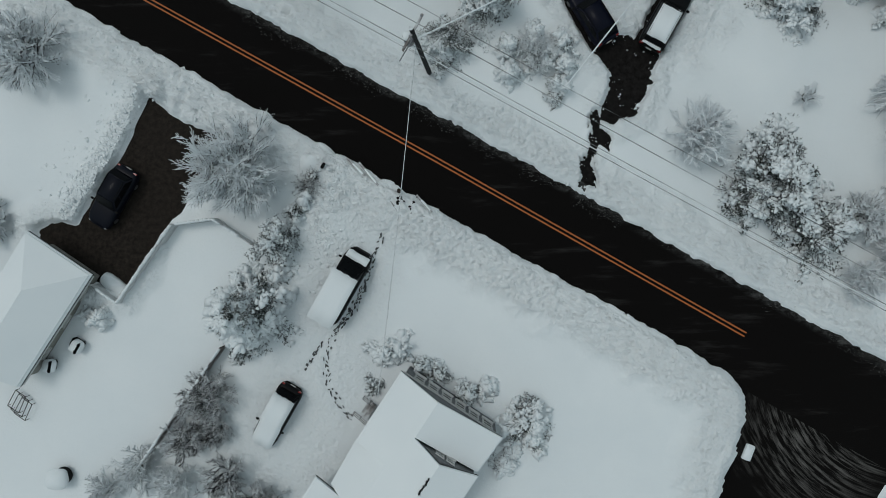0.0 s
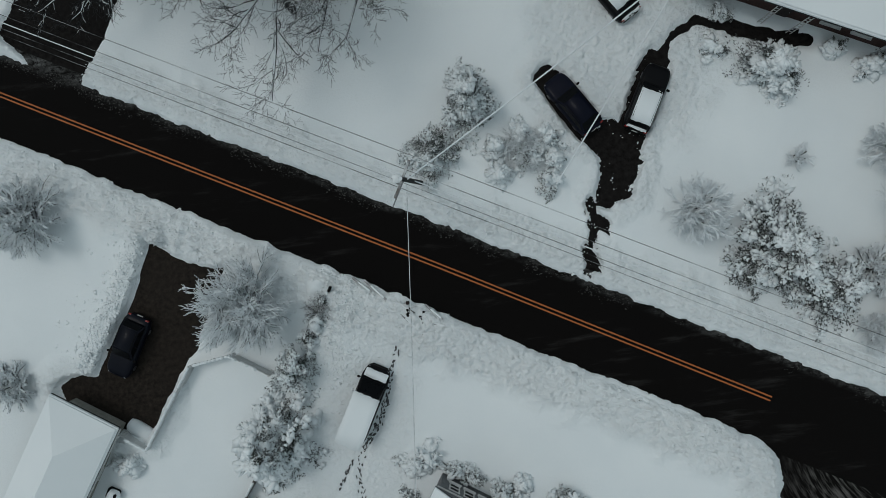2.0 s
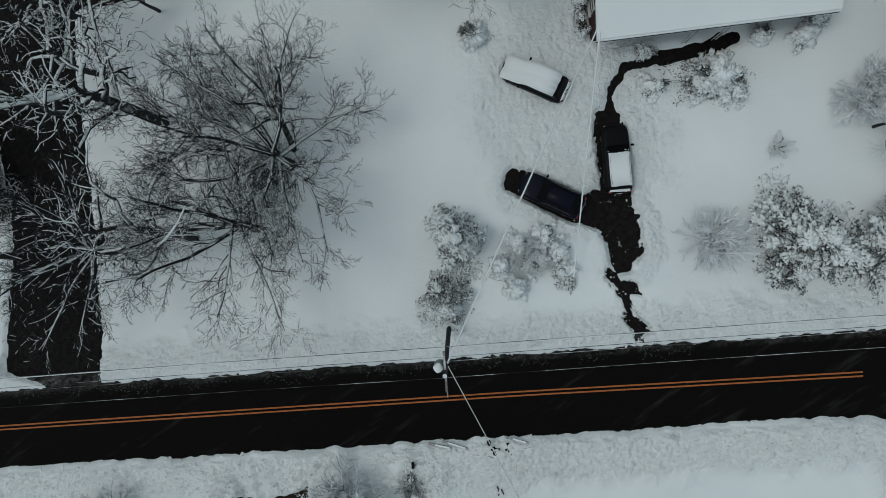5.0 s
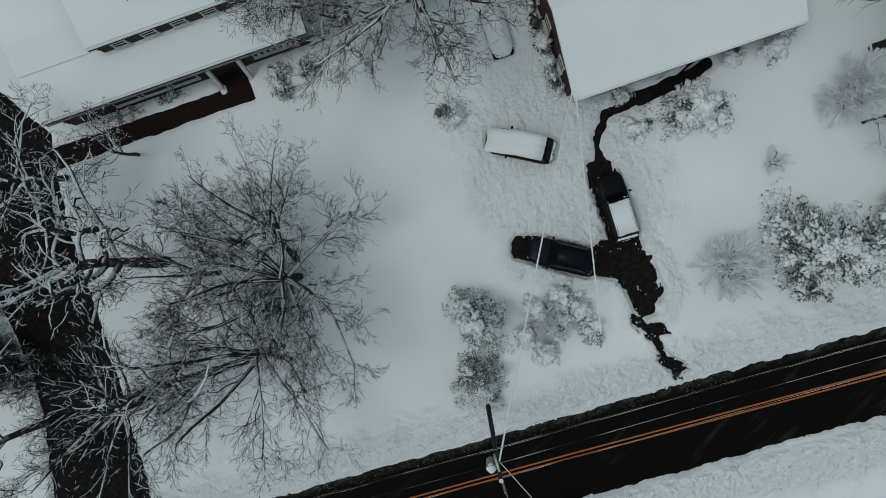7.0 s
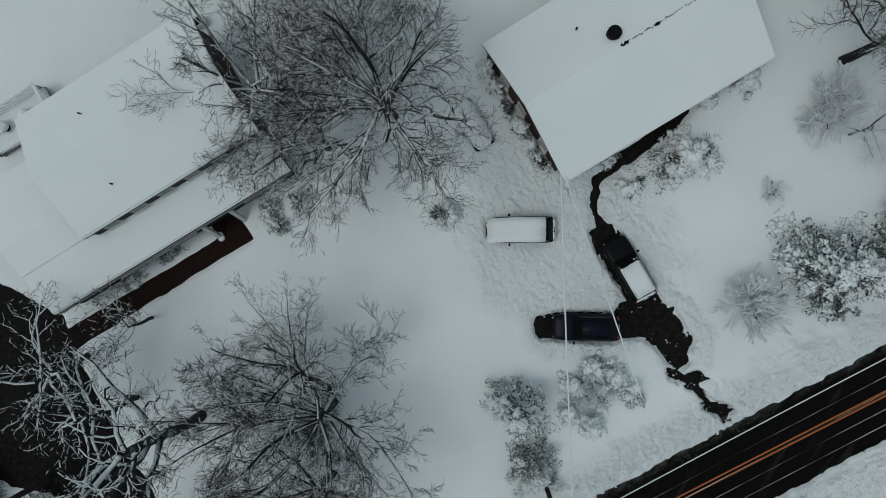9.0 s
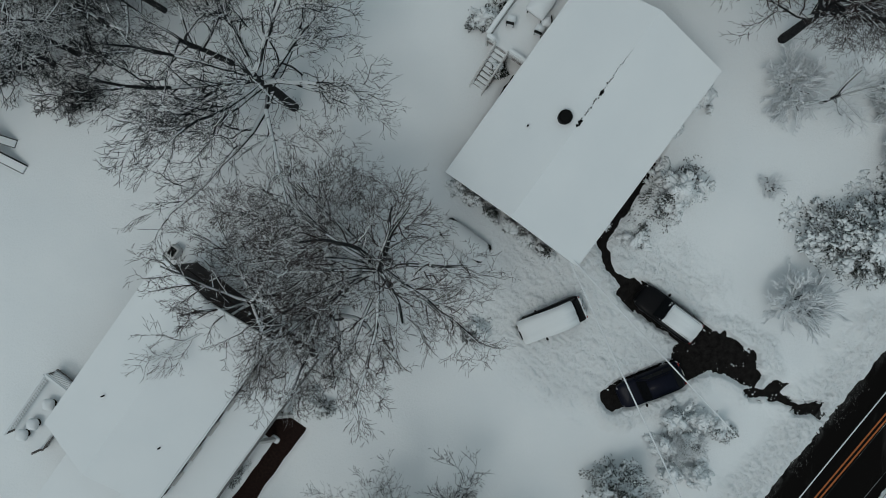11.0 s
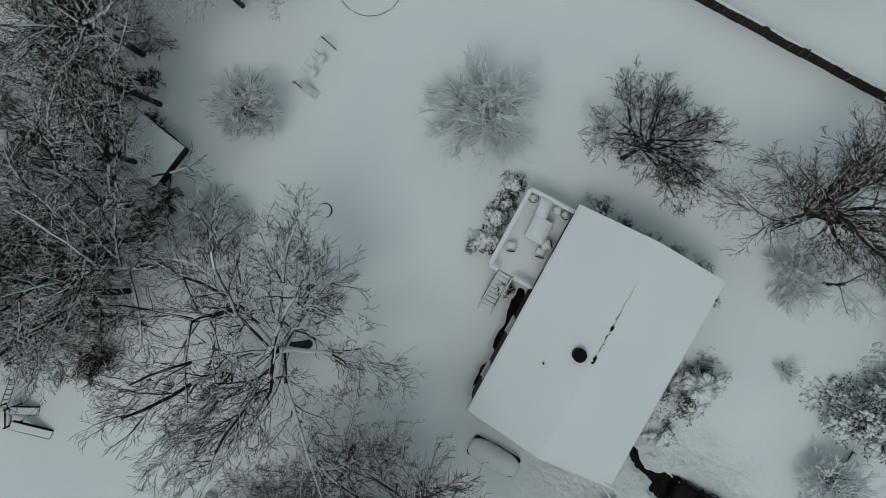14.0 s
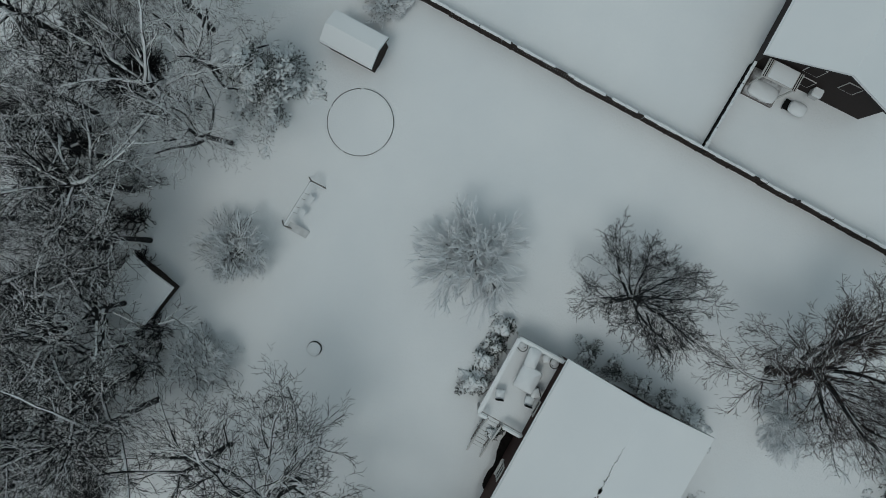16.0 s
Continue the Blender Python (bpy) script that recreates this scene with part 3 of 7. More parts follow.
def roof_plane(parent, pts, snow=0.24, name="roof", over=None):
    """A sloping roof face with its shingle board and a thick blanket of snow on it."""
    board = part(name, slab(bmesh.new(), pts, 0.14), M_SHINGLE, parent)
    top = [Vector(p) + Vector((0, 0, snow)) for p in pts]
    bm = slab(bmesh.new(), top, snow - 0.004)
    eave = min(p.z for p in top)
    low = [e for e in bm.edges if all(abs(v.co.z - eave) < 1e-3 and any((v.co - t).length < 1e-3 for t in top) for v in e.verts)]
    if low:
        bmesh.ops.bevel(bm, geom=low, offset=0.1, segments=3, affect="EDGES")
    part("snow_blanket", bm, M_ROOF_SNOW, board, "smooth thick snow on the roof", smooth=False)
    return board


def window_unit(parent, x, y, z, w, h, face, trim=None, tilt=0.0):
    """A window in a wall; face: the turn in degrees of the outward side (0: +x)."""
    c, s = math.cos(radians(face)), math.sin(radians(face))
    frame_bm = bmesh.new()
    for dy, dz, sy, sz in ((0, h / 2, w + 0.16, 0.09), (0, -h / 2, w + 0.16, 0.09), (-w / 2, 0, 0.09, h), (w / 2, 0, 0.09, h), (0, 0, w, 0.05)):
        box(frame_bm, x + c * 0.03 - s * dy, y + s * 0.03 + c * dy, z + dz, 0.09, sy, sz, turn=face)
    win = part("window", frame_bm, trim or M_TRIM, parent, "white-framed window")
    part("pane", boxed(x + c * 0.012, y + s * 0.012, z, 0.03, w, h, turn=face), M_GLASS, win, "dark window pane")
    part("sill", boxed(x + c * 0.09, y + s * 0.09, z - h / 2 - 0.07, 0.2, w + 0.24, 0.05, 0.01, face), trim or M_TRIM, win)
    return win


def walls(parent, x0, x1, y0, y1, z1, mat, t=0.22, z0=-0.1):
    for x, y, sx, sy in (((x0 + x1) / 2, y0 + t / 2, x1 - x0, t), ((x0 + x1) / 2, y1 - t / 2, x1 - x0, t), (x0 + t / 2, (y0 + y1) / 2, t, y1 - y0 - 2 * t), (x1 - t / 2, (y0 + y1) / 2, t, y1 - y0 - 2 * t)):
        part("wall", boxed(x, y, (z0 + z1) / 2, sx, sy, z1 - z0), mat, parent)


def gable_wall(parent, x, pts, mat, t=0.22):
    """An upright triangle or trapezium over a wall, in the plane of one x; pts: (y, z)."""
    bm = bmesh.new()
    slab(bm, [(x, y, z) for y, z in pts], t, (-1, 0, 0))
    part("gable", bm, mat, parent)


def siding(parent, x0, x1, y, z0, z1, side, mat, step=0.2):
    """Lapped boards on a wall that runs along x; side: +1 or -1, the way it looks along y."""
    bm = bmesh.new()
    for k in range(int((z1 - z0) / step)):
        box(bm, (x0 + x1) / 2, y + side * 0.012, z0 + (k + 0.5) * step, x1 - x0, 0.024, step - 0.025)
    part("siding", bm, mat, parent)


# house A: the brick ranch house with a deck
house_a = thing("brick_house", "low red-brown brick house under a snow-covered gable roof", "house", 24.8, 23.3, 0, -27.65)
walls(house_a, -7.14, 7.2, -4.3, 4.92, 3.0, M_BRICK)
for x in (7.2, -7.14 + 0.22):
    gable_wall(house_a, x, [(-4.3, 3.0), (4.92, 3.0), (0.1, 4.75)], M_BRICK)
roof_plane(house_a, [(-7.5, -5.36, 3.31), (7.6, -5.36, 3.31), (7.6, 0, 5.2), (-7.5, 0, 5.2)])
roof_plane(house_a, [(7.6, 5.06, 3.42), (-7.5, 5.06, 3.42), (-7.5, 0, 5.2), (7.6, 0, 5.2)])
for x in (-5.3, -3.1, 3.2, 5.3):
    window_unit(house_a, x, -4.3, 1.75, 1.2, 1.2, 270)
for y in (-2.4, 0.4, 2.6):
    window_unit(house_a, -7.14, y, 1.7, 0.9, 1.1, 180)
for x in (-5.0, -1.5, 3.5):
    window_unit(house_a, x, 4.92, 1.7, 1.0, 1.1, 90)
door = part("front_door", boxed(0.1, -4.33, 1.1, 0.95, 0.09, 2.05, 0.01), M_SIDING_BROWN, house_a, "dark panelled front door")
part("door_handle", boxed(0.45, -4.39, 1.05, 0.04, 0.06, 0.12, 0.01), M_CHROME, door)
# hipped-gable ends are plain; the black flue with its melted collar
flue = part("chimney", rod(bmesh.new(), (-0.72, 0.9, 4.7), (-0.72, 0.9, 5.5), 0.43, 28), M_BLACK, house_a, "round black flue sticking out of the snow")
part("cap", rod(bmesh.new(), (-0.72, 0.9, 5.5), (-0.72, 0.9, 5.56), 0.36, 24, 0.3), M_BLACK, flue)
part("roof_vent", rod(bmesh.new(), (-2.3, 2.45, 4.3), (-2.3, 2.45, 4.88), 0.055, 12), M_BLACK, house_a)
rng = np.random.default_rng(3)
for k in range(40):
    x = -0.75 + 5.6 * (k / 39.0) ** 1.05
    r = 0.03 + 0.035 * rng.random() + (0.04 if k < 4 or 16 < k < 19 else 0) - 0.02 * (k / 39)
    if rng.random() < 0.82:
        part("ridge_gap", boxed(x, 0.02 + rng.normal() * 0.03, 5.43, r * 2.2, r * 1.6, 0.05, turn=rng.uniform(0, 90)), M_BLACK, house_a)
part("fascia", boxed(0, -5.3, 3.21, 15.0, 0.05, 0.2), M_TRIM, house_a)
part("fascia", boxed(0, 5.0, 3.32, 15.0, 0.05, 0.2), M_TRIM, house_a)
for x in (-0.9, 1.2):
    post = part("porch_post", box(box(bmesh.new(), x - 0.14, -5.2, 1.55, 0.05, 0.05, 3.1), x + 0.14, -5.2, 1.55, 0.05, 0.05, 3.1), M_TRIM, house_a, "white lattice porch post")
    for k in range(9):
        part("slat", boxed(x, -5.2, 0.35 + k * 0.32, 0.28, 0.03, 0.04, turn=0, tilt=0), M_TRIM, post)

# the deck behind it
deck = thing("deck", "raised timber deck with white railing, buried in snow", "deck", 24.8, 23.3, 0, -27.65)
part("deck_snow", boxed(4.3, 6.35, 1.5, 5.7, 3.5, 0.22, 0.05), M_LOAD, deck, "flat snow lying on the deck")
for k in range(24):
    part("board", boxed(1.45 + k * 0.245, 6.35, 1.36, 0.235, 3.6, 0.05), M_WOOD_GREY, deck)


def railing(parent, a, b, z, height=0.95, gap=0.16):
    a, b = Vector(a), Vector(b)
    length, turn = (b - a).length, math.degrees(math.atan2(b.y - a.y, b.x - a.x))
    mid, dz = (a + b) / 2, (b.z - a.z)
    d = (b - a).normalized()
    for h, w, t in ((0.1, 0.06, 0.05), (height, 0.12, 0.06)):
        off = Vector((0, 0, z + h))
        side = Vector((-d.y, d.x, 0)).normalized() * w / 2
        r = part("rail", slab(bmesh.new(), [a + off - side, b + off - side, b + off + side, a + off + side], t), M_VINYL, parent, "white railing")
    snow_cap = bmesh.new()
    side = Vector((-d.y, d.x, 0)).normalized() * 0.15
    off = Vector((0, 0, z + height + 0.20))
    slab(snow_cap, [a + off - side, b + off - side, b + off + side, a + off + side], 0.196)
    bmesh.ops.bevel(snow_cap, geom=list(snow_cap.edges), offset=0.07, segments=3, affect="EDGES")
    part("snow_cap", snow_cap, M_LOAD, r, "snow ridge on the rail")
    for k in range(int(length / gap) + 1):
        p = a + d * (k * gap)
        part("baluster", boxed(p.x, p.y, z + p.z * 0 + p.z + height / 2, 0.035, 0.035, height - 0.05, turn=turn), M_VINYL, r)


railing(deck, (1.45, 8.2, 0), (7.15, 8.2, 0), 1.4)
railing(deck, (7.15, 8.2, 0), (7.15, 4.8, 0), 1.4)
railing(deck, (1.45, 8.2, 0), (1.45, 7.55, 0), 1.4)
railing(deck, (1.45, 6.4, 0), (1.45, 5.0, 0), 1.4)
for x, y in ((1.45, 8.2), (7.15, 8.2), (7.15, 4.9), (1.45, 4.9), (4.3, 8.2)):
    part("deck_post", boxed(x, y, 1.15, 0.14, 0.14, 2.5, 0.01), M_VINYL, deck)
for k in range(9):
    stair = part("step", boxed(1.25 - k * 0.33, 6.95, 1.28 - k * 0.155, 0.31, 0.95, 0.06), M_WOOD_GREY, deck)
    part("step_snow", boxed(1.27 - k * 0.33, 6.95, 1.345 - k * 0.155, 0.27, 0.88, 0.07, 0.03), M_LOAD, stair)
for y in (6.45, 7.45):
    part("stringer", slab(bmesh.new(), [(1.4, y - 0.04, 1.36), (1.4, y + 0.04, 1.36), (-1.6, y + 0.04, -0.05), (-1.6, y - 0.04, -0.05)], 0.25), M_WOOD_GREY, deck)
    rail = part("stair_rail", slab(bmesh.new(), [(1.4, y - 0.05, 2.35), (1.4, y + 0.05, 2.35), (-1.6, y + 0.05, 0.98), (-1.6, y - 0.05, 0.98)], 0.14), M_VINYL, deck, "white stair rail")
    for k in range(12):
        x = 1.35 - k * 0.265
        part("baluster", boxed(x, y, 1.75 - k * 0.121, 0.03, 0.03, 0.95), M_VINYL, rail)


def deck_spot(x, y, z=1.61):
    p = Matrix.Translation((24.8, 23.3, 0)) @ Matrix.Rotation(radians(-27.65), 4, "Z") @ Vector((x, y, z))
    return p.x, p.y, p.z


def snow_heap(bm, x, y, z, sx, sy, sz, rng, power=2.6, square=0.6):
    """A rounded pillow of snow on a flat foot."""
    n = 20
    ring = []
    for i in range(5):
        h = i / 4
        grow = (1 - h**power) ** (1 / power) if h < 1 else 0.0
        ring.append([bm.verts.new((x + sx / 2 * max(grow, 0.05) * math.copysign(abs(math.cos(a)) ** square, math.cos(a)) * (1 + 0.025 * rng.normal()),
                                   y + sy / 2 * max(grow, 0.05) * math.copysign(abs(math.sin(a)) ** square, math.sin(a)) * (1 + 0.025 * rng.normal()), z + sz * h)) for a in (2 * math.pi * k / n for k in range(n))])
    for lo, hi in zip(ring, ring[1:]):
        for k in range(n):
            bm.faces.new((lo[k], lo[(k + 1) % n], hi[(k + 1) % n], hi[k]))
    bm.faces.new(ring[-1])
    bm.faces.new(ring[0][::-1])
    return bm


def draped(path, width, thick, rng):
    """A blanket of snow that follows a line of (x, z) and has a flat, square-edged top."""
    bm, rows = bmesh.new(), []
    xs = [path[0][0]] + [p[0] for p in path] + [path[-1][0]]
    zs = [path[0][1]] + [p[1] for p in path] + [path[-1][1]]
    for k, (px, pz) in enumerate(zip(xs, zs)):
        end = k in (0, len(xs) - 1)
        row = []
        for j in range(11):
            s = -1 + 0.2 * j
            lift = 0.0 if end else thick * (1 - abs(s) ** 7) * (1 + 0.10 * rng.normal() * (abs(s) < 0.9))
            row.append(bm.verts.new((px + 0.03 * rng.normal(), s * width / 2 * (1 + 0.015 * rng.normal()), pz + lift)))
        rows.append(row)
    for a, b in zip(rows, rows[1:]):
        for j in range(10):
            bm.faces.new((a[j], a[j + 1], b[j + 1], b[j]))
    return bm


rng = np.random.default_rng(8)
x, y, z = deck_spot(5.0, 6.45)
table = thing("patio_table", "square patio table under a thick pillow of snow", "table", x, y, z, -27.65)
part("tabletop", boxed(0, 0, 0.70, 1.5, 1.3, 0.05, 0.02), M_WOOD_GREY, table)
for sx in (-0.65, 0.65):
    for sy in (-0.55, 0.55):
        part("leg", boxed(sx, sy, 0.33, 0.06, 0.06, 0.7), M_BLACK, table)
part("snow_cover", snow_heap(bmesh.new(), 0, 0, 0.725, 1.62, 1.4, 0.22, rng, 6, 0.22), M_LOAD, table, "snow pillow", True)


def snowy_chair(x, y, turn):
    c = thing("patio_chair", "patio chair half buried in snow on the deck", "chair", *deck_spot(x, y), turn - 27.65, group="deck chairs")
    part("seat", boxed(0, 0, 0.42, 0.55, 0.55, 0.05, 0.02), M_BLACK, c)
    part("backrest", boxed(-0.27, 0, 0.72, 0.05, 0.55, 0.55, 0.02), M_BLACK, c)
    for sx in (-0.23, 0.23):
        for sy in (-0.23, 0.23):
            part("leg", boxed(sx, sy, 0.2, 0.045, 0.045, 0.42), M_BLACK, c)
    part("snow_cover", snow_heap(bmesh.new(), 0.02, 0, 0.445, 0.66, 0.62, 0.3, np.random.default_rng(int(x * 10)), 4, 0.3), M_LOAD, c, "snow pillow", True)


snowy_chair(4.4, 5.5, 130)
snowy_chair(3.7, 5.6, 10)
snowy_chair(3.15, 7.5, 20)
x, y, z = deck_spot(6.4, 6.85)
grill = thing("covered_grill", "covered grill under deep snow on the deck", "grill", x, y, z, -20)
part("body", boxed(0, 0, 0.4, 1.1, 0.6, 0.8, 0.06), M_BLACK, grill)
part("snow_cover", snow_heap(bmesh.new(), 0, 0, 0.79, 1.35, 0.85, 0.3, rng, 5, 0.35), M_LOAD, grill, "snow pillow", True)
x, y, z = deck_spot(6.75, 5.95)
pot = thing("planter", "round planter with a cap of snow on the deck", "planter", x, y, z)
part("pot", rod(bmesh.new(), (0, 0, 0), (0, 0, 0.4), 0.2, 14, 0.26), M_WOOD_DARK, pot)
part("snow_cover", snow_heap(bmesh.new(), 0, 0, 0.4, 0.6, 0.6, 0.25, rng, 2.2), M_LOAD, pot, "snow cap", True)

for x, y, turn in ((6.75, 7.75, 200), (6.75, 5.35, 120)):
    hoop = thing("hoop_chair", "black wire hoop chair filled with snow on the deck", "chair", *deck_spot(x, y), turn, group="deck hoop chairs")
    a = np.linspace(0, 2 * np.pi, 25)
    rim_p = np.stack([0.34 * np.cos(a), 0.34 * np.sin(a), 0.5 + 0.22 * np.cos(a)], 1)
    v, f = tubes(rim_p[:-1], rim_p[1:], np.full(24, 0.024), np.full(24, 0.024), 6)
    link_mesh("rim", array_mesh("rim", v, f, True), M_BLACK, hoop, "round black wire rim")
    part("snow_cover", snow_heap(bmesh.new(), 0, 0, 0.18, 0.5, 0.5, 0.25, rng, 2.4), M_LOAD, hoop, "snow in the bowl", True)
    for sx in (-0.2, 0.2):
        part("leg", rod(bmesh.new(), (sx, -0.2, 0), (sx, 0.15, 0.45), 0.018), M_BLACK, hoop)

# house B: the long house with a row of dormer windows
house_b = thing("brown_house", "long dark-sided house with dormer windows and snowy roofs", "house", 6.55, 38.2, 0, -28)
walls(house_b, -12.6, 0.1, 0.42, 11.4, 2.6, M_SIDING_BROWN)
walls(house_b, -18.3, -12.6, 0.42, 9.6, 2.6, M_SIDING_BROWN)
gable_wall(house_b, 0.1, [(0.42, 2.6), (1.4, 2.95), (3.1, 3.5), (3.1, 4.7), (7.4, 6.0), (11.4, 4.4), (11.4, 2.9)], M_SIDING_BROWN)
gable_wall(house_b, -12.6, [(0.42, 2.6), (3.1, 3.4), (3.1, 4.7), (7.4, 6.0), (11.4, 4.4), (11.4, 2.9)], M_SIDING_BROWN)
part("dormer_wall", boxed(-6.3, 2.98, 4.05, 12.6, 0.2, 1.5), M_SIDING_BROWN, house_b, "dark dormer wall")
roof_plane(house_b, [(-18.8, 0.1, 2.75), (0.5, 0.1, 2.75), (0.5, 3.1, 3.55), (-18.8, 3.1, 3.55)], 0.22)
roof_plane(house_b, [(-13.1, 2.8, 4.75), (0.5, 2.8, 4.75), (0.5, 7.4, 6.15), (-13.1, 7.4, 6.15)], 0.22)
roof_plane(house_b, [(0.5, 12.0, 4.5), (-13.1, 12.0, 4.5), (-13.1, 7.4, 6.15), (0.5, 7.4, 6.15)], 0.22)
roof_plane(house_b, [(-18.8, 3.1, 3.55), (-13.0, 3.1, 3.55), (-13.0, 5.2, 4.15), (-18.8, 5.2, 4.15)], 0.22)
roof_plane(house_b, [(-13.0, 10.2, 2.9), (-18.8, 10.2, 2.9), (-18.8, 5.2, 4.15), (-13.0, 5.2, 4.15)], 0.22)
for k in range(6):
    window_unit(house_b, -11.2 + k * 2.1, 2.88, 4.22, 0.95, 0.62, 270)
for x in (-13.4, -11.2, -9.0):
    window_unit(house_b, x, 0.42, 1.7, 1.9, 1.2, 270)
for k in range(7):
    window_unit(house_b, -3.6 + k * 0.46, 0.42, 1.7, 0.34, 1.1, 270)
part("front_door", boxed(-5.9, 0.39, 1.05, 1.0, 0.08, 2.05, 0.01), M_SIDING_RED, house_b, "dark front door")
for x in (-7.0, -4.75):
    pier = slab(bmesh.new(), [(x - 0.13, 0.3, 2.62), (x + 0.13, 0.3, 2.62), (x + 0.13, -0.75, 0.0), (x - 0.13, -0.75, 0.0)], 0.3, (0, 1, 0))
    post = part("porch_pier", pier, M_TRIM, house_b, "white raking porch pier")
    part("snow_cap", snow_heap(bmesh.new(), x, -0.6, 0.0, 0.5, 0.7, 0.16, rng, 2.4), M_LOAD, post, "snow at the pier foot", True)
part("gutter", boxed(-9.1, 0.02, 2.62, 19.2, 0.12, 0.12, 0.02), M_SIDING_GREY, house_b)
part("roof_vent", rod(bmesh.new(), (-9.2, 4.6, 5.2), (-9.2, 4.6, 5.75), 0.05, 10), M_BLACK, house_b)
part("roof_vent", rod(bmesh.new(), (-8.6, 9.4, 5.2), (-8.6, 9.4, 5.95), 0.05, 10), M_BLACK, house_b)
siding(house_b, -18.2, -0.1, 0.42, 0.1, 2.5, -1, M_SIDING_BROWN)

back_deck = thing("back_deck", "small railed deck with snow-covered seats behind the house", "deck", -0.3, 57.6, 0, -28)
part("platform", boxed(0, 0, 0.6, 5.6, 2.6, 0.2, 0.02), M_WOOD_GREY, back_deck)
part("platform_snow", boxed(0, 0, 0.8, 5.5, 2.5, 0.2, 0.06), M_LOAD, back_deck)
for sx in (-2.6, 2.6):
    for sy in (-1.2, 1.2):
        part("deck_post", boxed(sx, sy, 0.8, 0.12, 0.12, 1.8), M_WOOD_GREY, back_deck)
railing(back_deck, (-2.7, 1.25, 0), (2.7, 1.25, 0), 0.7)
railing(back_deck, (2.7, 1.25, 0), (2.7, -1.0, 0), 0.7)
for k, (x, y) in enumerate(((-1.2, 58.2), (-2.1, 58.9), (0.4, 57.2))):
    stool = thing("deck_stool", "round stool capped with snow", "stool", x, y, 0.9, group="stools on the back deck")
    part("base", rod(bmesh.new(), (0, 0, 0), (0, 0, 0.4), 0.28, 14), M_WOOD_DARK, stool)
    part("snow_cover", snow_heap(bmesh.new(), 0, 0, 0.4, 0.85, 0.85, 0.35, rng, 2.4), M_LOAD, stool, "snow cap", True)

ac = thing("heat_pump", "white outdoor heat pump unit standing in the snow", "heat pump", 12.5, 49.9, 0.12, -28)
part("casing", boxed(0, 0, 0.4, 0.95, 0.75, 0.8, 0.04), M_VINYL, ac)
part("fan_grille", boxed(0.05, -0.02, 0.81, 0.62, 0.5, 0.03, 0.01), M_BLACK, ac, "black fan grille")

# house C: hipped cream house beside the brown driveway
house_c = thing("cream_house", "low cream house with a hipped roof under smooth snow", "house", -25.5, -2.4, 0, -33)
walls(house_c, -5.3, -1.1, -9.9, -1.3, 2.0, M_SIDING_CREAM)
roof_plane(house_c, [(-6.0, -0.6, 2.15), (-0.45, -0.6, 2.15), (-3.2, -3.6, 3.5)])
roof_plane(house_c, [(-0.45, -0.6, 2.15), (-0.6, -10.2, 2.15), (-3.2, -10.2, 3.5), (-3.2, -3.6, 3.5)])
roof_plane(house_c, [(-6.0, -10.2, 2.15), (-6.0, -0.6, 2.15), (-3.2, -3.6, 3.5), (-3.2, -10.2, 3.5)])
part("gable", slab(bmesh.new(), [(-5.3, -9.7, 2.0), (-1.1, -9.7, 2.0), (-3.2, -9.7, 3.3)], 0.2, (0, -1, 0)), M_SIDING_CREAM, house_c)
for y in (-2.8, -5.2, -8.0):
    window_unit(house_c, -1.1, y, 1.2, 0.9, 0.9, 0)
part("gutter", boxed(-0.5, -5.4, 2.0, 0.1, 9.3, 0.1, 0.02, turn=-0.9), M_TRIM, house_c)
siding_bm = bmesh.new()
for k in range(9):
    box(siding_bm, -1.085, -5.6, 0.15 + k * 0.2, 0.03, 8.4, 0.175)
part("siding", siding_bm, M_SIDING_CREAM, house_c)

# house D: grey house with a shed dormer
house_d = thing("grey_house", "grey house with a front dormer and folded snowy roofs", "house", -4.26, -8.74, 0, -33)
walls(house_d, 0.3, 7.5, -9.5, -0.32, 2.9, M_SIDING_GREY)
# the front wing: a gable that looks at the road, its east slope lower than the main roof behind
roof_plane(house_d, [(-0.1, -0.2, 3.15), (2.93, -0.2, 4.45), (2.93, -2.95, 4.45), (5.05, -3.2, 5.36), (5.05, -9.6, 5.36), (2.35, -9.6, 4.2), (2.35, -5.6, 4.2), (-0.1, -5.75, 3.15)], 0.2)
roof_plane(house_d, [(2.93, -0.2, 4.45), (7.85, -0.1, 3.3), (7.75, -2.9, 3.3), (2.93, -2.9, 4.45)], 0.2)
roof_plane(house_d, [(5.05, -3.2, 5.36), (7.7, -2.8, 4.25), (7.7, -9.6, 4.25), (5.05, -9.6, 5.36)], 0.2)
roof_plane(house_d, [(-0.1, -5.85, 2.6), (2.35, -5.6, 4.2), (2.35, -9.6, 4.2), (0.1, -9.3, 2.75)], 0.2)
roof_plane(house_d, [(-1.0, -9.8, 2.2), (3.4, -9.8, 2.9), (3.4, -13, 2.9), (-1.0, -13, 2.2)], 0.2)
part("gable", slab(bmesh.new(), [(0.3, -0.33, 2.9), (7.5, -0.33, 2.9), (2.93, -0.33, 4.25)], 0.2, (0, -1, 0)), M_SIDING_GREY, house_d)
part("dormer_wall", slab(bmesh.new(), [(2.95, -3.05, 4.2), (7.5, -3.05, 3.1), (7.5, -3.05, 4.15), (5.05, -3.05, 5.15)], 0.2, (0, -1, 0)), M_SIDING_GREY, house_d, "grey wall rising behind the lower roof")
for x in (4.9, 5.7):
    window_unit(house_d, x, -3.05, 4.3, 0.5, 0.5, 90)
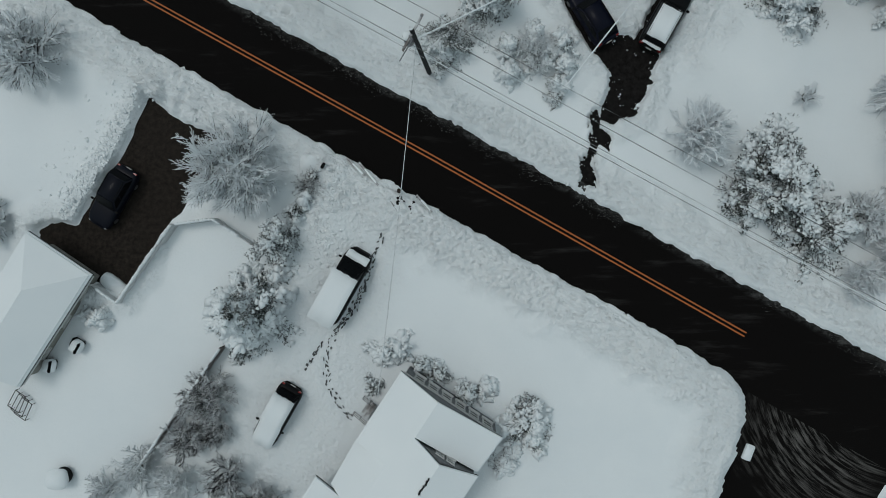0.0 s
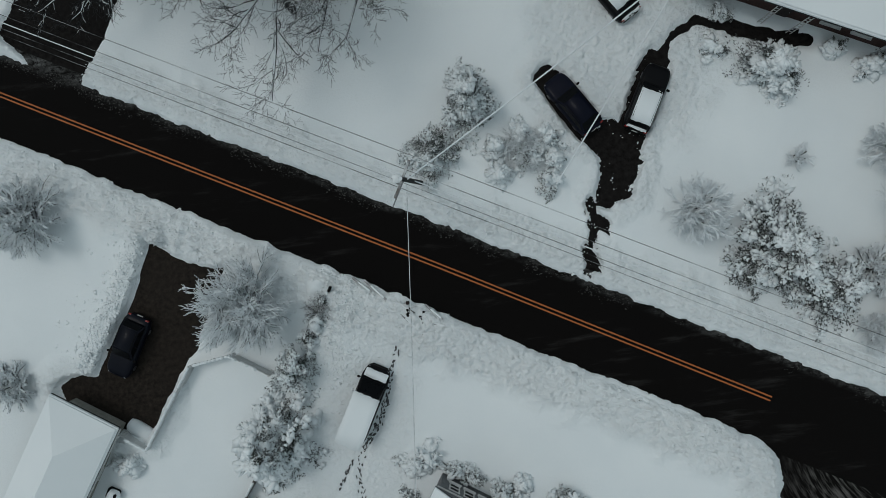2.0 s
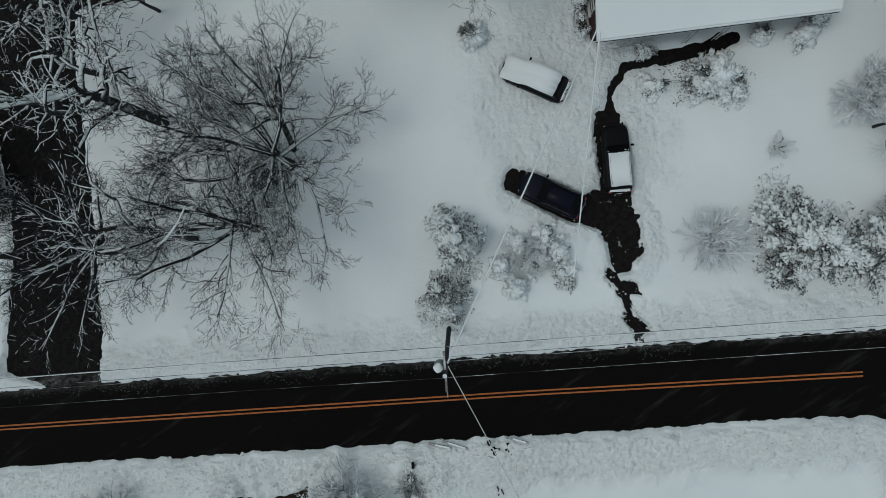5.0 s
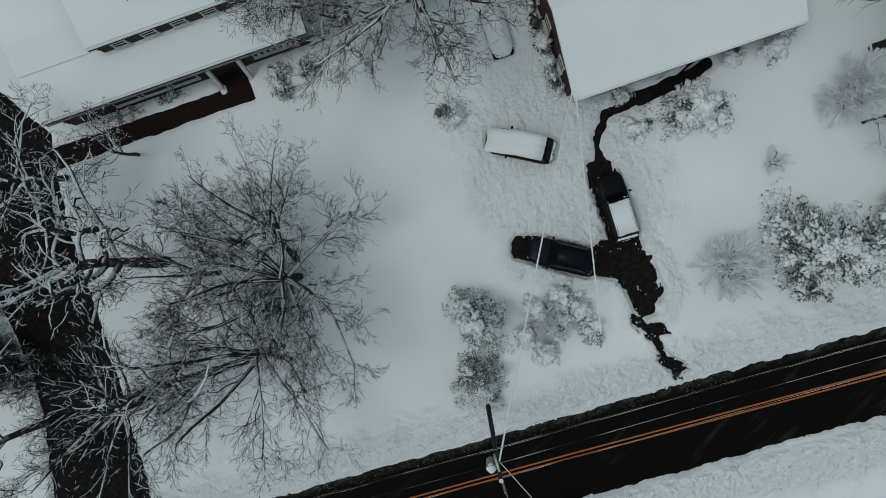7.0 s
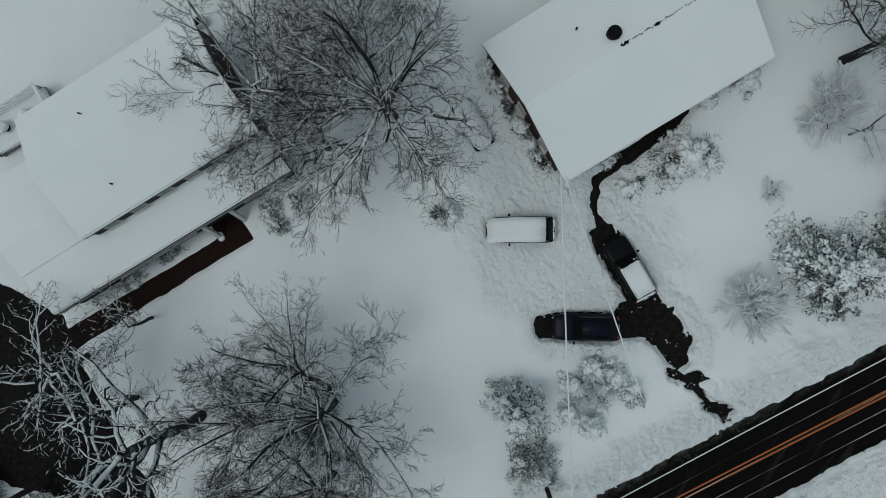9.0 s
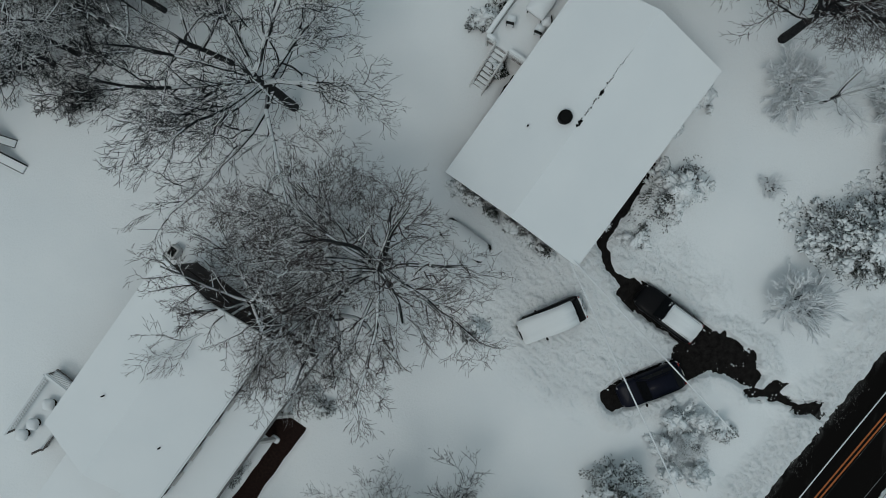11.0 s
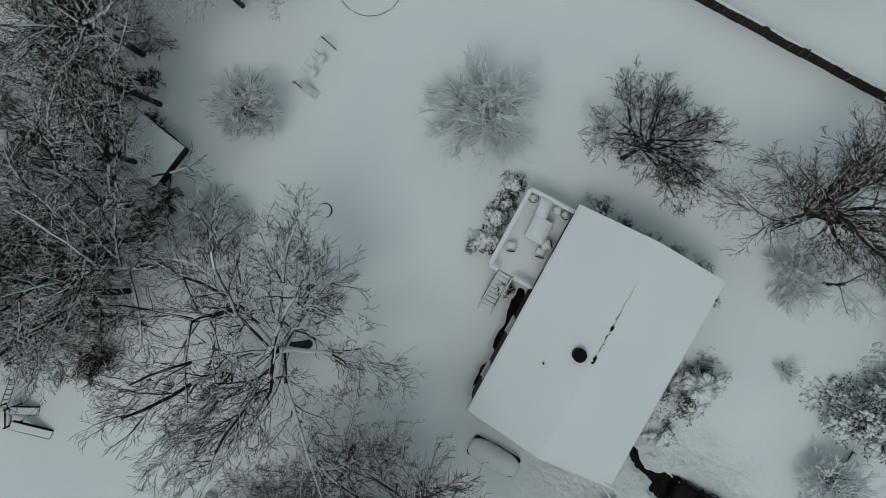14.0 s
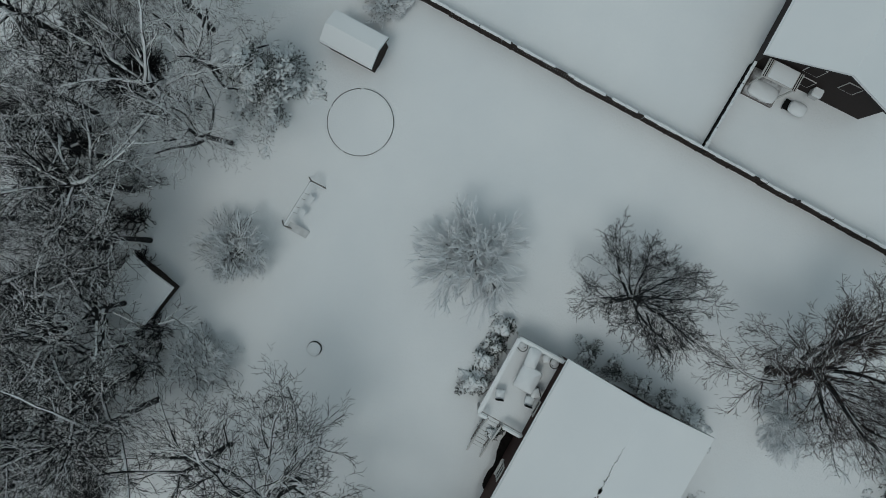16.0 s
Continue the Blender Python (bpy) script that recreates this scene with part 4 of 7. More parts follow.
part("step_wall", slab(bmesh.new(), [(0.1, -5.78, 2.6), (2.35, -5.66, 3.9), (2.35, -5.66, 4.1), (0.1, -5.78, 3.1)], 0.1, (0, 1, 0)), M_SHINGLE, house_d, "dark step between two roofs")
rng = np.random.default_rng(31)
for k in range(7):
    part("ridge_gap", boxed(4.98 + 0.03 * rng.normal(), -4.3 - 0.18 * k, 5.585, 0.10 + 0.05 * rng.random(), 0.16, 0.04, turn=rng.uniform(0, 40)), M_BLACK, house_d)
for k in range(6):
    window_unit(house_d, 1.3 + k * 1.1, -0.32, 1.8, 0.7, 1.0, 90)
part("gutter", boxed(3.9, -0.26, 2.78, 7.7, 0.1, 0.1, 0.02), M_TRIM, house_d)
siding(house_d, 0.3, 7.5, -0.32, 0.1, 2.7, 1, M_SIDING_GREY)
steps_d = thing("porch_steps", "small railed porch steps half covered with snow", "steps", -7.55, -12.1, 0, -33)
for k in range(3):
    part("step", boxed(0.3 * k, 0, 0.12 + 0.17 * k, 0.34, 1.3, 0.12, 0.01), M_WOOD_GREY, steps_d)
for sy in (-0.65, 0.65):
    rail = bmesh.new()
    for h in (0.3, 0.6, 0.9):
        rod(rail, (-0.3, sy, h + 0.05), (0.95, sy, h + 0.5), 0.02)
    for x in (-0.3, 0.3, 0.95):
        rod(rail, (x, sy, 0), (x, sy, 1.15 + 0.35 * x), 0.02)
    part("iron_rail", rail, M_BLACK, steps_d, "black iron handrail")

# house E: the dark house beyond the fence
house_e = thing("dark_red_house", "dark red-brown house with white-framed gable windows", "house", 51.5, 8.4, 0, -27.1)
walls(house_e, 0.0, 9.5, -3.95, 3.95, 3.2, M_SIDING_RED)
gable_wall(house_e, 0.22, [(-3.95, 3.2), (3.95, 3.2), (0, 5.35)], M_SIDING_RED)
roof_plane(house_e, [(-0.4, -4.4, 3.1), (10, -4.4, 3.1), (10, 0, 5.45), (-0.4, 0, 5.45)], 0.2)
roof_plane(house_e, [(10, 4.4, 3.1), (-0.4, 4.4, 3.1), (-0.4, 0, 5.45), (10, 0, 5.45)], 0.2)
for y, z, w, h in ((1.2, 3.4, 0.9, 1.1), (-1.2, 3.4, 0.9, 1.1), (0.75, 1.6, 0.8, 1.0)):
    gable_win = part("window", boxed(-0.02, y, z, 0.05, w + 0.1, h + 0.1), M_TRIM, house_e, "thin white window frame")
    part("pane", boxed(-0.045, y, z, 0.03, w, h), M_SIDING_RED, gable_win, "dark window pane with blinds")
canopy = part("door_canopy", boxed(-0.66, 2.5, 2.4, 1.25, 2.4, 0.12, 0.03), M_TRIM, house_e, "white canopy over the back door")
part("snow_blanket", boxed(-0.66, 2.5, 2.55, 1.1, 1.7, 0.16, 0.05), M_LOAD, canopy)
for sy in (1.42, 1.54, 3.46, 3.58):
    part("canopy_slat", boxed(-0.66, sy, 2.475, 1.2, 0.05, 0.03), M_BLACK, canopy)
for sy in (1.45, 3.55):
    part("canopy_post", boxed(-1.2, sy, 1.2, 0.1, 0.1, 2.4), M_TRIM, house_e)
part("back_steps", boxed(-1.0, 2.6, 0.25, 1.9, 2.2, 0.5, 0.03), M_WOOD_GREY, house_e)
part("step_snow", snow_heap(bmesh.new(), -1.3, 2.5, 0.5, 1.2, 2.0, 0.25, rng, 3), M_LOAD, house_e, "snow on the back steps", True)
box_ac = part("window_unit", boxed(-0.3, -0.25, 1.3, 0.55, 0.6, 0.5, 0.03), M_VINYL, house_e, "white box on the wall with a snow cap")
part("snow_cap", boxed(-0.3, -0.25, 1.64, 0.6, 0.66, 0.18, 0.06), M_LOAD, box_ac)
bin_e = thing("garden_bench", "low bench lumped over with snow beside the dark house", "bench", 50.4, 9.2, 0.15, -28)
part("seat", boxed(0, 0, 0.35, 0.7, 1.4, 0.1, 0.02), M_BLACK, bin_e)
for sy in (-0.6, 0.6):
    part("leg", boxed(0, sy, 0.15, 0.6, 0.08, 0.4), M_BLACK, bin_e)
part("snow_cover", snow_heap(bmesh.new(), 0.0, -0.2, 0.4, 0.9, 1.2, 0.4, rng, 2.4), M_LOAD, bin_e, "snow pillow", True)

# sheds


def shed(name, label, x, y, turn, lx, ly, wall, eave, ridge):
    s = thing(name, label, "shed", x, y, 0, turn)
    walls(s, -lx / 2, lx / 2, -ly / 2, ly / 2, eave, wall, 0.1)
    for x0 in (-lx / 2 + 0.1, lx / 2):
        gable_wall(s, x0, [(-ly / 2, eave), (ly / 2, eave), (0, ridge - 0.1)], wall, 0.1)
    e = 0.2
    roof_plane(s, [(-lx / 2 - e, -ly / 2 - e, eave), (lx / 2 + e, -ly / 2 - e, eave), (lx / 2 + e, 0, ridge), (-lx / 2 - e, 0, ridge)], 0.22)
    roof_plane(s, [(lx / 2 + e, ly / 2 + e, eave), (-lx / 2 - e, ly / 2 + e, eave), (-lx / 2 - e, 0, ridge), (lx / 2 + e, 0, ridge)], 0.22)
    part("shed_door", boxed(lx / 2 + 0.02, 0, 0.95, 0.05, 1.1, 1.8, 0.01), M_WOOD_DARK, s, "dark plank door")
    return s


shed("garden_shed", "small shed with a snowy roof and dark gable", 54.65, 38.55, 242, 3.6, 2.0, M_WOOD_DARK, 1.9, 2.4)
shed("woodland_shed", "dark timber shed with snowy roof at the wood's edge", 37.6, 53.7, -38, 3.0, 3.4, M_WOOD_DARK, 1.5, 1.75)
# the climbing frame near the trees, with two slides and a ladder
climber = thing("climbing_frame", "dark timber climbing frame with snowy slides and a ladder", "playset", 18.4, 64.75)
for sx in (-0.65, 0.65):
    for sy in (-0.55, 0.55):
        part("post", boxed(sx, sy, 0.95, 0.1, 0.1, 2.0, 0.01), M_WOOD_DARK, climber)
part("platform", boxed(0, 0, 1.28, 1.4, 1.2, 0.08, 0.01), M_WOOD_DARK, climber)
part("rail", boxed(0, -0.6, 1.85, 1.4, 0.06, 0.1, 0.01), M_WOOD_DARK, climber)
part("snow_cover", snow_heap(bmesh.new(), 0, 0, 1.32, 1.4, 1.2, 0.22, np.random.default_rng(19), 5), M_LOAD, climber, "snow on the platform", True)
# chute and edges are black, putting the slides' shaded sides into the colour
for (ax, ay), (bx, by), wide in (((-0.6, -0.6), (-1.6, -2.85), 0.62), ((0.45, -0.6), (0.15, -1.9), 0.55)):
    a, b = Vector((ax, ay, 1.25)), Vector((bx, by, 0.26))
    across = Vector((0, 0, 1)).cross(b - a).normalized() * wide / 2
    chute = part("slide", slab(bmesh.new(), [a + across, b + across, b - across, a - across], 0.05), M_BLACK, climber, "slide with its shaded sides coloured black")
    for e in (-1, 1):
        part("slide_edge", slab(bmesh.new(), [a + across * e + Vector((0, 0, 0.14)), b + across * e + Vector((0, 0, 0.14)), b + across * e * 1.1 + Vector((0, 0, 0.14)), a + across * e * 1.1 + Vector((0, 0, 0.14))], 0.26), M_BLACK, chute)
    part("slide_snow", slab(bmesh.new(), [a + across * 0.94 + Vector((0, 0, 0.17)), b + across * 0.94 + Vector((0, 0, 0.12)), b - across * 0.94 + Vector((0, 0, 0.12)), a - across * 0.94 + Vector((0, 0, 0.17))], 0.13), M_LOAD, chute, "snow lying in the slide")
for sy in (-0.42, 0.1):
    part("ladder_rail", rod(bmesh.new(), (0.7, sy, 1.5), (2.6, sy + 0.35, 0.1), 0.045, 8), M_BARK_WHITE, climber)
for k in range(6):
    f = (k + 0.6) / 6.3
    part("rung", rod(bmesh.new(), (0.7 + 1.9 * f, -0.42 + 0.35 * f, 1.5 - 1.4 * f), (0.7 + 1.9 * f, 0.1 + 0.35 * f, 1.5 - 1.4 * f), 0.03, 8), M_WOOD_DARK, climber)

# ---- fences ----


def fence_run(name, label, a, b, height, mat, panel=2.4, cap=True, slats=14, wobble=0.0, seed=0):
    rng = np.random.default_rng(seed)
    a, b = Vector((*a, 0)), Vector((*b, 0))
    n = max(1, round((b - a).length / panel))
    f = thing(name, label, "fence", a.x, a.y, 0, math.degrees(math.atan2(b.y - a.y, b.x - a.x)))
    w = (b - a).length / n
    board_mesh = bpy.data.meshes.new("board")
    board_bm = boxed(0, 0, height / 2 - 0.02, (w - 0.12) / slats - 0.012, 0.03, height - 0.06)
    board_bm.to_mesh(board_mesh)
    board_bm.free()
    board_mesh.materials.append(mat)
    for k in range(n):
        p = part("fence_post", boxed(k * w, 0, height / 2, 0.11, 0.11, height + 0.1, 0.01), mat, f)
        off = wobble * rng.normal()
        for j in range(slats):
            b_ob = link_mesh("board", board_mesh, None, f)
            b_ob.location = (k * w + 0.06 + (j + 0.5) * (w - 0.12) / slats, off + 0.01 * rng.normal(), 0.02 * rng.normal())
        for h in (0.8, 0.25):
            part("rail", boxed((k + 0.5) * w, off + 0.045, height * h, w - 0.1, 0.05, 0.09), mat, f)
        if cap:
            for j in range(5):
                if rng.random() < 0.88:
                    part("snow_cap", snow_heap(bmesh.new(), (k + (j + 0.5) / 5) * w, off, height - 0.03, w / 5 * 1.12, 0.16 + 0.09 * rng.random(), 0.10 + 0.1 * rng.random(), rng, 2.4), M_LOAD, f, "snow ridge on the fence", True)
    part("fence_post", boxed(n * w, 0, height / 2, 0.11, 0.11, height + 0.1, 0.01), mat, f)
    return f


fence_run("stockade_fence", "long dark wooden stockade fence topped with snow", (63.7, 44.8), (38.4, -1.3), 1.55, M_WOOD_DARK, 2.4, wobble=0.012, seed=4)
fence_run("wire_fence", "low dark wire fence with snow on its rail", (47.5, 15.2), (53.3, 12.0), 1.15, M_BLACK, 1.6, slats=10, seed=5)
for a, b in (((-15.4, -0.5), (-18.1, 1.25)), ((-18.1, 1.25), (-21.1, 0.85)), ((-21.1, 0.85), (-25.1, -4.75)), ((-25.1, -4.75), (-27.0, -3.5))):
    fence_run("vinyl_fence", "white vinyl panel fence round the snowy yard", a, b, 1.3, M_VINYL, 1.9, seed=int(10 * abs(b[1])), slats=10)
fence_run("board_fence", "grey weathered board fence under snowy bushes", (-17.6, -7.9), (-24.2, -17.4), 1.3, M_WOOD_GREY, 2.0, seed=7)
fence_run("hedge_rail", "short dark timber rail half buried in snow", (17.3, 5.0), (14.9, 6.5), 0.55, M_WOOD_DARK, 1.4, slats=6, seed=9)

# ---- pole and cables ----
pole = thing("utility_pole", "dark wooden utility pole with crossarm and transformer", "utility pole", -2.85, 11.6, 0)
part("post", rod(bmesh.new(), (0, 0, 0), (-0.15, -0.8, 11.2), 0.17, 14, 0.12), M_BARK_DUST, pole)
arm = part("crossarm", boxed(-0.14, -0.75, 10.4, 0.12, 2.2, 0.12, 0.01, turn=-29), M_WOOD_GREY, pole)
for d in (-0.95, -0.3, 0.95):
    part("insulator", rod(bmesh.new(), (-0.14 + 0.485 * d, -0.75 + 0.875 * d, 10.46), (-0.14 + 0.485 * d, -0.75 + 0.875 * d, 10.66), 0.05, 10), M_GALV, arm)
part("transformer", rod(bmesh.new(), (-0.55, -0.55, 8.3), (-0.55, -0.55, 9.3), 0.27, 18), M_GALV, pole, "grey transformer can")
part("snow_cap", snow_heap(bmesh.new(), -0.55, -0.55, 9.3, 0.5, 0.5, 0.2, rng, 2.2), M_LOAD, pole, "snow cap", True)
part("lamp_arm", rod(bmesh.new(), (-0.12, -0.65, 9.6), (-0.9, -2.1, 9.9), 0.035), M_GALV, pole)


def cable(name, label, pts, radius, mat, sag=0.0, n=40):
    """A hanging cable through the given points."""
    p = []
    for a, b in zip(pts, pts[1:]):
        a, b = Vector(a), Vector(b)
        for k in range(n + (b == Vector(pts[-1]))):
            t = k / n
            q = a.lerp(b, t)
            q.z -= 4 * sag * t * (1 - t)
            p.append(q[:])
    p = np.array(p)
    d = np.gradient(p, axis=0)
    d /= np.linalg.norm(d, axis=1, keepdims=True)
    side = np.cross(d, [0, 0, 1.0])
    side /= np.linalg.norm(side, axis=1, keepdims=True)
    up = np.cross(side, d)
    a = np.arange(6) / 6 * 2 * np.pi
    v = p[:, None] + radius * (side[:, None] * np.cos(a)[None, :, None] + up[:, None] * np.sin(a)[None, :, None])
    k = np.arange(6)
    f = np.stack([k, (k + 1) % 6, (k + 1) % 6 + 6, k + 6], 1)[None] + (np.arange(len(p) - 1) * 6)[:, None, None]
    me = array_mesh(name, v.reshape(-1, 3), f.reshape(-1, 4), True)
    ob = link_mesh(name, me, mat, None)
    return tagged(ob, label, "cable", "overhead cables")


def wire_row(d, z, radius, mat, label):
    cable("overhead_cable", label, [on_road(-44, d, z + 0.4), on_road(-4.2, d, z), on_road(38, d, z + 0.4)], radius, mat, 0.35)


wire_row(4.75, 5.6, 0.035, M_WHITE_CABLE, "thick overhead cable sleeved with snow")
wire_row(4.35, 6.6, 0.016, M_CABLE, "thin black overhead cable dusted with snow")
wire_row(3.9, 9.9, 0.016, M_CABLE, "thin black overhead cable dusted with snow")
wire_row(4.9, 10.4, 0.016, M_CABLE, "thin black overhead cable dusted with snow")
wire_row(5.7, 10.5, 0.016, M_CABLE, "thin black overhead cable dusted with snow")
cable("service_cable", "snow-covered service cable running to the brick house", [(-2.95, 10.9, 9.2), (16.0, 22.6, 3.7)], 0.05, M_WHITE_CABLE, 0.5)
cable("service_cable", "snow-covered service cable running to the brick house", [(6.3, 10.0, 1.9), (16.1, 22.4, 3.75)], 0.05, M_WHITE_CABLE, 0.1)
cable("service_cable", "thin cable crossing the road to the grey house", [(-3.0, 10.8, 8.6), (-6.0, -10.6, 3.3)], 0.026, M_DUSTY_CABLE, 0.5)

# ---- garden things ----
tramp = thing("trampoline", "round black-rimmed trampoline full of snow", "trampoline", 49.46, 38.4, 0)
ang = np.linspace(0, 2 * np.pi, 61)
ringp = np.stack([2.35 * np.cos(ang), 2.35 * np.sin(ang), np.full(61, 0.36)], 1)
gap = np.random.default_rng(12).random(60) > 0.1
v, f = tubes(ringp[:-1][gap], ringp[1:][gap], np.full(gap.sum(), 0.019), np.full(gap.sum(), 0.019), 6)
link_mesh("rim", array_mesh("rim", v, f, True), M_BLACK, tramp, "thin black steel rim")
part("mat", rod(bmesh.new(), (0, 0, 0.2), (0, 0, 0.33), 2.32, 60), M_LOAD, tramp, "snow filling the mat")
for k in range(6):
    a = k * math.pi / 3
    part("leg", rod(bmesh.new(), (2.3 * math.cos(a), 2.3 * math.sin(a), 0), (2.3 * math.cos(a), 2.3 * math.sin(a), 0.36), 0.025), M_BLACK, tramp)

pit = thing("fire_pit", "round dark-rimmed fire pit heaped with snow", "fire pit", 33.5, 41.55, 0)
part("drum", rod(bmesh.new(), (0, 0, 0), (0, 0, 0.36), 0.52, 28), M_BLACK, pit, "dark iron drum")
part("snow_cover", snow_heap(bmesh.new(), -0.03, 0.03, 0.34, 0.98, 0.98, 0.12, rng, 4, 1.0), M_LOAD, pit, "snow cap", True)
part("handle", boxed(0.1, -0.58, 0.3, 0.2, 0.14, 0.1, 0.03), M_LOAD, pit, "snowy handle")

swing = thing("swing_set", "small wooden swing set weighed down with snow", "swing set", 43.7, 42.4, 0, 148)
part("beam", boxed(0, 0, 1.75, 3.6, 0.10, 0.12, 0.01), M_BLACK, swing)
part("snow_cap", boxed(0, 0.05, 1.86, 3.5, 0.12, 0.10, 0.03), M_LOAD, swing)
for x in (-1.8, 1.8):
    for sy in (-0.8, 0.8):
        part("leg", rod(bmesh.new(), (x, 0, 1.75), (x, sy, 0), 0.045), M_WOOD_GREY, swing)
for x in (-0.6, 0.5):
    seat = part("swing_seat", boxed(x, 0.3, 0.75, 0.55, 0.5, 0.16, 0.03), M_LOAD, swing, "snowy swing seat")
    for sx in (-0.22, 0.22):
        part("chain", rod(bmesh.new(), (x + sx, 0, 1.72), (x + sx, 0.1, 0.6), 0.012, 6), M_BLACK, seat)
part("slide", slab(bmesh.new(), [(1.4, 0.1, 1.2), (1.95, 0.1, 1.2), (1.95, 1.4, 0.3), (1.4, 1.4, 0.3)], 0.08), M_VINYL, swing, "slide covered with snow")

# yard of the cream house
for x, y, w in ((-28.6, -7.9, 0.0), (-30.7, -9.4, 20.0)):
    c = thing("covered_armchair", "garden armchair with thick snow on seat and back", "chair", x, y, 0.12, 150 + w, group="seats in the cream house yard")
    part("seat", boxed(0, 0, 0.3, 0.9, 0.8, 0.45, 0.08), M_BLACK, c)
    part("backrest", boxed(-0.42, 0, 0.65, 0.2, 0.85, 0.7, 0.06), M_BLACK, c)
    part("snow_cover", snow_heap(bmesh.new(), -0.2, 0, 0.5, 0.9, 1.0, 0.5, rng, 3), M_LOAD, c, "snow pillow", True)
heap = thing("snow_heap", "shovelled heap of lumpy snow in the driveway corner", "snow", -26.05, -3.5, 0, -35)
part("lump", snow_heap(bmesh.new(), 0, 0, -0.02, 2.1, 1.1, 0.6, rng, 2.2), M_CLOD, heap, "", True)
tub = thing("round_table", "round garden table with a tall cap of snow", "table", -29.9, -17.7, 0.15)
part("tabletop", rod(bmesh.new(), (0.25, 0.15, 0.3), (0.25, 0.15, 0.62), 0.62, 28), M_BLACK, tub)
part("leg", rod(bmesh.new(), (0.25, 0.15, 0), (0.25, 0.15, 0.4), 0.3), M_BLACK, tub)
part("snow_cover", snow_heap(bmesh.new(), 0, 0, 0.62, 1.6, 1.5, 0.45, rng, 4), M_LOAD, tub, "snow drum", True)
rack = thing("folded_chairs", "row of folding garden chairs outlined with snow", "chair", -33.2, -11.3, 0.1, -33)
for k in range(3):
    fr = bmesh.new()
    for a, b in (((0, 0), (0.9, 0)), ((0.9, 0), (1.1, -1.3)), ((1.1, -1.3), (0.1, -1.3)), ((0.1, -1.3), (0, 0))):
        rod(fr, (a[0] + k * 0.35, a[1] - k * 0.1, 0.5), (b[0] + k * 0.35, b[1] - k * 0.1, 0.5), 0.025)
    for x, y in ((0, 0), (0.9, 0), (1.1, -1.3), (0.1, -1.3)):
        rod(fr, (x + k * 0.35, y - k * 0.1, 0), (x + k * 0.35, y - k * 0.1, 0.5), 0.02)
    part("chair_frame", fr, M_BLACK, rack)
post = thing("mailbox", "black mailbox on a short post beside the drive", "mailbox", -10.3, 5.0, 0)
part("post", boxed(0, 0, 0.5, 0.1, 0.1, 1.0, 0.01), M_WOOD_DARK, post)
part("box", boxed(0.05, 0, 1.05, 0.45, 0.2, 0.22, 0.04, turn=60), M_BLACK, post, "black metal mailbox")

# a low car-like shape buried beside house A
buried = thing("buried_trailer", "low covered trailer buried in snow beside the house", "trailer", 16.3, 29.4, 0, 62)
part("bed", boxed(0, 0, 0.3, 3.6, 1.5, 0.45, 0.1), M_BLACK, buried)
part("snow_cover", snow_heap(bmesh.new(), 0, 0.0, 0.5, 3.75, 1.6, 0.45, rng, 5), M_LOAD, buried, "smooth snow cover", True)
for sy in (-0.7, 0.7):
    wheel = part("wheel", rod(bmesh.new(), (0, sy - 0.1, 0.3), (0, sy + 0.1, 0.3), 0.3, 18), M_TYRE, buried)

# ---- vehicles ----


def wheel_at(parent, x, y, r=0.33):
    w = part("wheel", rod(bmesh.new(), (x, y - 0.01, r), (x, y + 0.01, r), r * 0.3, 10), M_GALV, parent)
    tyre = bmesh.new()
    rod(tyre, (x, y - 0.11, r), (x, y + 0.11, r), r, 24)
    bmesh.ops.bevel(tyre, geom=[e for e in tyre.edges if e.calc_length() < r * 0.4], offset=0.03, segments=2, affect="EDGES")
    part("tyre", tyre, M_TYRE, w)
    part("rim", rod(bmesh.new(), (x, y - 0.118, r), (x, y + 0.118, r), r * 0.62, 18), M_RIM, w)


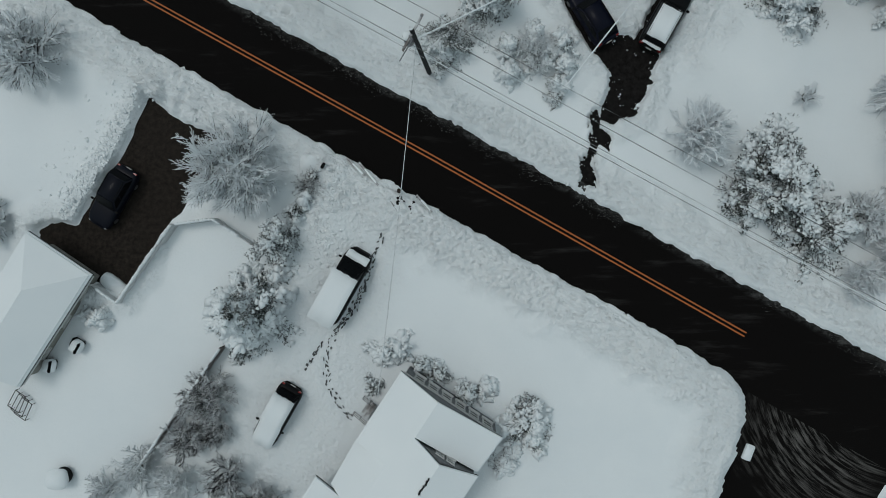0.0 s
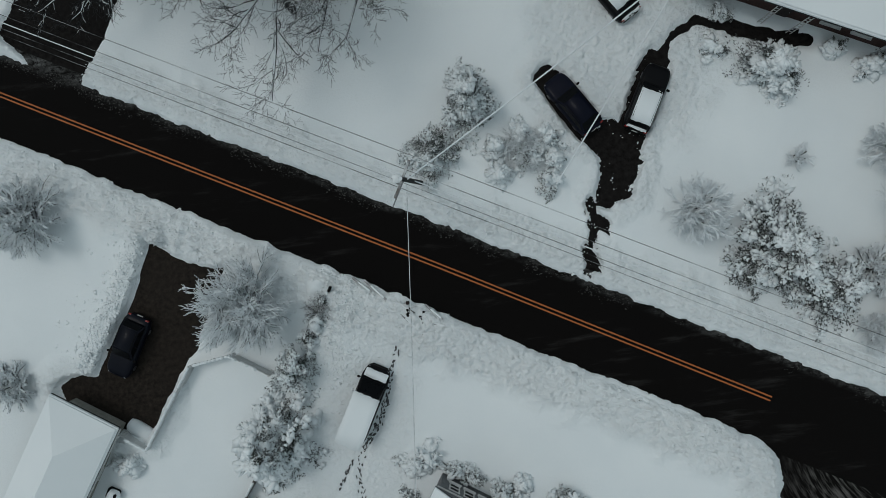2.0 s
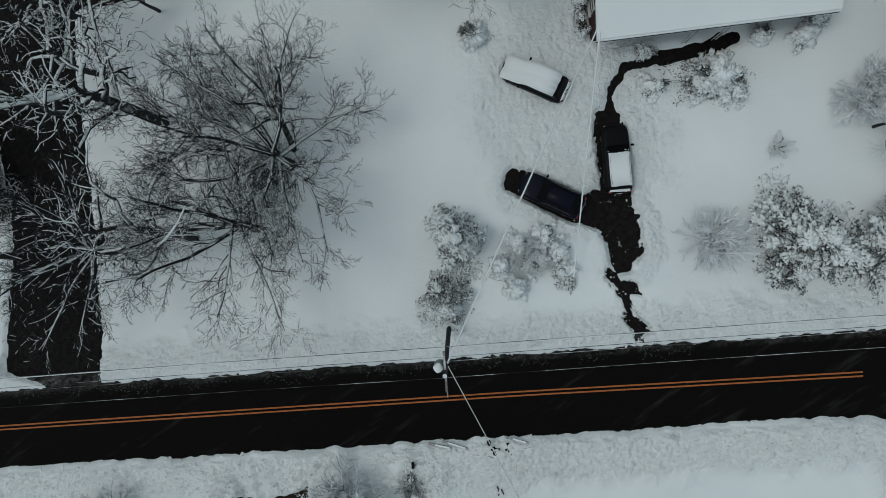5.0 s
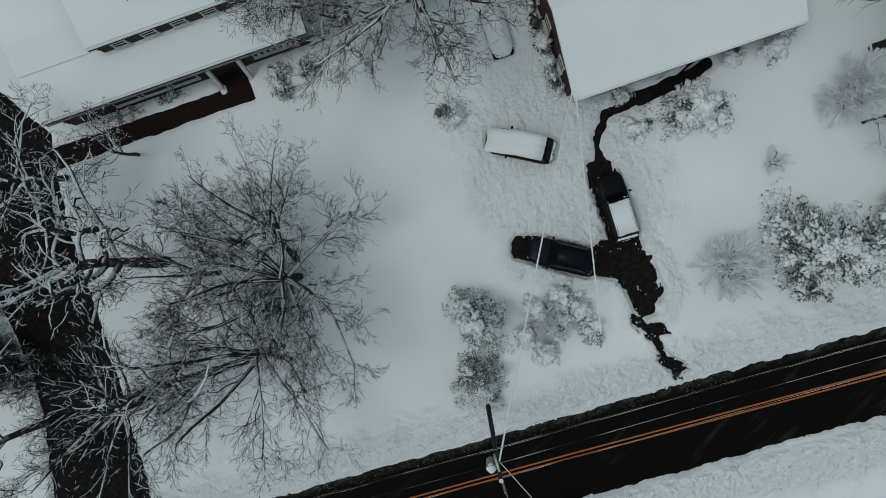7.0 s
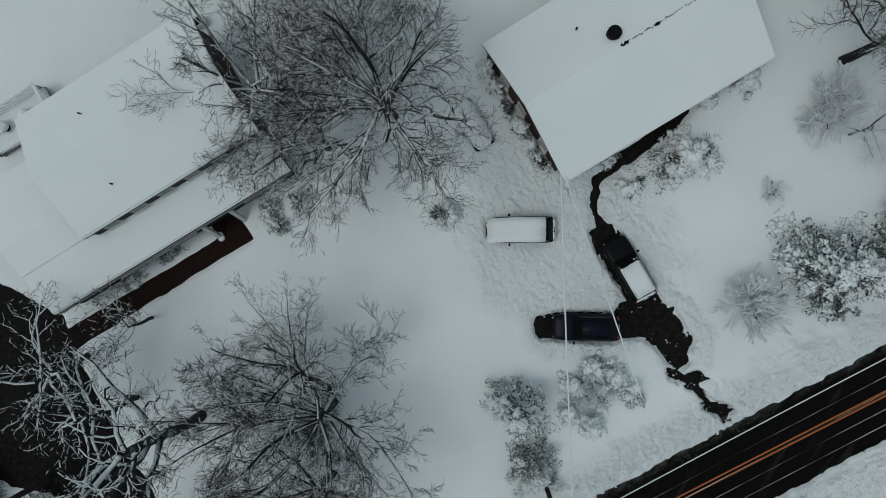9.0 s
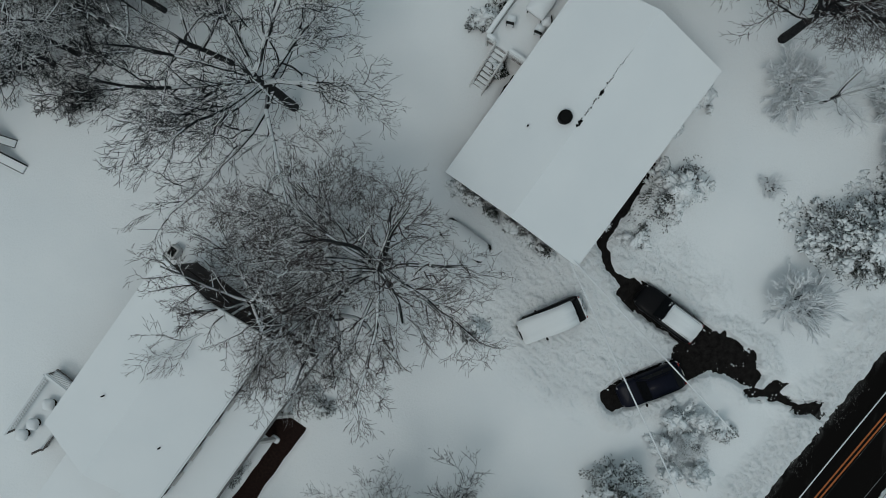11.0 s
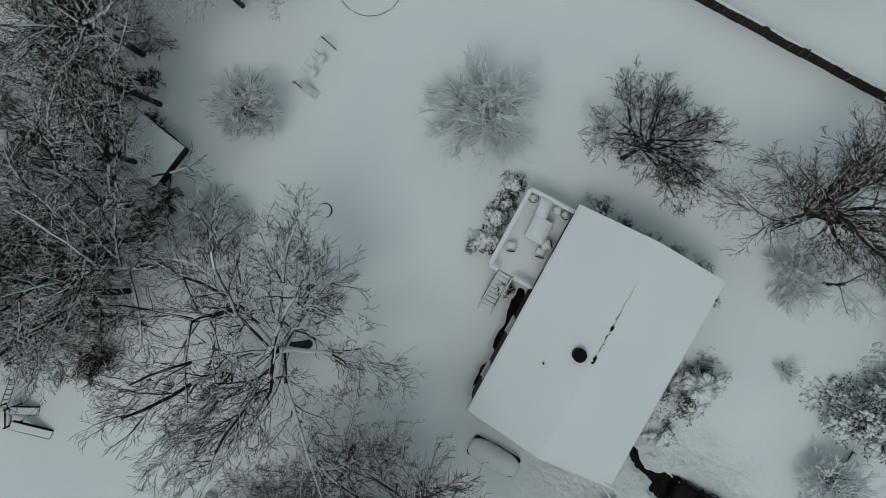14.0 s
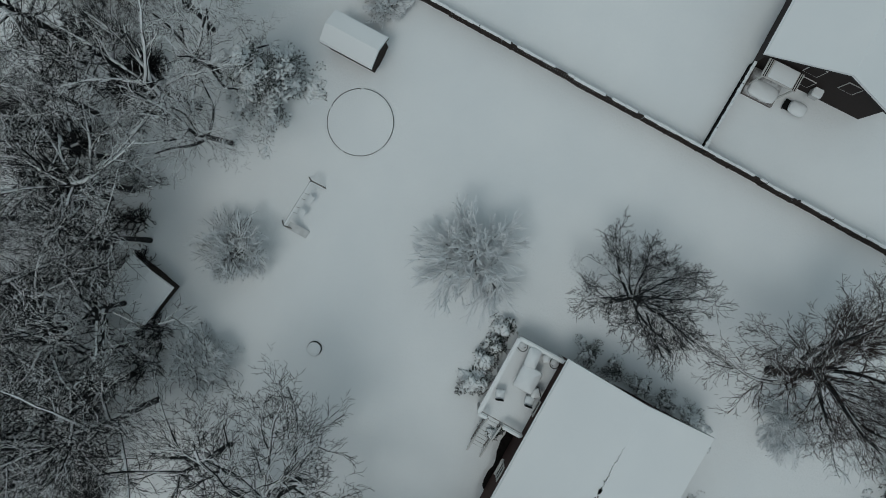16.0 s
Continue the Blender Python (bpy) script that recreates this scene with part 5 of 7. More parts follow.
def vehicle(name, label, category, x, y, turn, length, width, belt, roof, hood, cabin, paint, snow_parts, z=0.0, van=False, hood_z=None, group="parked cars"):
    """A car looking along +x. hood: the x where windscreen meets hood; cabin: (low back, high back, high front) in x."""
    car = thing(name, label, category, x, y, z, turn, group)
    hl, hw = length / 2, width / 2
    back_low, back_high, front_high = cabin
    hz = hood_z or belt
    body = bmesh.new()
    stations = [(-hl, 0.66, 0.45, belt * 0.80), (-hl + 0.05, 0.82, 0.38, belt * 0.88), (-hl + 0.2, 0.94, 0.30, belt * 0.96), (-hl + 0.5, 1.0, 0.22, belt), (hood - 0.2, 1.0, 0.2, belt), (hood + 0.15, 1.0, 0.2, hz), (hl - 0.8, 0.98, 0.22, hz * 0.95), (hl - 0.42, 0.93, 0.24, hz * 0.88), (hl - 0.16, 0.83, 0.28, hz * 0.77), (hl - 0.03, 0.68, 0.34, hz * 0.66), (hl, 0.5, 0.4, hz * 0.58)]
    rings = []
    for sx, w, z0, z1 in stations:
        ring = []
        for k in range(20):
            a = 2 * math.pi * (k + 0.5) / 20
            cy, cz = math.cos(a), math.sin(a)
            ring.append(body.verts.new((sx, hw * w * math.copysign(abs(cy) ** 0.35, cy), (z0 + z1) / 2 + (z1 - z0) / 2 * math.copysign(abs(cz) ** 0.45, cz))))
        rings.append(ring)
    for a, b in zip(rings, rings[1:]):
        for k in range(20):
            body.faces.new((a[k], a[(k + 1) % 20], b[(k + 1) % 20], b[k]))
    body.faces.new(rings[0][::-1])
    body.faces.new(rings[-1])
    b = part("body", body, paint, car, "", True)
    low, high = (back_low, hood, hw * 0.93, belt - 0.05), (back_high, front_high, hw * 0.76, roof)
    part("cabin", frustum(bmesh.new(), low, high, 0.11), paint, car, "", True)
    if not van:
        for sy in (-1, 1):
            part("roof_rail", boxed((back_high + front_high) / 2, sy * hw * 0.68, roof + 0.03, front_high - back_high - 0.3, 0.03, 0.04), M_BLACK, car)

    def face_at(x0, x1, y0, y1, along):
        """A pane on a sloping side, between shares x0..x1 across and y0..y1 up."""
        def corner(s, h):
            xb, xt = (low[1], high[1]) if along == "front" else (low[0], high[0])
            w, zz = low[2] + (high[2] - low[2]) * h, low[3] + (high[3] - low[3]) * h
            if along in ("front", "back"):
                return Vector((xb + (xt - xb) * h, w * (2 * s - 1), zz))
            side = 1 if along == "left" else -1
            f0, f1 = low[0] + (high[0] - low[0]) * h, low[1] + (high[1] - low[1]) * h
            return Vector((f0 + (f1 - f0) * s, side * w, zz))
        pts = [corner(x0, y0), corner(x1, y0), corner(x1, y1), corner(x0, y1)]
        nrm = (pts[1] - pts[0]).cross(pts[3] - pts[0]).normalized()
        mid = sum(pts, Vector()) / 4
        if nrm.dot(mid - Vector(((low[0] + low[1]) / 2, 0, belt))) < 0:
            nrm = -nrm
        return slab(bmesh.new(), [p + nrm * 0.014 for p in pts], 0.012, -nrm)

    part("windscreen", face_at(0.06, 0.94, 0.12, 0.92, "front"), M_GLASS, car, "dark windscreen")
    part("rear_window", face_at(0.08, 0.92, 0.3, 0.92, "back"), M_GLASS, car, "dark rear window")
    for side in ("left", "right"):
        for s0, s1 in ((0.06, 0.32), (0.35, 0.62), (0.65, 0.92)):
            part("side_window", face_at(s0, s1, 0.2, 0.9, side), M_GLASS, car)
    for sx in (-hl * 0.6, hl * 0.62):
        for sy in (-1, 1):
            wheel_at(car, sx, sy * (hw - 0.13))
    for sy in (-1, 1):
        part("headlight", boxed(hl - 0.2, sy * hw * 0.62, hz * 0.66, 0.22, 0.32, 0.14, 0.04), M_LAMP, car)
        part("tail_light", boxed(-hl + 0.08, sy * hw * 0.72, belt * 0.8, 0.12, 0.26, 0.2, 0.03), M_RED_LAMP, car)
        mir = part("mirror", boxed(hood - 0.15, sy * (hw + 0.1), belt + 0.08, 0.14, 0.24, 0.16, 0.04), M_BLACK if paint is not M_CAR_WHITE else M_CAR_WHITE, car)
    part("front_bumper", boxed(hl - 0.02, 0, 0.42, 0.14, width * 0.62, 0.2, 0.05), M_BLACK, car)
    part("rear_bumper", boxed(-hl + 0.02, 0, 0.45, 0.14, width * 0.72, 0.2, 0.05), M_BLACK, car)
    part("number_plate", boxed(-hl - 0.04, 0, 0.68, 0.03, 0.42, 0.15), M_TRIM, car)
    part("wiper", rod(bmesh.new(), (hood - 0.02, -0.5, belt + 0.06), (hood - 0.22, 0.05, belt + 0.24), 0.012, 6), M_BLACK, car)
    rng = np.random.default_rng(int(abs(x) * 100))
    for line, w, th in snow_parts:
        part("snow_cover", draped(line, w, th, rng), M_LOAD, car, "smooth blanket of snow", True)
    return car


vehicle("work_van", "dark panel van with a thick snow-covered roof", "van", -8.9, -3.4, 60.5, 5.6, 1.98, 1.2, 2.1, 1.95, (-2.78, -2.72, 1.05), M_CAR_BLACK, [([(-2.82, 2.06), (-1.5, 2.09), (0.0, 2.09), (1.0, 2.06)], 1.93, 0.16), ([(2.0, 1.12), (2.55, 0.98)], 1.66, 0.08)], 0.05, True, 1.12)
vehicle("station_wagon", "grey estate car deep in snow showing red tail lights", "car", -13.7, -12.75, 240.5, 4.85, 1.82, 1.0, 1.55, 0.85, (-2.2, -1.75, 0.15), M_CAR_BLACK, [([(-1.75, 1.52), (-0.8, 1.54), (0.15, 1.5), (0.85, 1.0), (1.6, 0.9), (2.36, 0.7)], 1.66, 0.28)], 0.05)
vehicle("blue_suv", "dark blue-black car on the bare brown driveway", "car", -25.68, 2.82, 239.0, 4.75, 1.88, 0.98, 1.52, 0.85, (-2.05, -1.55, 0.1), M_INK, [], 0.0)
vehicle("navy_sedan", "dark navy car with a cleared roof", "car", 8.3, 15.45, 121.5, 4.6, 1.84, 0.98, 1.48, 0.95, (-2.2, -1.5, 0.25), M_NAVY, [], 0.0)
vehicle("black_hatchback", "black car with snow still lying over its roof", "car", 13.35, 15.05, 61.0, 4.75, 1.84, 1.0, 1.52, 0.95, (-2.2, -1.9, 0.3), M_CAR_BLACK, [([(-1.95, 1.5), (-1.0, 1.51), (0.3, 1.5)], 1.42, 0.14), ([(-2.3, 0.9), (-2.1, 0.95)], 1.4, 0.1), ([(0.42, 1.36), (0.5, 1.3)], 1.4, 0.05)], 0.02)
vehicle("snowed_suv", "car buried under a full blanket of snow", "car", 11.75, 22.75, 122.0, 4.7, 1.84, 1.0, 1.58, 0.95, (-2.25, -1.75, 0.35), M_CAR_BLACK, [([(-1.6, 1.55), (-0.7, 1.56), (0.35, 1.53), (1.0, 1.05), (1.7, 0.92), (2.33, 0.7)], 1.72, 0.28), ([(-2.34, 0.75), (-2.2, 0.95)], 1.6, 0.1)], 0.05)

# broken boards and a stump of a post left where the plough pushed them, by the drive's mouth
for k, (ax, ay, bx, by, z) in enumerate(((-8.66, 5.57, -7.43, 4.35, 0.42), (-7.84, 5.3, -6.47, 3.67, 0.42), (-3.74, 2.99, -2.66, 1.77, 0.48), (-5.65, 2.72, -4.15, 0.69, 0.42), (-3.6, 1.7, -2.4, 1.25, 0.46))):
    ln = np.hypot(bx - ax, by - ay)
    plank = thing("plank", "weathered grey board half sunk in ploughed snow", "board", (ax + bx) / 2, (ay + by) / 2, z, np.degrees(np.arctan2(by - ay, bx - ax)), "loose boards")
    part("board", boxed(0, 0, 0, ln, 0.16, 0.09, 0.012), M_WOOD_GREY, plank)
    part("snow_cap", boxed(0.1 * ln, 0.02, 0.06, ln * 0.6, 0.13, 0.05, 0.02), M_LOAD, plank, "strip of snow on the board")
stump = thing("stump", "dark splintered post stump in the snow bank", "stump", -5.0, 3.25, 0.2)
part("wood", rod(bmesh.new(), (0, 0, 0), (0.08, 0.05, 0.75), 0.15, 10, 0.12), M_WOOD_DARK, stump)
for k, (x, y, r) in enumerate(((-4.4, 2.3, 0.34), (-4.9, 2.6, 0.26), (-3.9, 1.75, 0.3))):
    hollow = thing("dark_hole", "dark hollow of bare soil and dead stems in the bank", "soil", x, y, float(ground_z(np.array([x]), np.array([y]))[0]) - 0.04, 40 * k, "hollows")
    v, f = blobs(np.random.default_rng(400 + k).normal(size=(7, 3)) * np.array([r, r * 0.5, 0.02]), np.full(7, 0.10), 0.22, np.random.default_rng(410 + k))
    tagged(link_mesh("soil", array_mesh("soil", v, f), M_DIRT, hollow), kind="stuff")

# boot prints trodden through to the dark ground
def boot_prints(label, line, gap, seed, spread=0.16):
    rng = np.random.default_rng(seed)
    pts = [Vector((*p, 0)) for p in line]
    verts, faces = [], []
    for a, b in zip(pts, pts[1:]):
        d = (b - a).normalized()
        side = Vector((-d.y, d.x, 0))
        for k in range(int((b - a).length / gap)):
            c = a + d * (k + 0.5) * gap + side * (spread * (1 if k % 2 else -1) + 0.07 * rng.normal()) + d * 0.08 * rng.normal()
            if rng.random() < 0.12:
                continue
            ln, wd, base = rng.uniform(0.07, 0.17), rng.uniform(0.035, 0.07), len(verts)
            z = float(ground_z(np.array([c.x]), np.array([c.y]))[0]) + 0.05
            way = d + side * 0.35 * rng.normal()
            for q in range(10):
                t = 2 * math.pi * q / 10
                p = c + way * ln * math.cos(t) * rng.uniform(0.8, 1.15) + side * wd * math.sin(t) * rng.uniform(0.8, 1.2)
                verts.append((p.x, p.y, z))
            verts.append((c.x, c.y, z + 0.012))
            faces += [(base + q, base + (q + 1) % 10, base + 10) for q in range(10)]
    ob = link_mesh("boot_prints", array_mesh("boot_prints", np.array(verts), np.array(faces)), M_PRINT, None)
    return tagged(ob, label, "footprints", kind="stuff")


boot_prints("dark boot prints in a line beside the van", [(-6.1, 0.2), (-6.85, -1.2), (-7.1, -2.4), (-7.75, -4.1), (-8.75, -5.7), (-9.7, -6.9)], 0.12, 501, 0.08)
boot_prints("dark boot prints winding to the porch", [(-7.3, -3.4), (-8.3, -5.2), (-9.72, -7.1), (-10.34, -8.95), (-10.14, -10.58), (-9.31, -11.99), (-8.29, -13.2)], 0.14, 502, 0.12)
boot_prints("short run of dark boot prints behind the van", [(-10.6, -7.7), (-11.2, -8.6), (-11.85, -9.7)], 0.10, 503, 0.05)

# ---- plants ----


def grow(rng, height, spread, trunk_r, levels, counts, lengths, up=0.25, fork=0.35, stems=1, twig=0.0125, bend=0.17, drop=0.0, fan=1.0, outward=0.24, segs=(5, 7, 6, 4, 1)):
    """The limbs of a bare tree as arrays of pieces, level by level."""
    out = []
    if stems == 1:
        pos, dirs = np.zeros((1, 3)), np.array([[0.0, 0, 1.0]])
        length = np.array([height * fork])
    else:
        a = np.linspace(0, 2 * np.pi, stems, endpoint=False) + rng.uniform(0, 0.6, stems)
        tilt = rng.uniform(0.15, 0.9, stems) * spread
        pos = np.stack([0.1 * np.cos(a), 0.1 * np.sin(a), np.zeros(stems)], 1)
        dirs = np.stack([np.sin(tilt) * np.cos(a), np.sin(tilt) * np.sin(a), np.cos(tilt)], 1)
        length = rng.uniform(0.75, 1.1, stems) * height * fork
    rad = np.full(len(pos), trunk_r)
    for level in range(levels + 1):
        n, steps = len(pos), segs[min(level, 4)]
        p, d, r = pos.copy(), dirs.copy(), rad.copy()
        end_r = np.maximum(rad * (0.62 if level == 0 else 0.35), twig * 0.7)
        pts, dls, rs = [p.copy()], [d.copy()], [r.copy()]
        wob = bend * (0.25 if level == 0 and stems == 1 else (0.3, 0.55, 0.85, 1.2, 1.2)[level])
        curl = 0.55 * wob * rng.normal(size=(n, 3)) * (level > 0)
        for s in range(steps):
            d = d + curl + wob * rng.normal(size=(n, 3)) + np.array([0, 0, (up if level else 0) * 0.2 - drop * 0.12 * level])
            d /= np.linalg.norm(d, axis=1, keepdims=True)
            q = p + d * (length / steps)[:, None]
            q[:, 2] = np.maximum(q[:, 2], 0.15)
            r2 = rad + (end_r - rad) * (s + 1) / steps
            out.append((level, p.copy(), q.copy(), r.copy(), r2.copy()))
            p, r = q, r2
            pts.append(p.copy()), dls.append(d.copy()), rs.append(r.copy())
        if level == levels:
            break
        pts, dls, rs = np.stack(pts, 1), np.stack(dls, 1), np.stack(rs, 1)
        m = counts[level]
        low = 0.55 if (level == 0 and stems == 1) else 0.2
        t = (low + (1 - low) * (np.arange(m)[None] + rng.random((n, m))) / m) * steps
        k = np.minimum(t.astype(int), steps - 1)
        f = (t - k)[..., None]
        i = np.arange(n)[:, None]
        start = pts[i, k] * (1 - f) + pts[i, k + 1] * f
        base_d, base_r = dls[i, np.minimum(k + 1, steps)], rs[i, k]
        side = rng.normal(size=(n, m, 3))
        if level == 0 and stems == 1:
            az = np.arange(m) * 2.399 + rng.uniform(0, 6.28) + rng.normal(size=(n, m)) * 0.3
            side = np.stack([np.cos(az), np.sin(az), np.zeros_like(az)], -1)
        side -= (side * base_d).sum(-1, keepdims=True) * base_d
        side /= np.linalg.norm(side, axis=-1, keepdims=True) + 1e-9
        ang = np.radians(rng.uniform(32, 78, (n, m, 1)) * spread if level == 0 else rng.uniform(26, 66, (n, m, 1)) * fan)
        nd = base_d * np.cos(ang) + side * np.sin(ang)
        if level:
            flat = start * np.array([1.0, 1.0, 0])
            nd += outward * flat / (np.linalg.norm(flat, axis=-1, keepdims=True) + 0.3)
            nd /= np.linalg.norm(nd, axis=-1, keepdims=True)
        pos, dirs = start.reshape(-1, 3), nd.reshape(-1, 3)
        share = 1 - (0.15 if level == 0 else 0.45) * (t / steps)
        length = (height * lengths[level] * share * rng.uniform(0.7, 1.2, (n, m))).ravel()
        rad = np.maximum(base_r.reshape(n, m) * (0.48 if level else 0.66) * rng.uniform(0.8, 1.1, (n, m)), twig * (1.6, 1.3, 1.0, 0.85)[min(level, 3)]).ravel()
        if not (level == 0 and stems == 1):
            rad = np.minimum(rad, 0.13)
    return out


def wood_mesh(name, pieces, keep, sides):
    some = [q for q in pieces if q[0] in keep]
    p0, p1, r0, r1 = (np.concatenate([q[k] for q in some]) for k in (1, 2, 3, 4))
    v, f = tubes(p0, p1, r0, r1, sides)
    return array_mesh(name, v, f, True)


def limb_snow(pieces, rng, top, share, wide):
    """Ridges of snow lying along the upper side of the limbs."""
    some = [q for q in pieces if q[0] <= top]
    level = np.concatenate([np.full(len(q[1]), q[0]) for q in some])
    p0, p1, r0, r1 = (np.concatenate([q[k] for q in some]) for k in (1, 2, 3, 4))
    d = (p1 - p0) / (np.linalg.norm(p1 - p0, axis=1, keepdims=True) + 1e-9)
    ok = (np.abs(d[:, 2]) < 0.86) & (rng.random(len(d)) < share * np.array([1.0, 0.95, 0.8, 0.4])[level])
    p0, p1, r0, r1 = p0[ok], p1[ok], r0[ok], r1[ok]
    lift = np.array([[0, 0, 1.0]])
    jit = rng.uniform(0.75, 1.15, len(p0)) * wide
    v, f = tubes(p0 + lift * r0[:, None] * 0.55, p1 + lift * r1[:, None] * 0.55, r0 * jit + 0.006, r1 * jit + 0.006, 4)
    return array_mesh("limb_snow", v, f, True)


def bare_tree(name, label, x, y, height, seed, trunk_mat, twig_mat, trunk_r=0.24, spread=1.0, counts=(7, 6, 5, 4), lengths=(0.46, 0.27, 0.15, 0.06), lean=(0, 0), turn=0.0, group="bare trees", snow=0.55, wide=0.75, **kw):
    rng = np.random.default_rng(seed)
    pieces = grow(rng, height, spread, trunk_r, len(counts), counts, lengths, **kw)
    t = thing(name, label, "tree", x, y, 0.0, turn, group)
    t.rotation_euler = (radians(lean[0]), radians(lean[1]), radians(turn))
    link_mesh("trunk", wood_mesh("trunk", pieces, (0, 1), 7), trunk_mat, t)
    link_mesh("crown", wood_mesh("crown", pieces, tuple(range(2, len(counts) + 1)), 3), twig_mat, t)
    if snow:
        tagged(link_mesh("limb_snow", limb_snow(pieces, rng, 3, snow, wide), M_LOAD, t, "ridges of snow along the limbs"), kind="stuff")
    return t


def rimed_shrub(name, label, x, y, height, seed, stems=12, counts=(8, 6, 4), lengths=(0.44, 0.26, 0.13), spread=1.0, thick=0.033, category="shrub", group="frosted shrubs", dark=True, **kw):
    """A shrub whose every limb and twig is cased in white rime, like coral, with a few dark stems within."""
    rng = np.random.default_rng(seed)
    pieces = grow(rng, height, spread, 0.05, len(counts), counts, lengths, stems=stems, fork=0.6, twig=0.014, segs=(4, 5, 4, 3, 1), **kw)
    t = thing(name, label, category, x, y, 0.05, 0, group)
    link_mesh("stem", wood_mesh("stem", pieces, (0, 1), 5), M_BARK_DUST, t, "dark inner stems")
    # lowered dark copies of the twigs: bare wood, and shade between strands as colour
    down = np.array([0, 0, 0.14])
    if dark:
        inner = [(q[0], q[1] - down, q[2] - down, q[3] * 0 + 0.014, q[4] * 0 + 0.01) for q in pieces if q[0] in (1, 2)]
        tagged(link_mesh("dark_gap_twig", wood_mesh("dark_gap_twig", inner, (1, 2), 3), M_BARK_BARE, t, "dark bare twigs within, also standing for the shaded gaps"), kind="stuff")
    outer = []
    for level, p0, p1, r0, r1 in pieces:
        if level:
            k = rng.random(len(p0)) < 0.93
            m = rng.uniform(0.75, 1.25, k.sum()) * thick * (0, 1.35, 1.1, 0.85)[level]
            outer.append((level, p0[k] + np.array([0, 0, 0.035]), p1[k] + np.array([0, 0, 0.035]), m, m * 0.85))
    tagged(link_mesh("rime", wood_mesh("rime", outer, (1, 2, 3), 5), M_RIME, t, "white rime cased round the twigs"), kind="stuff")
    return t


def bare_shrub(name, label, x, y, height, seed, mat, stems=9, counts=(6, 5, 4), lengths=(0.5, 0.3, 0.17), spread=1.0, twig=0.032, r=0.05, category="shrub", group="frosted shrubs", **kw):
    rng = np.random.default_rng(seed)
    pieces = grow(rng, height, spread, r, len(counts), counts, lengths, stems=stems, fork=0.6, twig=twig, segs=(4, 4, 2, 1, 1), **kw)
    t = thing(name, label, category, x, y, 0.05, 0, group)
    link_mesh("stem", wood_mesh("stem", pieces, (0, 1), 5), mat, t)
    link_mesh("crown", wood_mesh("crown", pieces, tuple(range(2, len(counts) + 1)), 3), mat, t)
    return t


def spray_mesh(c, out, ln, wd, rng):
    """Flat needle sprays at c, pointing along out."""
    n = len(c)
    out = out / (np.linalg.norm(out, axis=1, keepdims=True) + 1e-9)
    side = np.cross(out, np.array([0, 0, 1.0])) + 0.25 * rng.normal(size=(n, 3))
    side /= np.linalg.norm(side, axis=1, keepdims=True) + 1e-9
    up = np.cross(side, out)
    ln, wd = ln[:, None], wd[:, None]
    v = np.stack([c - out * ln * 0.4, c + side * wd, c + out * ln, c - side * wd, c + up * wd * 0.35, c - up * wd * 0.3], 1)
    tri = np.array([[0, 4, 1], [1, 4, 2], [2, 4, 3], [3, 4, 0], [0, 1, 5], [1, 2, 5], [2, 3, 5], [3, 0, 5]])
    f = tri[None] + (np.arange(n) * 6)[:, None, None]
    return v.reshape(-1, 3), f.reshape(-1, 3)


def pads(centres, along, across, thick, az, slope, rng, lump=0.3):
    """Long lumps of snow lying along boughs."""
    bm = bmesh.new()
    bmesh.ops.create_icosphere(bm, subdivisions=1, radius=1.0)
    v = np.array([p.co[:] for p in bm.verts])
    f = np.array([[p.index for p in q.verts] for q in bm.faces])
    bm.free()
    n = len(centres)
    ph = rng.uniform(0, 6.28, (n, 3, 1))
    wob = 1 + lump * (np.sin(4 * v[None, :, 0] + ph[:, 0]) * np.sin(3 * v[None, :, 1] + ph[:, 1]) + 0.5 * np.sin(7 * v[None, :, 0] + ph[:, 2]))
    p = v[None] * wob[..., None] * np.stack([along, across, thick], 1)[:, None]
    p[..., 2] += p[..., 0] * slope[:, None]
    ca, sa = np.cos(az)[:, None], np.sin(az)[:, None]
    p = np.stack([p[..., 0] * ca - p[..., 1] * sa, p[..., 0] * sa + p[..., 1] * ca, p[..., 2]], -1) + centres[:, None]
    return p.reshape(-1, 3), (f[None] + (np.arange(n) * len(v))[:, None, None]).reshape(-1, 3)


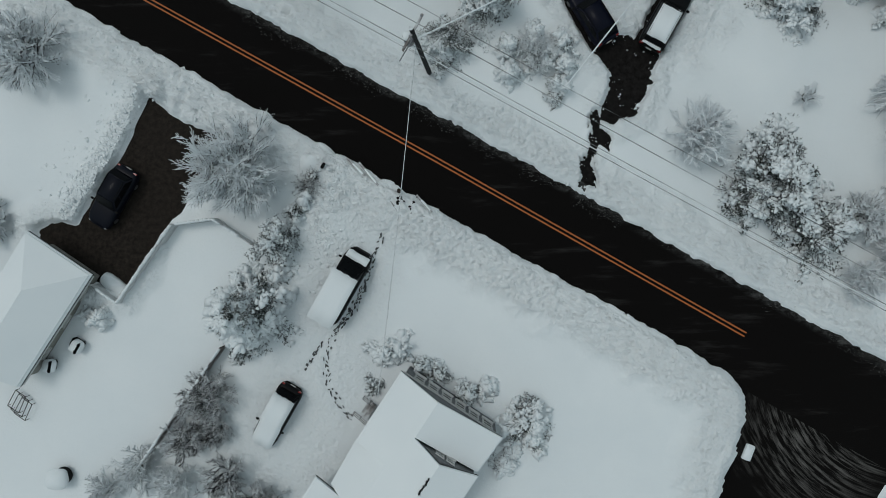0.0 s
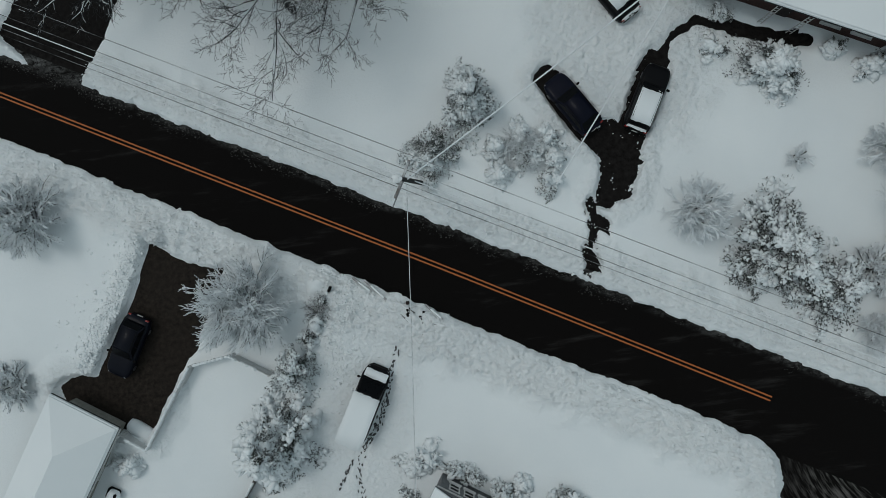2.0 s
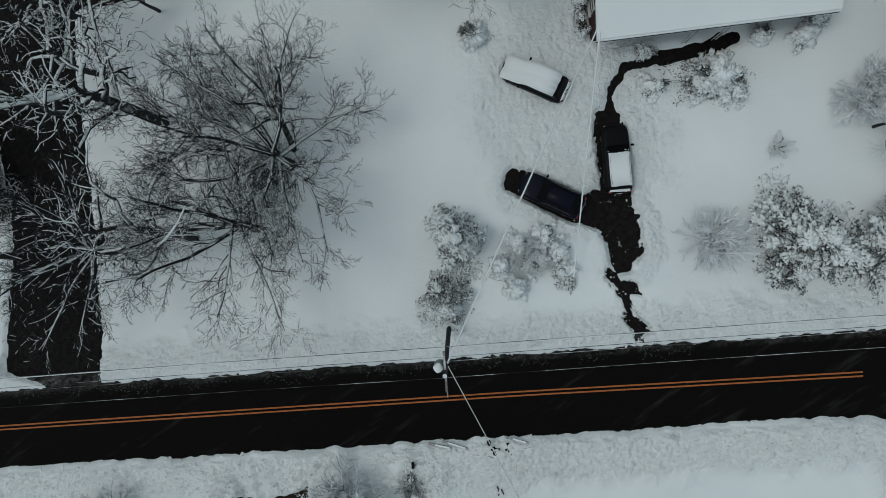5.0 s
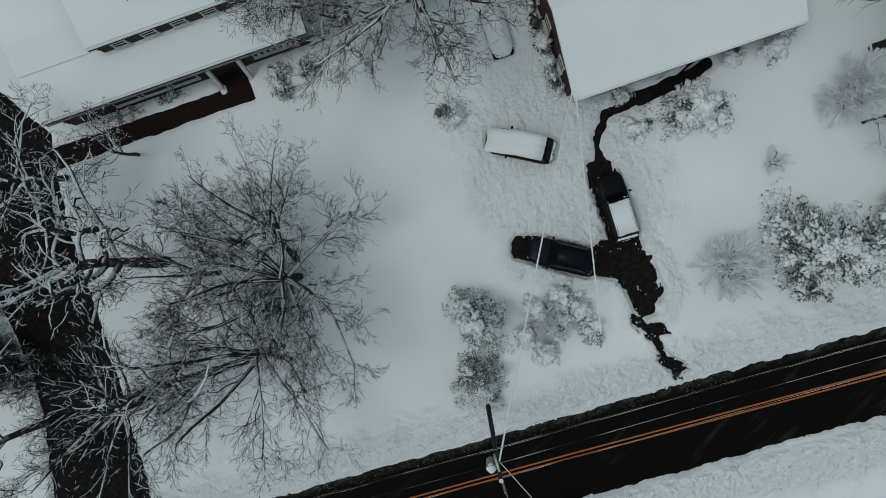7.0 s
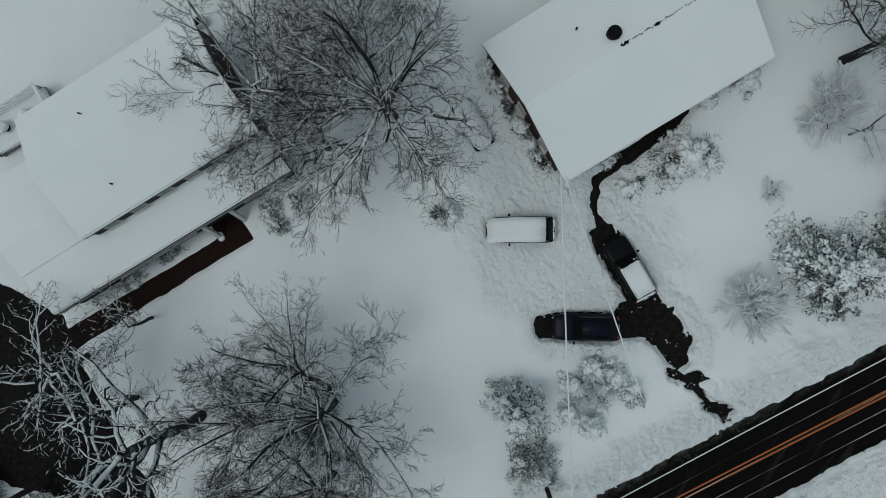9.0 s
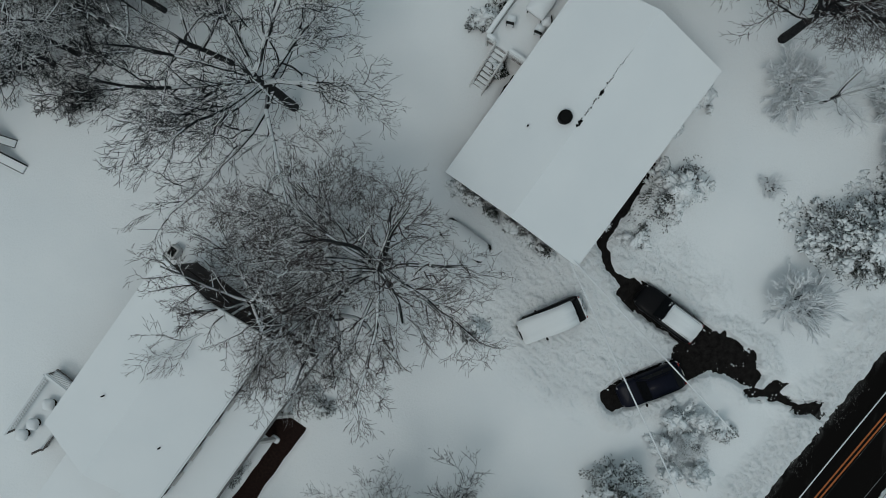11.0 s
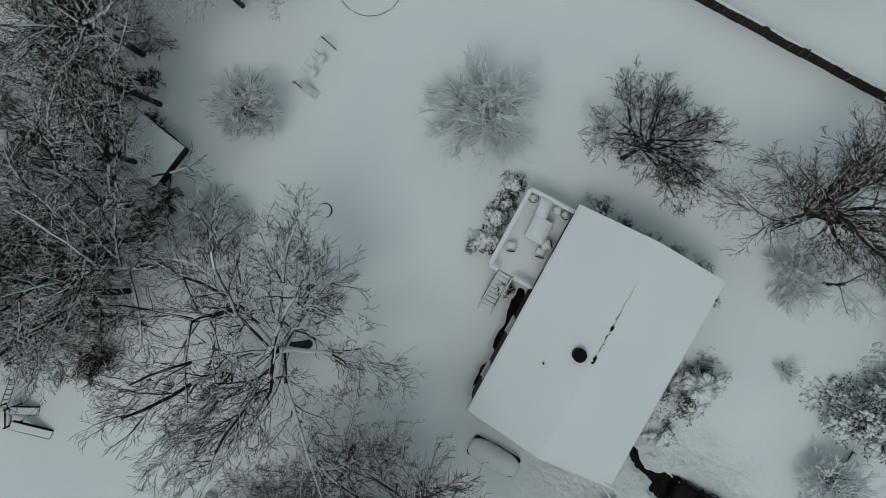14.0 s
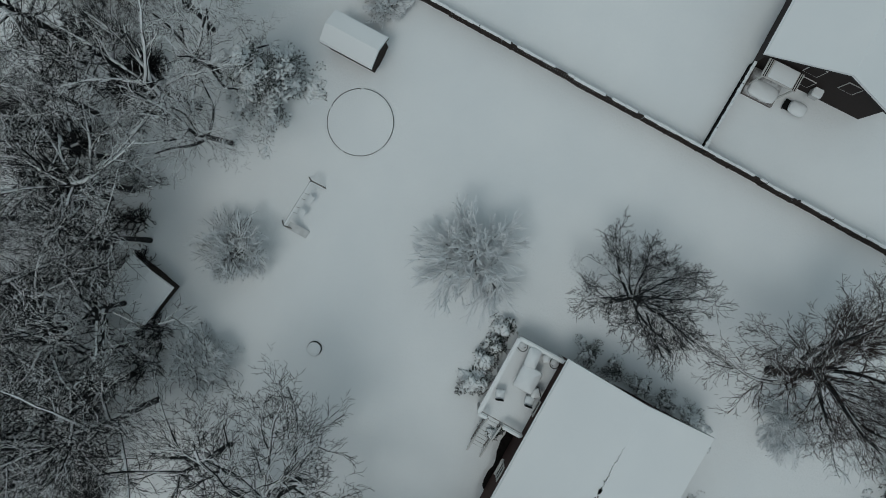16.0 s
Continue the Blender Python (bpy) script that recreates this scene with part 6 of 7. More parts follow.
def evergreen(name, label, x, y, rx, ry, height, seed, boughs=80, load=0.6, mat=None, power=1.5, spray=0.24, pad=0.16, droop=0.25, low=0.15, turn=0.0, category="tree", group="snowy evergreens", steps=12, patch=0.9):
    """An evergreen of boughs round a stem; load: the share of the boughs' length that carries snow, which gathers in patches."""
    rng = np.random.default_rng(seed)
    t = thing(name, label, category, x, y, 0.0, turn, group)
    part("trunk", rod(bmesh.new(), (0, 0, 0), (0, 0, height * 0.85), 0.04 + 0.02 * height, 8, 0.03), M_BARK_DUST, t)
    # most boughs gather on a few great limbs with dark gaps between; every fourth is a bare one within
    limbs = max(7, boughs // 8)
    on, within = np.arange(boughs) % limbs, rng.random(boughs) < 0.25
    u = 1 - (1 - (on + 0.5) / limbs) ** 0.8 + 0.05 * rng.normal(size=boughs)
    az = on * 2.399 + seed + rng.normal(size=boughs) * 0.26
    u = np.clip(np.where(within, rng.random(boughs) ** 0.8, u), 0, 0.985)
    az = np.where(within, rng.uniform(0, 6.283, boughs), az)
    lobes = 0.16 * np.sin(2 * az + seed) + 0.14 * np.sin(3 * az + 2.3 * seed + 2 * u) + 0.10 * np.sin(5 * az + 1.7 * seed)
    reach = (1 - u**power) ** (1 / 1.3) * rng.uniform(0.7, 1.12, boughs) * np.where(within, 0.8, rng.uniform(0.82, 1.2, limbs)[on]) * (1 + lobes) + 0.06
    tip = np.stack([rx * reach * np.cos(az), ry * reach * np.sin(az), (0.55 * u - droop) * np.hypot(rx, ry) * 0.7 * reach], 1)
    root = np.stack([0 * u, 0 * u, low + (height - low) * u], 1)
    k = (np.arange(steps) + 0.6) / steps
    pts = root[:, None] + tip[:, None] * k[None, :, None] + rng.normal(size=(boughs, steps, 3)) * 0.06
    pts[..., 2] -= 0.10 * np.linalg.norm(tip, axis=1)[:, None] * k[None] ** 2
    pts[..., 2] = np.maximum(pts[..., 2], 0.2)
    way = tip / (np.linalg.norm(tip, axis=1, keepdims=True) + 1e-9)
    side = np.stack([-np.sin(az), np.cos(az), 0 * az], 1)
    width = 0.06 + 0.10 * np.linalg.norm(tip, axis=1)
    cs, outs = [], []
    for lean in (-1.1, -0.7, -0.3, 0.1, 0.5, 0.9):
        cs.append(pts + side[:, None] * (lean * width)[:, None, None] * (1.1 - 0.6 * k)[None, :, None] + rng.normal(size=pts.shape) * 0.05)
        outs.append(np.broadcast_to((way + side * lean + np.array([0, 0, 0.12]))[:, None], pts.shape) + 0.35 * rng.normal(size=pts.shape))
    cs, outs = np.concatenate(cs).reshape(-1, 3), np.concatenate(outs).reshape(-1, 3)
    n = len(cs)
    v, f = spray_mesh(cs, outs, spray * 0.5 * rng.uniform(0.6, 1.4, n), spray * 0.14 * rng.uniform(0.6, 1.4, n), rng)
    tagged(link_mesh("foliage", array_mesh("foliage", v, f), mat or M_NEEDLE, t), kind="stuff")
    if load:
        here = 0.5 + 0.75 * value_noise(pts[..., 0] / patch + 31 + 7 * seed % 13, pts[..., 1] / patch + pts[..., 2] / patch * 0.7 + 57, seed)
        pick = rng.random((boughs, steps, 7)) < (load * 1.6 * np.clip(here, 0, 1.1) * (0.55 + 0.5 * k[None]) * np.where(within, 0.3, 1.1)[:, None])[..., None]
        b, i, side_no = np.nonzero(pick & (k[None, :, None] > 0.1))
        m = len(b)
        thick_here = np.clip(here[b, i], 0.15, 1.15)
        c = pts[b, i] + side[b] * ((side_no - 3) * 0.5 * rng.uniform(0.3, 1.0, m) * width[b] * (1.1 - 0.6 * k[i]))[:, None] + np.array([0, 0, 0.07]) + rng.normal(size=(m, 3)) * 0.05
        size = 0.78 * pad * (0.28 + 0.95 * rng.random(m) ** 2.2) * (0.45 + 0.8 * thick_here) * (1.15 - 0.35 * k[i])
        v, f = pads(c, size * rng.uniform(0.8, 1.7, m), size * rng.uniform(0.45, 1.0, m), size * rng.uniform(0.35, 0.75, m), az[b] + (side_no - 3) * 0.25 + 0.6 * rng.normal(size=m), way[b, 2] * 0.6, rng, 0.42)
        tagged(link_mesh("snow_load", array_mesh("snow_load", v, f, True), M_LOAD, t, "clumps of snow on the boughs"), kind="stuff")
    return t


def snow_mound(x, y, rx, ry, height, seed, label, turn=0.0):
    """A bush almost sunk in snow: crowded lumps with a few dark leaves between."""
    t = evergreen("snow_mound_bush", label, x, y, rx * 1.05, ry * 1.05, height * 1.1, seed, 44, 1.5, M_NEEDLE_DARK, power=2.6, spray=0.2, pad=0.3, turn=turn, category="shrub", steps=8, patch=0.7)
    rng = np.random.default_rng(seed)
    part("core", snow_heap(bmesh.new(), 0, 0, 0.0, rx * 1.7, ry * 1.7, height * 0.8, rng, 2.0, 0.9), M_LOAD, t, "snow packed into the bush", True)
    return t


# street side, south
rimed_shrub("frosted_tree", "small frosted tree with fine white twigs", -31.7, 12.9, 4.6, 21, 11, category="tree", fan=0.62, bend=0.12)
rimed_shrub("frosted_tree", "broad frosted ornamental tree white with rime", -16.25, 4.8, 5.4, 22, 13, (9, 7, 5), thick=0.026, category="tree", fan=0.8, bend=0.10)
bare_shrub("frosted_shrub", "snowy bare shrub beside the mailbox", -11.4, 3.7, 1.7, 23, M_BARK_WHITE, 9, (5, 4, 3), twig=0.02)
for k, (x, y, r) in enumerate(((-10.95, 4.3, 0.7), (-11.6, 2.9, 0.85), (-12.4, 1.6, 0.9))):
    evergreen("low_hedge_bush", "low hedge bush with lumps of snow by the drive", x, y, r, r, 1.1, 230 + k, 34, 0.7, M_NEEDLE_DARK, category="shrub", power=2.3, spray=0.2, pad=0.26, steps=8, patch=0.6)
heap_m = thing("snow_heap", "smooth lump of snow beside the mailbox", "snow", -11.4, 5.3, 0.1)
part("lump", snow_heap(bmesh.new(), 0, 0, 0, 1.5, 1.3, 0.75, rng, 2.4), M_LOAD, heap_m, "", True)
evergreen("juniper", "bluish juniper powdered with snow", -13.5, -0.3, 1.95, 1.9, 3.2, 31, 110, 1.25, spray=0.24, pad=0.14, patch=0.6)
evergreen("cedar", "big dark cedar loaded with thick snow clumps", -15.4, -5.2, 2.9, 3.2, 5.4, 32, 170, 0.85, M_NEEDLE_DARK, power=1.4, spray=0.30, pad=0.42, patch=1.0)
evergreen("juniper", "low juniper bush under snow", -16.3, -8.2, 1.2, 1.2, 1.8, 33, 22, 0.55, spray=0.24, pad=0.15)
bare_shrub("frosted_shrub", "thick shrub with snow-laden twigs by the fence", -18.7, -11.6, 3.2, 34, M_BARK_WHITE, 13, (6, 5, 4), (0.4, 0.24, 0.13), 1.1, 0.026, 0.06)
for k, (x, y, h) in enumerate(((-20.2, -14.6, 3.0), (-23.8, -16.8, 3.0), (-17.4, -17.2, 3.0), (-20.8, -17.8, 3.0), (-14.8, -19.0, 2.8), (-26.3, -18.4, 2.6), (-18.4, -14.0, 2.4))):
    bare_shrub("frosted_shrub", "thick shrub with snow-laden twigs by the fence", x, y, h, 35 + k, M_FROST if k % 2 else M_BARK_WHITE, 11, (5, 5, 3), (0.4, 0.24, 0.13), 1.1, 0.03, 0.05, fan=0.8)
rimed_shrub("frosted_shrub", "small frosted shrub at the yard edge", -34.9, 1.1, 2.6, 45, 10, (7, 5, 4), (0.44, 0.26, 0.13), fan=0.62, bend=0.10)
snow_mound(-26.9, -5.9, 1.0, 0.9, 0.9, 46, "rounded bush wholly buried in snow beside the cream house")
# planting round the grey house
snow_mound(-5.6, -8.1, 1.3, 1.2, 1.2, 51, "rounded bush wholly buried in snow")
evergreen("dark_bush", "dark leafy bush breaking through snow", -3.2, -9.0, 1.1, 0.7, 1.0, 52, 40, 0.35, M_NEEDLE_DARK, category="shrub", power=2.5, spray=0.16, pad=0.19)
evergreen("dark_bush", "dark leafy bush breaking through snow", -2.0, -9.7, 0.9, 0.7, 0.9, 53, 40, 0.35, M_NEEDLE_DARK, category="shrub", power=2.5, spray=0.16, pad=0.19)
evergreen("clipped_bush", "small clipped round bush layered with snow", -0.1, -10.9, 0.9, 0.9, 1.3, 54, 50, 1.2, category="shrub", power=2.2, spray=0.24, pad=0.19)
snow_mound(1.2, -10.6, 0.7, 0.6, 0.6, 55, "rounded bush wholly buried in snow")
evergreen("spreading_yew", "spreading yew with heavy snow fans on its boughs", 4.0, -13.0, 2.0, 2.0, 1.7, 56, 80, 1.2, category="shrub", power=2.4, spray=0.28, pad=0.42)
snow_mound(2.6, -15.9, 0.9, 1.1, 0.7, 57, "low bush buried beside the house")
evergreen("dark_bush", "dark bush beside the porch steps", -6.8, -10.7, 0.8, 0.9, 0.9, 58, 22, 0.22, M_NEEDLE_DARK, category="shrub", power=2.5, spray=0.16, pad=0.17)
# north of the road
evergreen("spruce", "upright spruce with drooping snowy boughs", 1.15, 16.6, 2.4, 2.4, 5.0, 61, 140, 1.25, power=1.2, spray=0.24, pad=0.17, patch=0.6)
evergreen("snowy_yew", "snowy yew wrapped round the foot of the pole", -1.8, 13.4, 2.5, 2.0, 2.3, 62, 100, 1.3, category="shrub", power=2.2, spray=0.24, pad=0.19)
bare_shrub("snowy_hydrangea", "open shrub holding lumps of snow", 4.5, 12.8, 2.5, 63, M_FROST, 14, (5, 4, 3), (0.45, 0.28, 0.15), 1.3, 0.018)
for k, (x, y, r) in enumerate(((4.6, 12.3, 1.2), (6.0, 10.6, 0.9), (2.6, 13.2, 0.9), (6.3, 13.3, 1.1), (2.7, 11.4, 0.9), (6.6, 11.9, 0.8), (4.4, 14.0, 0.9))):
    evergreen("snow_lumps", "lumps of snow held by low stems", x, y, r, r, 1.3, 640 + k, 30, 1.2, category="shrub", power=2.5, low=0.3, spray=0.16, pad=0.27, steps=9, patch=0.6)
evergreen("clipped_bush", "small round bush ringed with snow", 5.9, 9.75, 0.75, 0.7, 0.7, 65, 22, 0.6, category="shrub", power=2.5, spray=0.24, pad=0.13)
rimed_shrub("frosted_shrub", "fan-shaped shrub thick with rime", 15.4, 6.9, 3.7, 66, 10, (8, 6, 3), fan=0.62, bend=0.10, dark=False)
evergreen("pine", "broad pine heavy with snow", 20.2, 3.5, 3.9, 3.6, 4.8, 67, 150, 1.0, M_NEEDLE_DARK, power=1.6, spray=0.34, pad=0.24)
evergreen("pine", "broad pine heavy with snow", 23.6, 0.7, 2.9, 2.5, 3.4, 68, 100, 1.0, M_NEEDLE_DARK, power=1.6, spray=0.34, pad=0.21)
evergreen("pine", "low pine bough mass on the bank", 18.9, 1.9, 1.6, 1.4, 2.2, 69, 36, 0.75, spray=0.34, pad=0.19)
for k, (x, y, h) in enumerate(((26.6, 1.4, 2.8), (28.8, -1.0, 2.8), (29.5, 2.8, 2.4), (26.5, -2.8, 2.4))):
    rimed_shrub("frosted_shrub", "grey frosted shrub by the roadside", x, y, h, 70 + k, fan=0.62, bend=0.10, dark=k % 2 == 0)
rimed_shrub("small_bush", "small frosted bush standing alone in the snow", 22.8, 9.6, 1.4, 76, 7, (5, 4), (0.5, 0.3), thick=0.026, fan=0.62, bend=0.10, dark=False)
rimed_shrub("frosted_tree", "frosted weeping shrub white with rime", 29.6, 9.4, 3.6, 77, 10, fan=0.62, bend=0.10, dark=False)
evergreen("rhododendron", "snowy rhododendron with dark leaves by the house", 21.6, 15.8, 2.5, 1.8, 2.2, 78, 120, 1.05, M_NEEDLE_DARK, category="shrub", power=2.2, turn=-28, spray=0.26, pad=0.24)
snow_mound(18.3, 17.7, 1.3, 0.8, 0.7, 79, "low bush almost buried by snow", -28)
evergreen("dark_bush", "low dark bush under house eaves", 19.0, 20.2, 1.2, 0.5, 0.6, 80, 22, 0.22, M_NEEDLE_DARK, category="shrub", power=2.5, turn=-28, spray=0.15, pad=0.15)
snow_mound(26.2, 16.6, 0.75, 0.6, 0.7, 81, "lumpy snow-covered bush at the house front")
snow_mound(28.3, 15.0, 1.0, 0.7, 0.8, 82, "lumpy snow-covered bush at the house front")
evergreen("snowy_shrub", "small snow-laden shrub on the open lawn", 9.95, 27.8, 1.0, 1.05, 1.2, 83, 48, 1.5, category="shrub", power=2.2, spray=0.24, pad=0.24)
for k in range(5):
    evergreen("dark_bush", "dark bush along the gable wall", 33.6 - k * 1.05, 22.4 - k * 1.75, 1.15, 0.95, 1.0, 84 + k, 26, 0.35, M_NEEDLE_DARK, category="shrub", power=2.5, spray=0.17, pad=0.16)
for k, (x, y, r) in enumerate(((35.4, 28.3, 0.9), (34.1, 28.8, 0.8), (33.0, 29.5, 0.9), (31.5, 30.2, 1.25), (28.2, 28.9, 0.6))):
    evergreen("yew_bush", "dark yew with snow fans beside the deck", x, y, r, r, 1.3, 90 + k, 30, 0.75, category="shrub", power=2.4, spray=0.42, pad=0.2)
for k, (x, y) in enumerate(((3.6, 38.6), (5.4, 37.2), (3.2, 37.6), (-3.0, 43.4), (-6.0, 44.9))):
    evergreen("dark_bush", "leafy foundation bush dusted with snow", x, y, 1.0 if k < 3 else 1.6, 0.9 if k < 3 else 0.5, 1.1 if k < 3 else 0.5, 95 + k, 22, 0.22, category="shrub", power=2.4, turn=-28, spray=0.20, pad=0.15)

for k, v in enumerate((-3.4, -1.9, -0.6, 1.1, 2.7, 4.0)):
    x, y = plan(HOUSE_A, [(-7.75, v)])[0]
    evergreen("wall_plant", "snow-clad plant against the brick wall", x, y, 0.5, 0.75, 1.5 + 0.3 * (k % 3), 260 + k, 26, 0.9, M_NEEDLE_DARK, category="shrub", power=2.2, turn=-28, spray=0.2, pad=0.2, steps=8, patch=0.7)

# the big bare trees
DARK_TREE = "tall bare tree with dark limbs dusted by snow"
evergreen("rhododendron_clump", "big dark evergreen clump under the bare trees", -8.2, 27.9, 3.6, 3.2, 2.4, 101, 104, 0.22, M_NEEDLE_DARK, category="shrub", power=2.2, spray=0.24, pad=0.16)
BIG, BIG_LEN = (12, 9, 8, 5), (0.58, 0.30, 0.13, 0.045)
WHITE_TREE = "tall bare tree with thick white-topped limbs"
bare_tree("bare_tree", WHITE_TREE, -11.8, 35.4, 14.5, 111, M_BARK_WHITE, M_BARK_BARE, 0.42, 1.2, (8, 6, 6, 3), (0.56, 0.28, 0.11, 0.042), fork=0.55, bend=0.4, snow=0.95, wide=0.95)
bare_tree("bare_tree", WHITE_TREE, -13.2, 40.2, 12.0, 133, M_BARK_WHITE, M_BARK_BARE, 0.26, 1.1, (8, 6, 6, 3), BIG_LEN, fork=0.5, bend=0.4, snow=0.9, wide=0.95)
bare_tree("bare_tree", DARK_TREE, -5.7, 27.6, 13.5, 112, M_BARK_DUST, M_BARK_BARE, 0.32, 1.12, BIG, (0.60, 0.30, 0.13, 0.045), fork=0.36, lean=(-3, 0), snow=0.7)
bare_tree("bare_tree", DARK_TREE, -5.1, 28.3, 12.5, 136, M_BARK_DUST, M_BARK_DUST, 0.24, 0.85, (10, 8, 7, 4), (0.52, 0.27, 0.11, 0.042), fork=0.4, lean=(-22, 16), snow=0.7)
bare_tree("bare_tree", DARK_TREE, -10.2, 25.0, 13.5, 113, M_BARK_DUST, M_BARK_DUST, 0.30, 1.1, BIG, (0.58, 0.30, 0.13, 0.045), fork=0.38, lean=(-3, 0), snow=0.5)
bare_tree("bare_tree", DARK_TREE, -9.6, 32.0, 10.0, 129, M_BARK_DUST, M_BARK_BARE, 0.2, 1.0, (10, 8, 7, 4), BIG_LEN, fork=0.4)
bare_tree("bare_tree", WHITE_TREE, -14.7, 27.1, 14.0, 114, M_BARK_WHITE, M_BARK_BARE, 0.32, 1.05, (8, 6, 6, 3), BIG_LEN, fork=0.5, bend=0.36, snow=0.9, wide=0.9)
bare_tree("bare_tree", WHITE_TREE, -27.0, 33.8, 13.0, 115, M_BARK_WHITE, M_BARK_BARE, 0.28, 1.05, (8, 6, 6, 3), BIG_LEN, fork=0.5, bend=0.4, snow=0.95, wide=0.95)
bare_tree("bare_tree", WHITE_TREE, -22.5, 43.0, 12.0, 130, M_BARK_WHITE, M_BARK_BARE, 0.26, 1.05, (8, 6, 6, 3), BIG_LEN, fork=0.5, bend=0.4, snow=0.95, wide=0.95)
bare_tree("bare_tree", WHITE_TREE, -12.6, 45.0, 11.0, 138, M_BARK_WHITE, M_BARK_BARE, 0.24, 1.1, (8, 6, 6, 3), BIG_LEN, fork=0.5, bend=0.36, snow=0.9, wide=0.9)
bare_tree("bare_tree", WHITE_TREE, -7.6, 42.2, 7.0, 139, M_BARK_WHITE, M_BARK_BARE, 0.14, 1.0, (7, 6, 5, 3), BIG_LEN, fork=0.45, bend=0.3, snow=0.8, wide=0.9)
bare_tree("bare_tree", DARK_TREE, -19.6, 29.4, 12.5, 137, M_BARK_DUST, M_BARK_BARE, 0.3, 1.1, BIG, BIG_LEN, fork=0.4, snow=0.6)
bare_tree("bare_tree", "brown-twigged bare tree leaning between the houses", 14.0, 34.5, 14.5, 116, M_BARK_DUST, M_TWIG_BROWN, 0.34, 1.25, (15, 10, 8, 4), (0.60, 0.30, 0.13, 0.045), fork=0.42, snow=0.6)
bare_tree("bare_tree", "brown-twigged bare tree leaning between the houses", 10.6, 41.6, 12.0, 134, M_BARK_WHITE, M_TWIG_BROWN, 0.26, 1.1, (11, 9, 8, 4), (0.58, 0.30, 0.13, 0.045), fork=0.42, lean=(-12, 0), snow=0.7)
bare_tree("bare_tree", "brown-twigged bare tree leaning between the houses", 9.6, 37.4, 12.5, 117, M_BARK_WHITE, M_TWIG_BROWN, 0.28, 1.1, (11, 9, 8, 4), (0.58, 0.30, 0.13, 0.045), fork=0.42, bend=0.28, snow=0.85, wide=0.9)
bare_tree("bare_tree", "pale frosted tree with silvery twigs", 16.6, 39.4, 12.0, 118, M_BARK_WHITE, M_TWIG_BROWN, 0.22, 1.05, (11, 9, 8, 4), (0.58, 0.30, 0.13, 0.045), fork=0.38, bend=0.28, snow=0.8)
bare_tree("bare_tree", "wide bare tree silvered with frost", 23.9, 42.7, 15.0, 119, M_BARK_DUST, M_BARK_BARE, 0.34, 1.2, (15, 11, 9, 4), (0.66, 0.32, 0.13, 0.045), fork=0.42, lean=(-8, 7), snow=0.9, wide=0.95)
bare_tree("bare_tree", "wide bare tree silvered with frost", 26.4, 47.6, 13.0, 131, M_BARK_DUST, M_BARK_BARE, 0.22, 1.15, (9, 7, 7, 4), BIG_LEN, fork=0.42, lean=(-6, 0), snow=0.9)
bare_tree("bare_tree", DARK_TREE, 32.7, 10.3, 13.0, 120, M_BARK_DUST, M_TWIG_BROWN, 0.34, 1.1, (16, 11, 9, 4), (0.54, 0.29, 0.13, 0.045), fork=0.40, lean=(16, 14), bend=0.2)
bare_tree("bare_tree", DARK_TREE, 37.2, 20.9, 9.5, 221, M_BARK_BARE, M_BARK_BARE, 0.16, 1.05, (17, 10, 7, 4), (0.50, 0.29, 0.13, 0.05), fork=0.42, lean=(23, 12), bend=0.2, snow=0.3)
bare_tree("bare_tree", "slender birch-like tree with frosted twigs", 28.8, 7.2, 7.0, 132, M_BARK_WHITE, M_FROST, 0.12, 1.05, (9, 7, 5), (0.42, 0.25, 0.13), fork=0.35, twig=0.02)
rimed_shrub("frosted_tree", "white-frosted tree standing alone in the garden", 40.2, 30.2, 5.6, 123, 12, (8, 6, 5), thick=0.03, category="tree", fan=0.62, bend=0.10)
rimed_shrub("frosted_shrub", "round frosted shrub near the wood", 40.35, 46.9, 4.2, 124, 12, (8, 6, 4), thick=0.022, fan=0.8, bend=0.10)
rimed_shrub("frosted_shrub", "dense round shrub with curling frosted stems", 32.4, 49.5, 4.0, 125, 16, thick=0.021, drop=1.0, bend=0.2)
rimed_shrub("frosted_shrub", "frosted shrub by the far fence", 57.5, 36.8, 2.2, 126, fan=0.62, bend=0.10)
bare_tree("young_tree", "slender frosted sapling beside the dark tree", 38.9, 22.8, 6.5, 127, M_FROST, M_FROST, 0.06, 1.0, (8, 6, 5), (0.36, 0.2, 0.1), fork=0.4, twig=0.014)
evergreen("hemlock", "hemlock with long snowy drooping boughs", 52.0, 44.6, 3.3, 3.3, 7.0, 128, 120, 1.1, power=1.1, spray=0.34, pad=0.26, steps=12)

# the wood behind the gardens: a few grown trees, then copies of them
wood_rng = np.random.default_rng(77)
WOOD_LABEL = "dark bare woodland tree with frosted twigs"
models = []
for k, (x, y, h, tm, cm) in enumerate(((35.1, 57.0, 14.5, M_BARK_BARE, M_BARK_BARE), (31.3, 54.9, 13.5, M_BARK_BARE, M_BARK_BARE), (44.6, 54.9, 14.0, M_BARK_DUST, M_BARK_DUST), (24.7, 60.8, 14.0, M_BARK_BARE, M_BARK_WHITE), (50.5, 50.0, 14.0, M_BARK_WHITE, M_BARK_DUST))):
    models.append(bare_tree("woodland_tree", WOOD_LABEL, x, y, h, 140 + k, tm, cm, 0.24, 1.0, (9, 7, 6, 3), (0.46, 0.26, 0.12, 0.045), fork=0.5, twig=0.014, segs=(4, 6, 5, 3, 1), group="woodland", snow=0.75, wide=1.0))
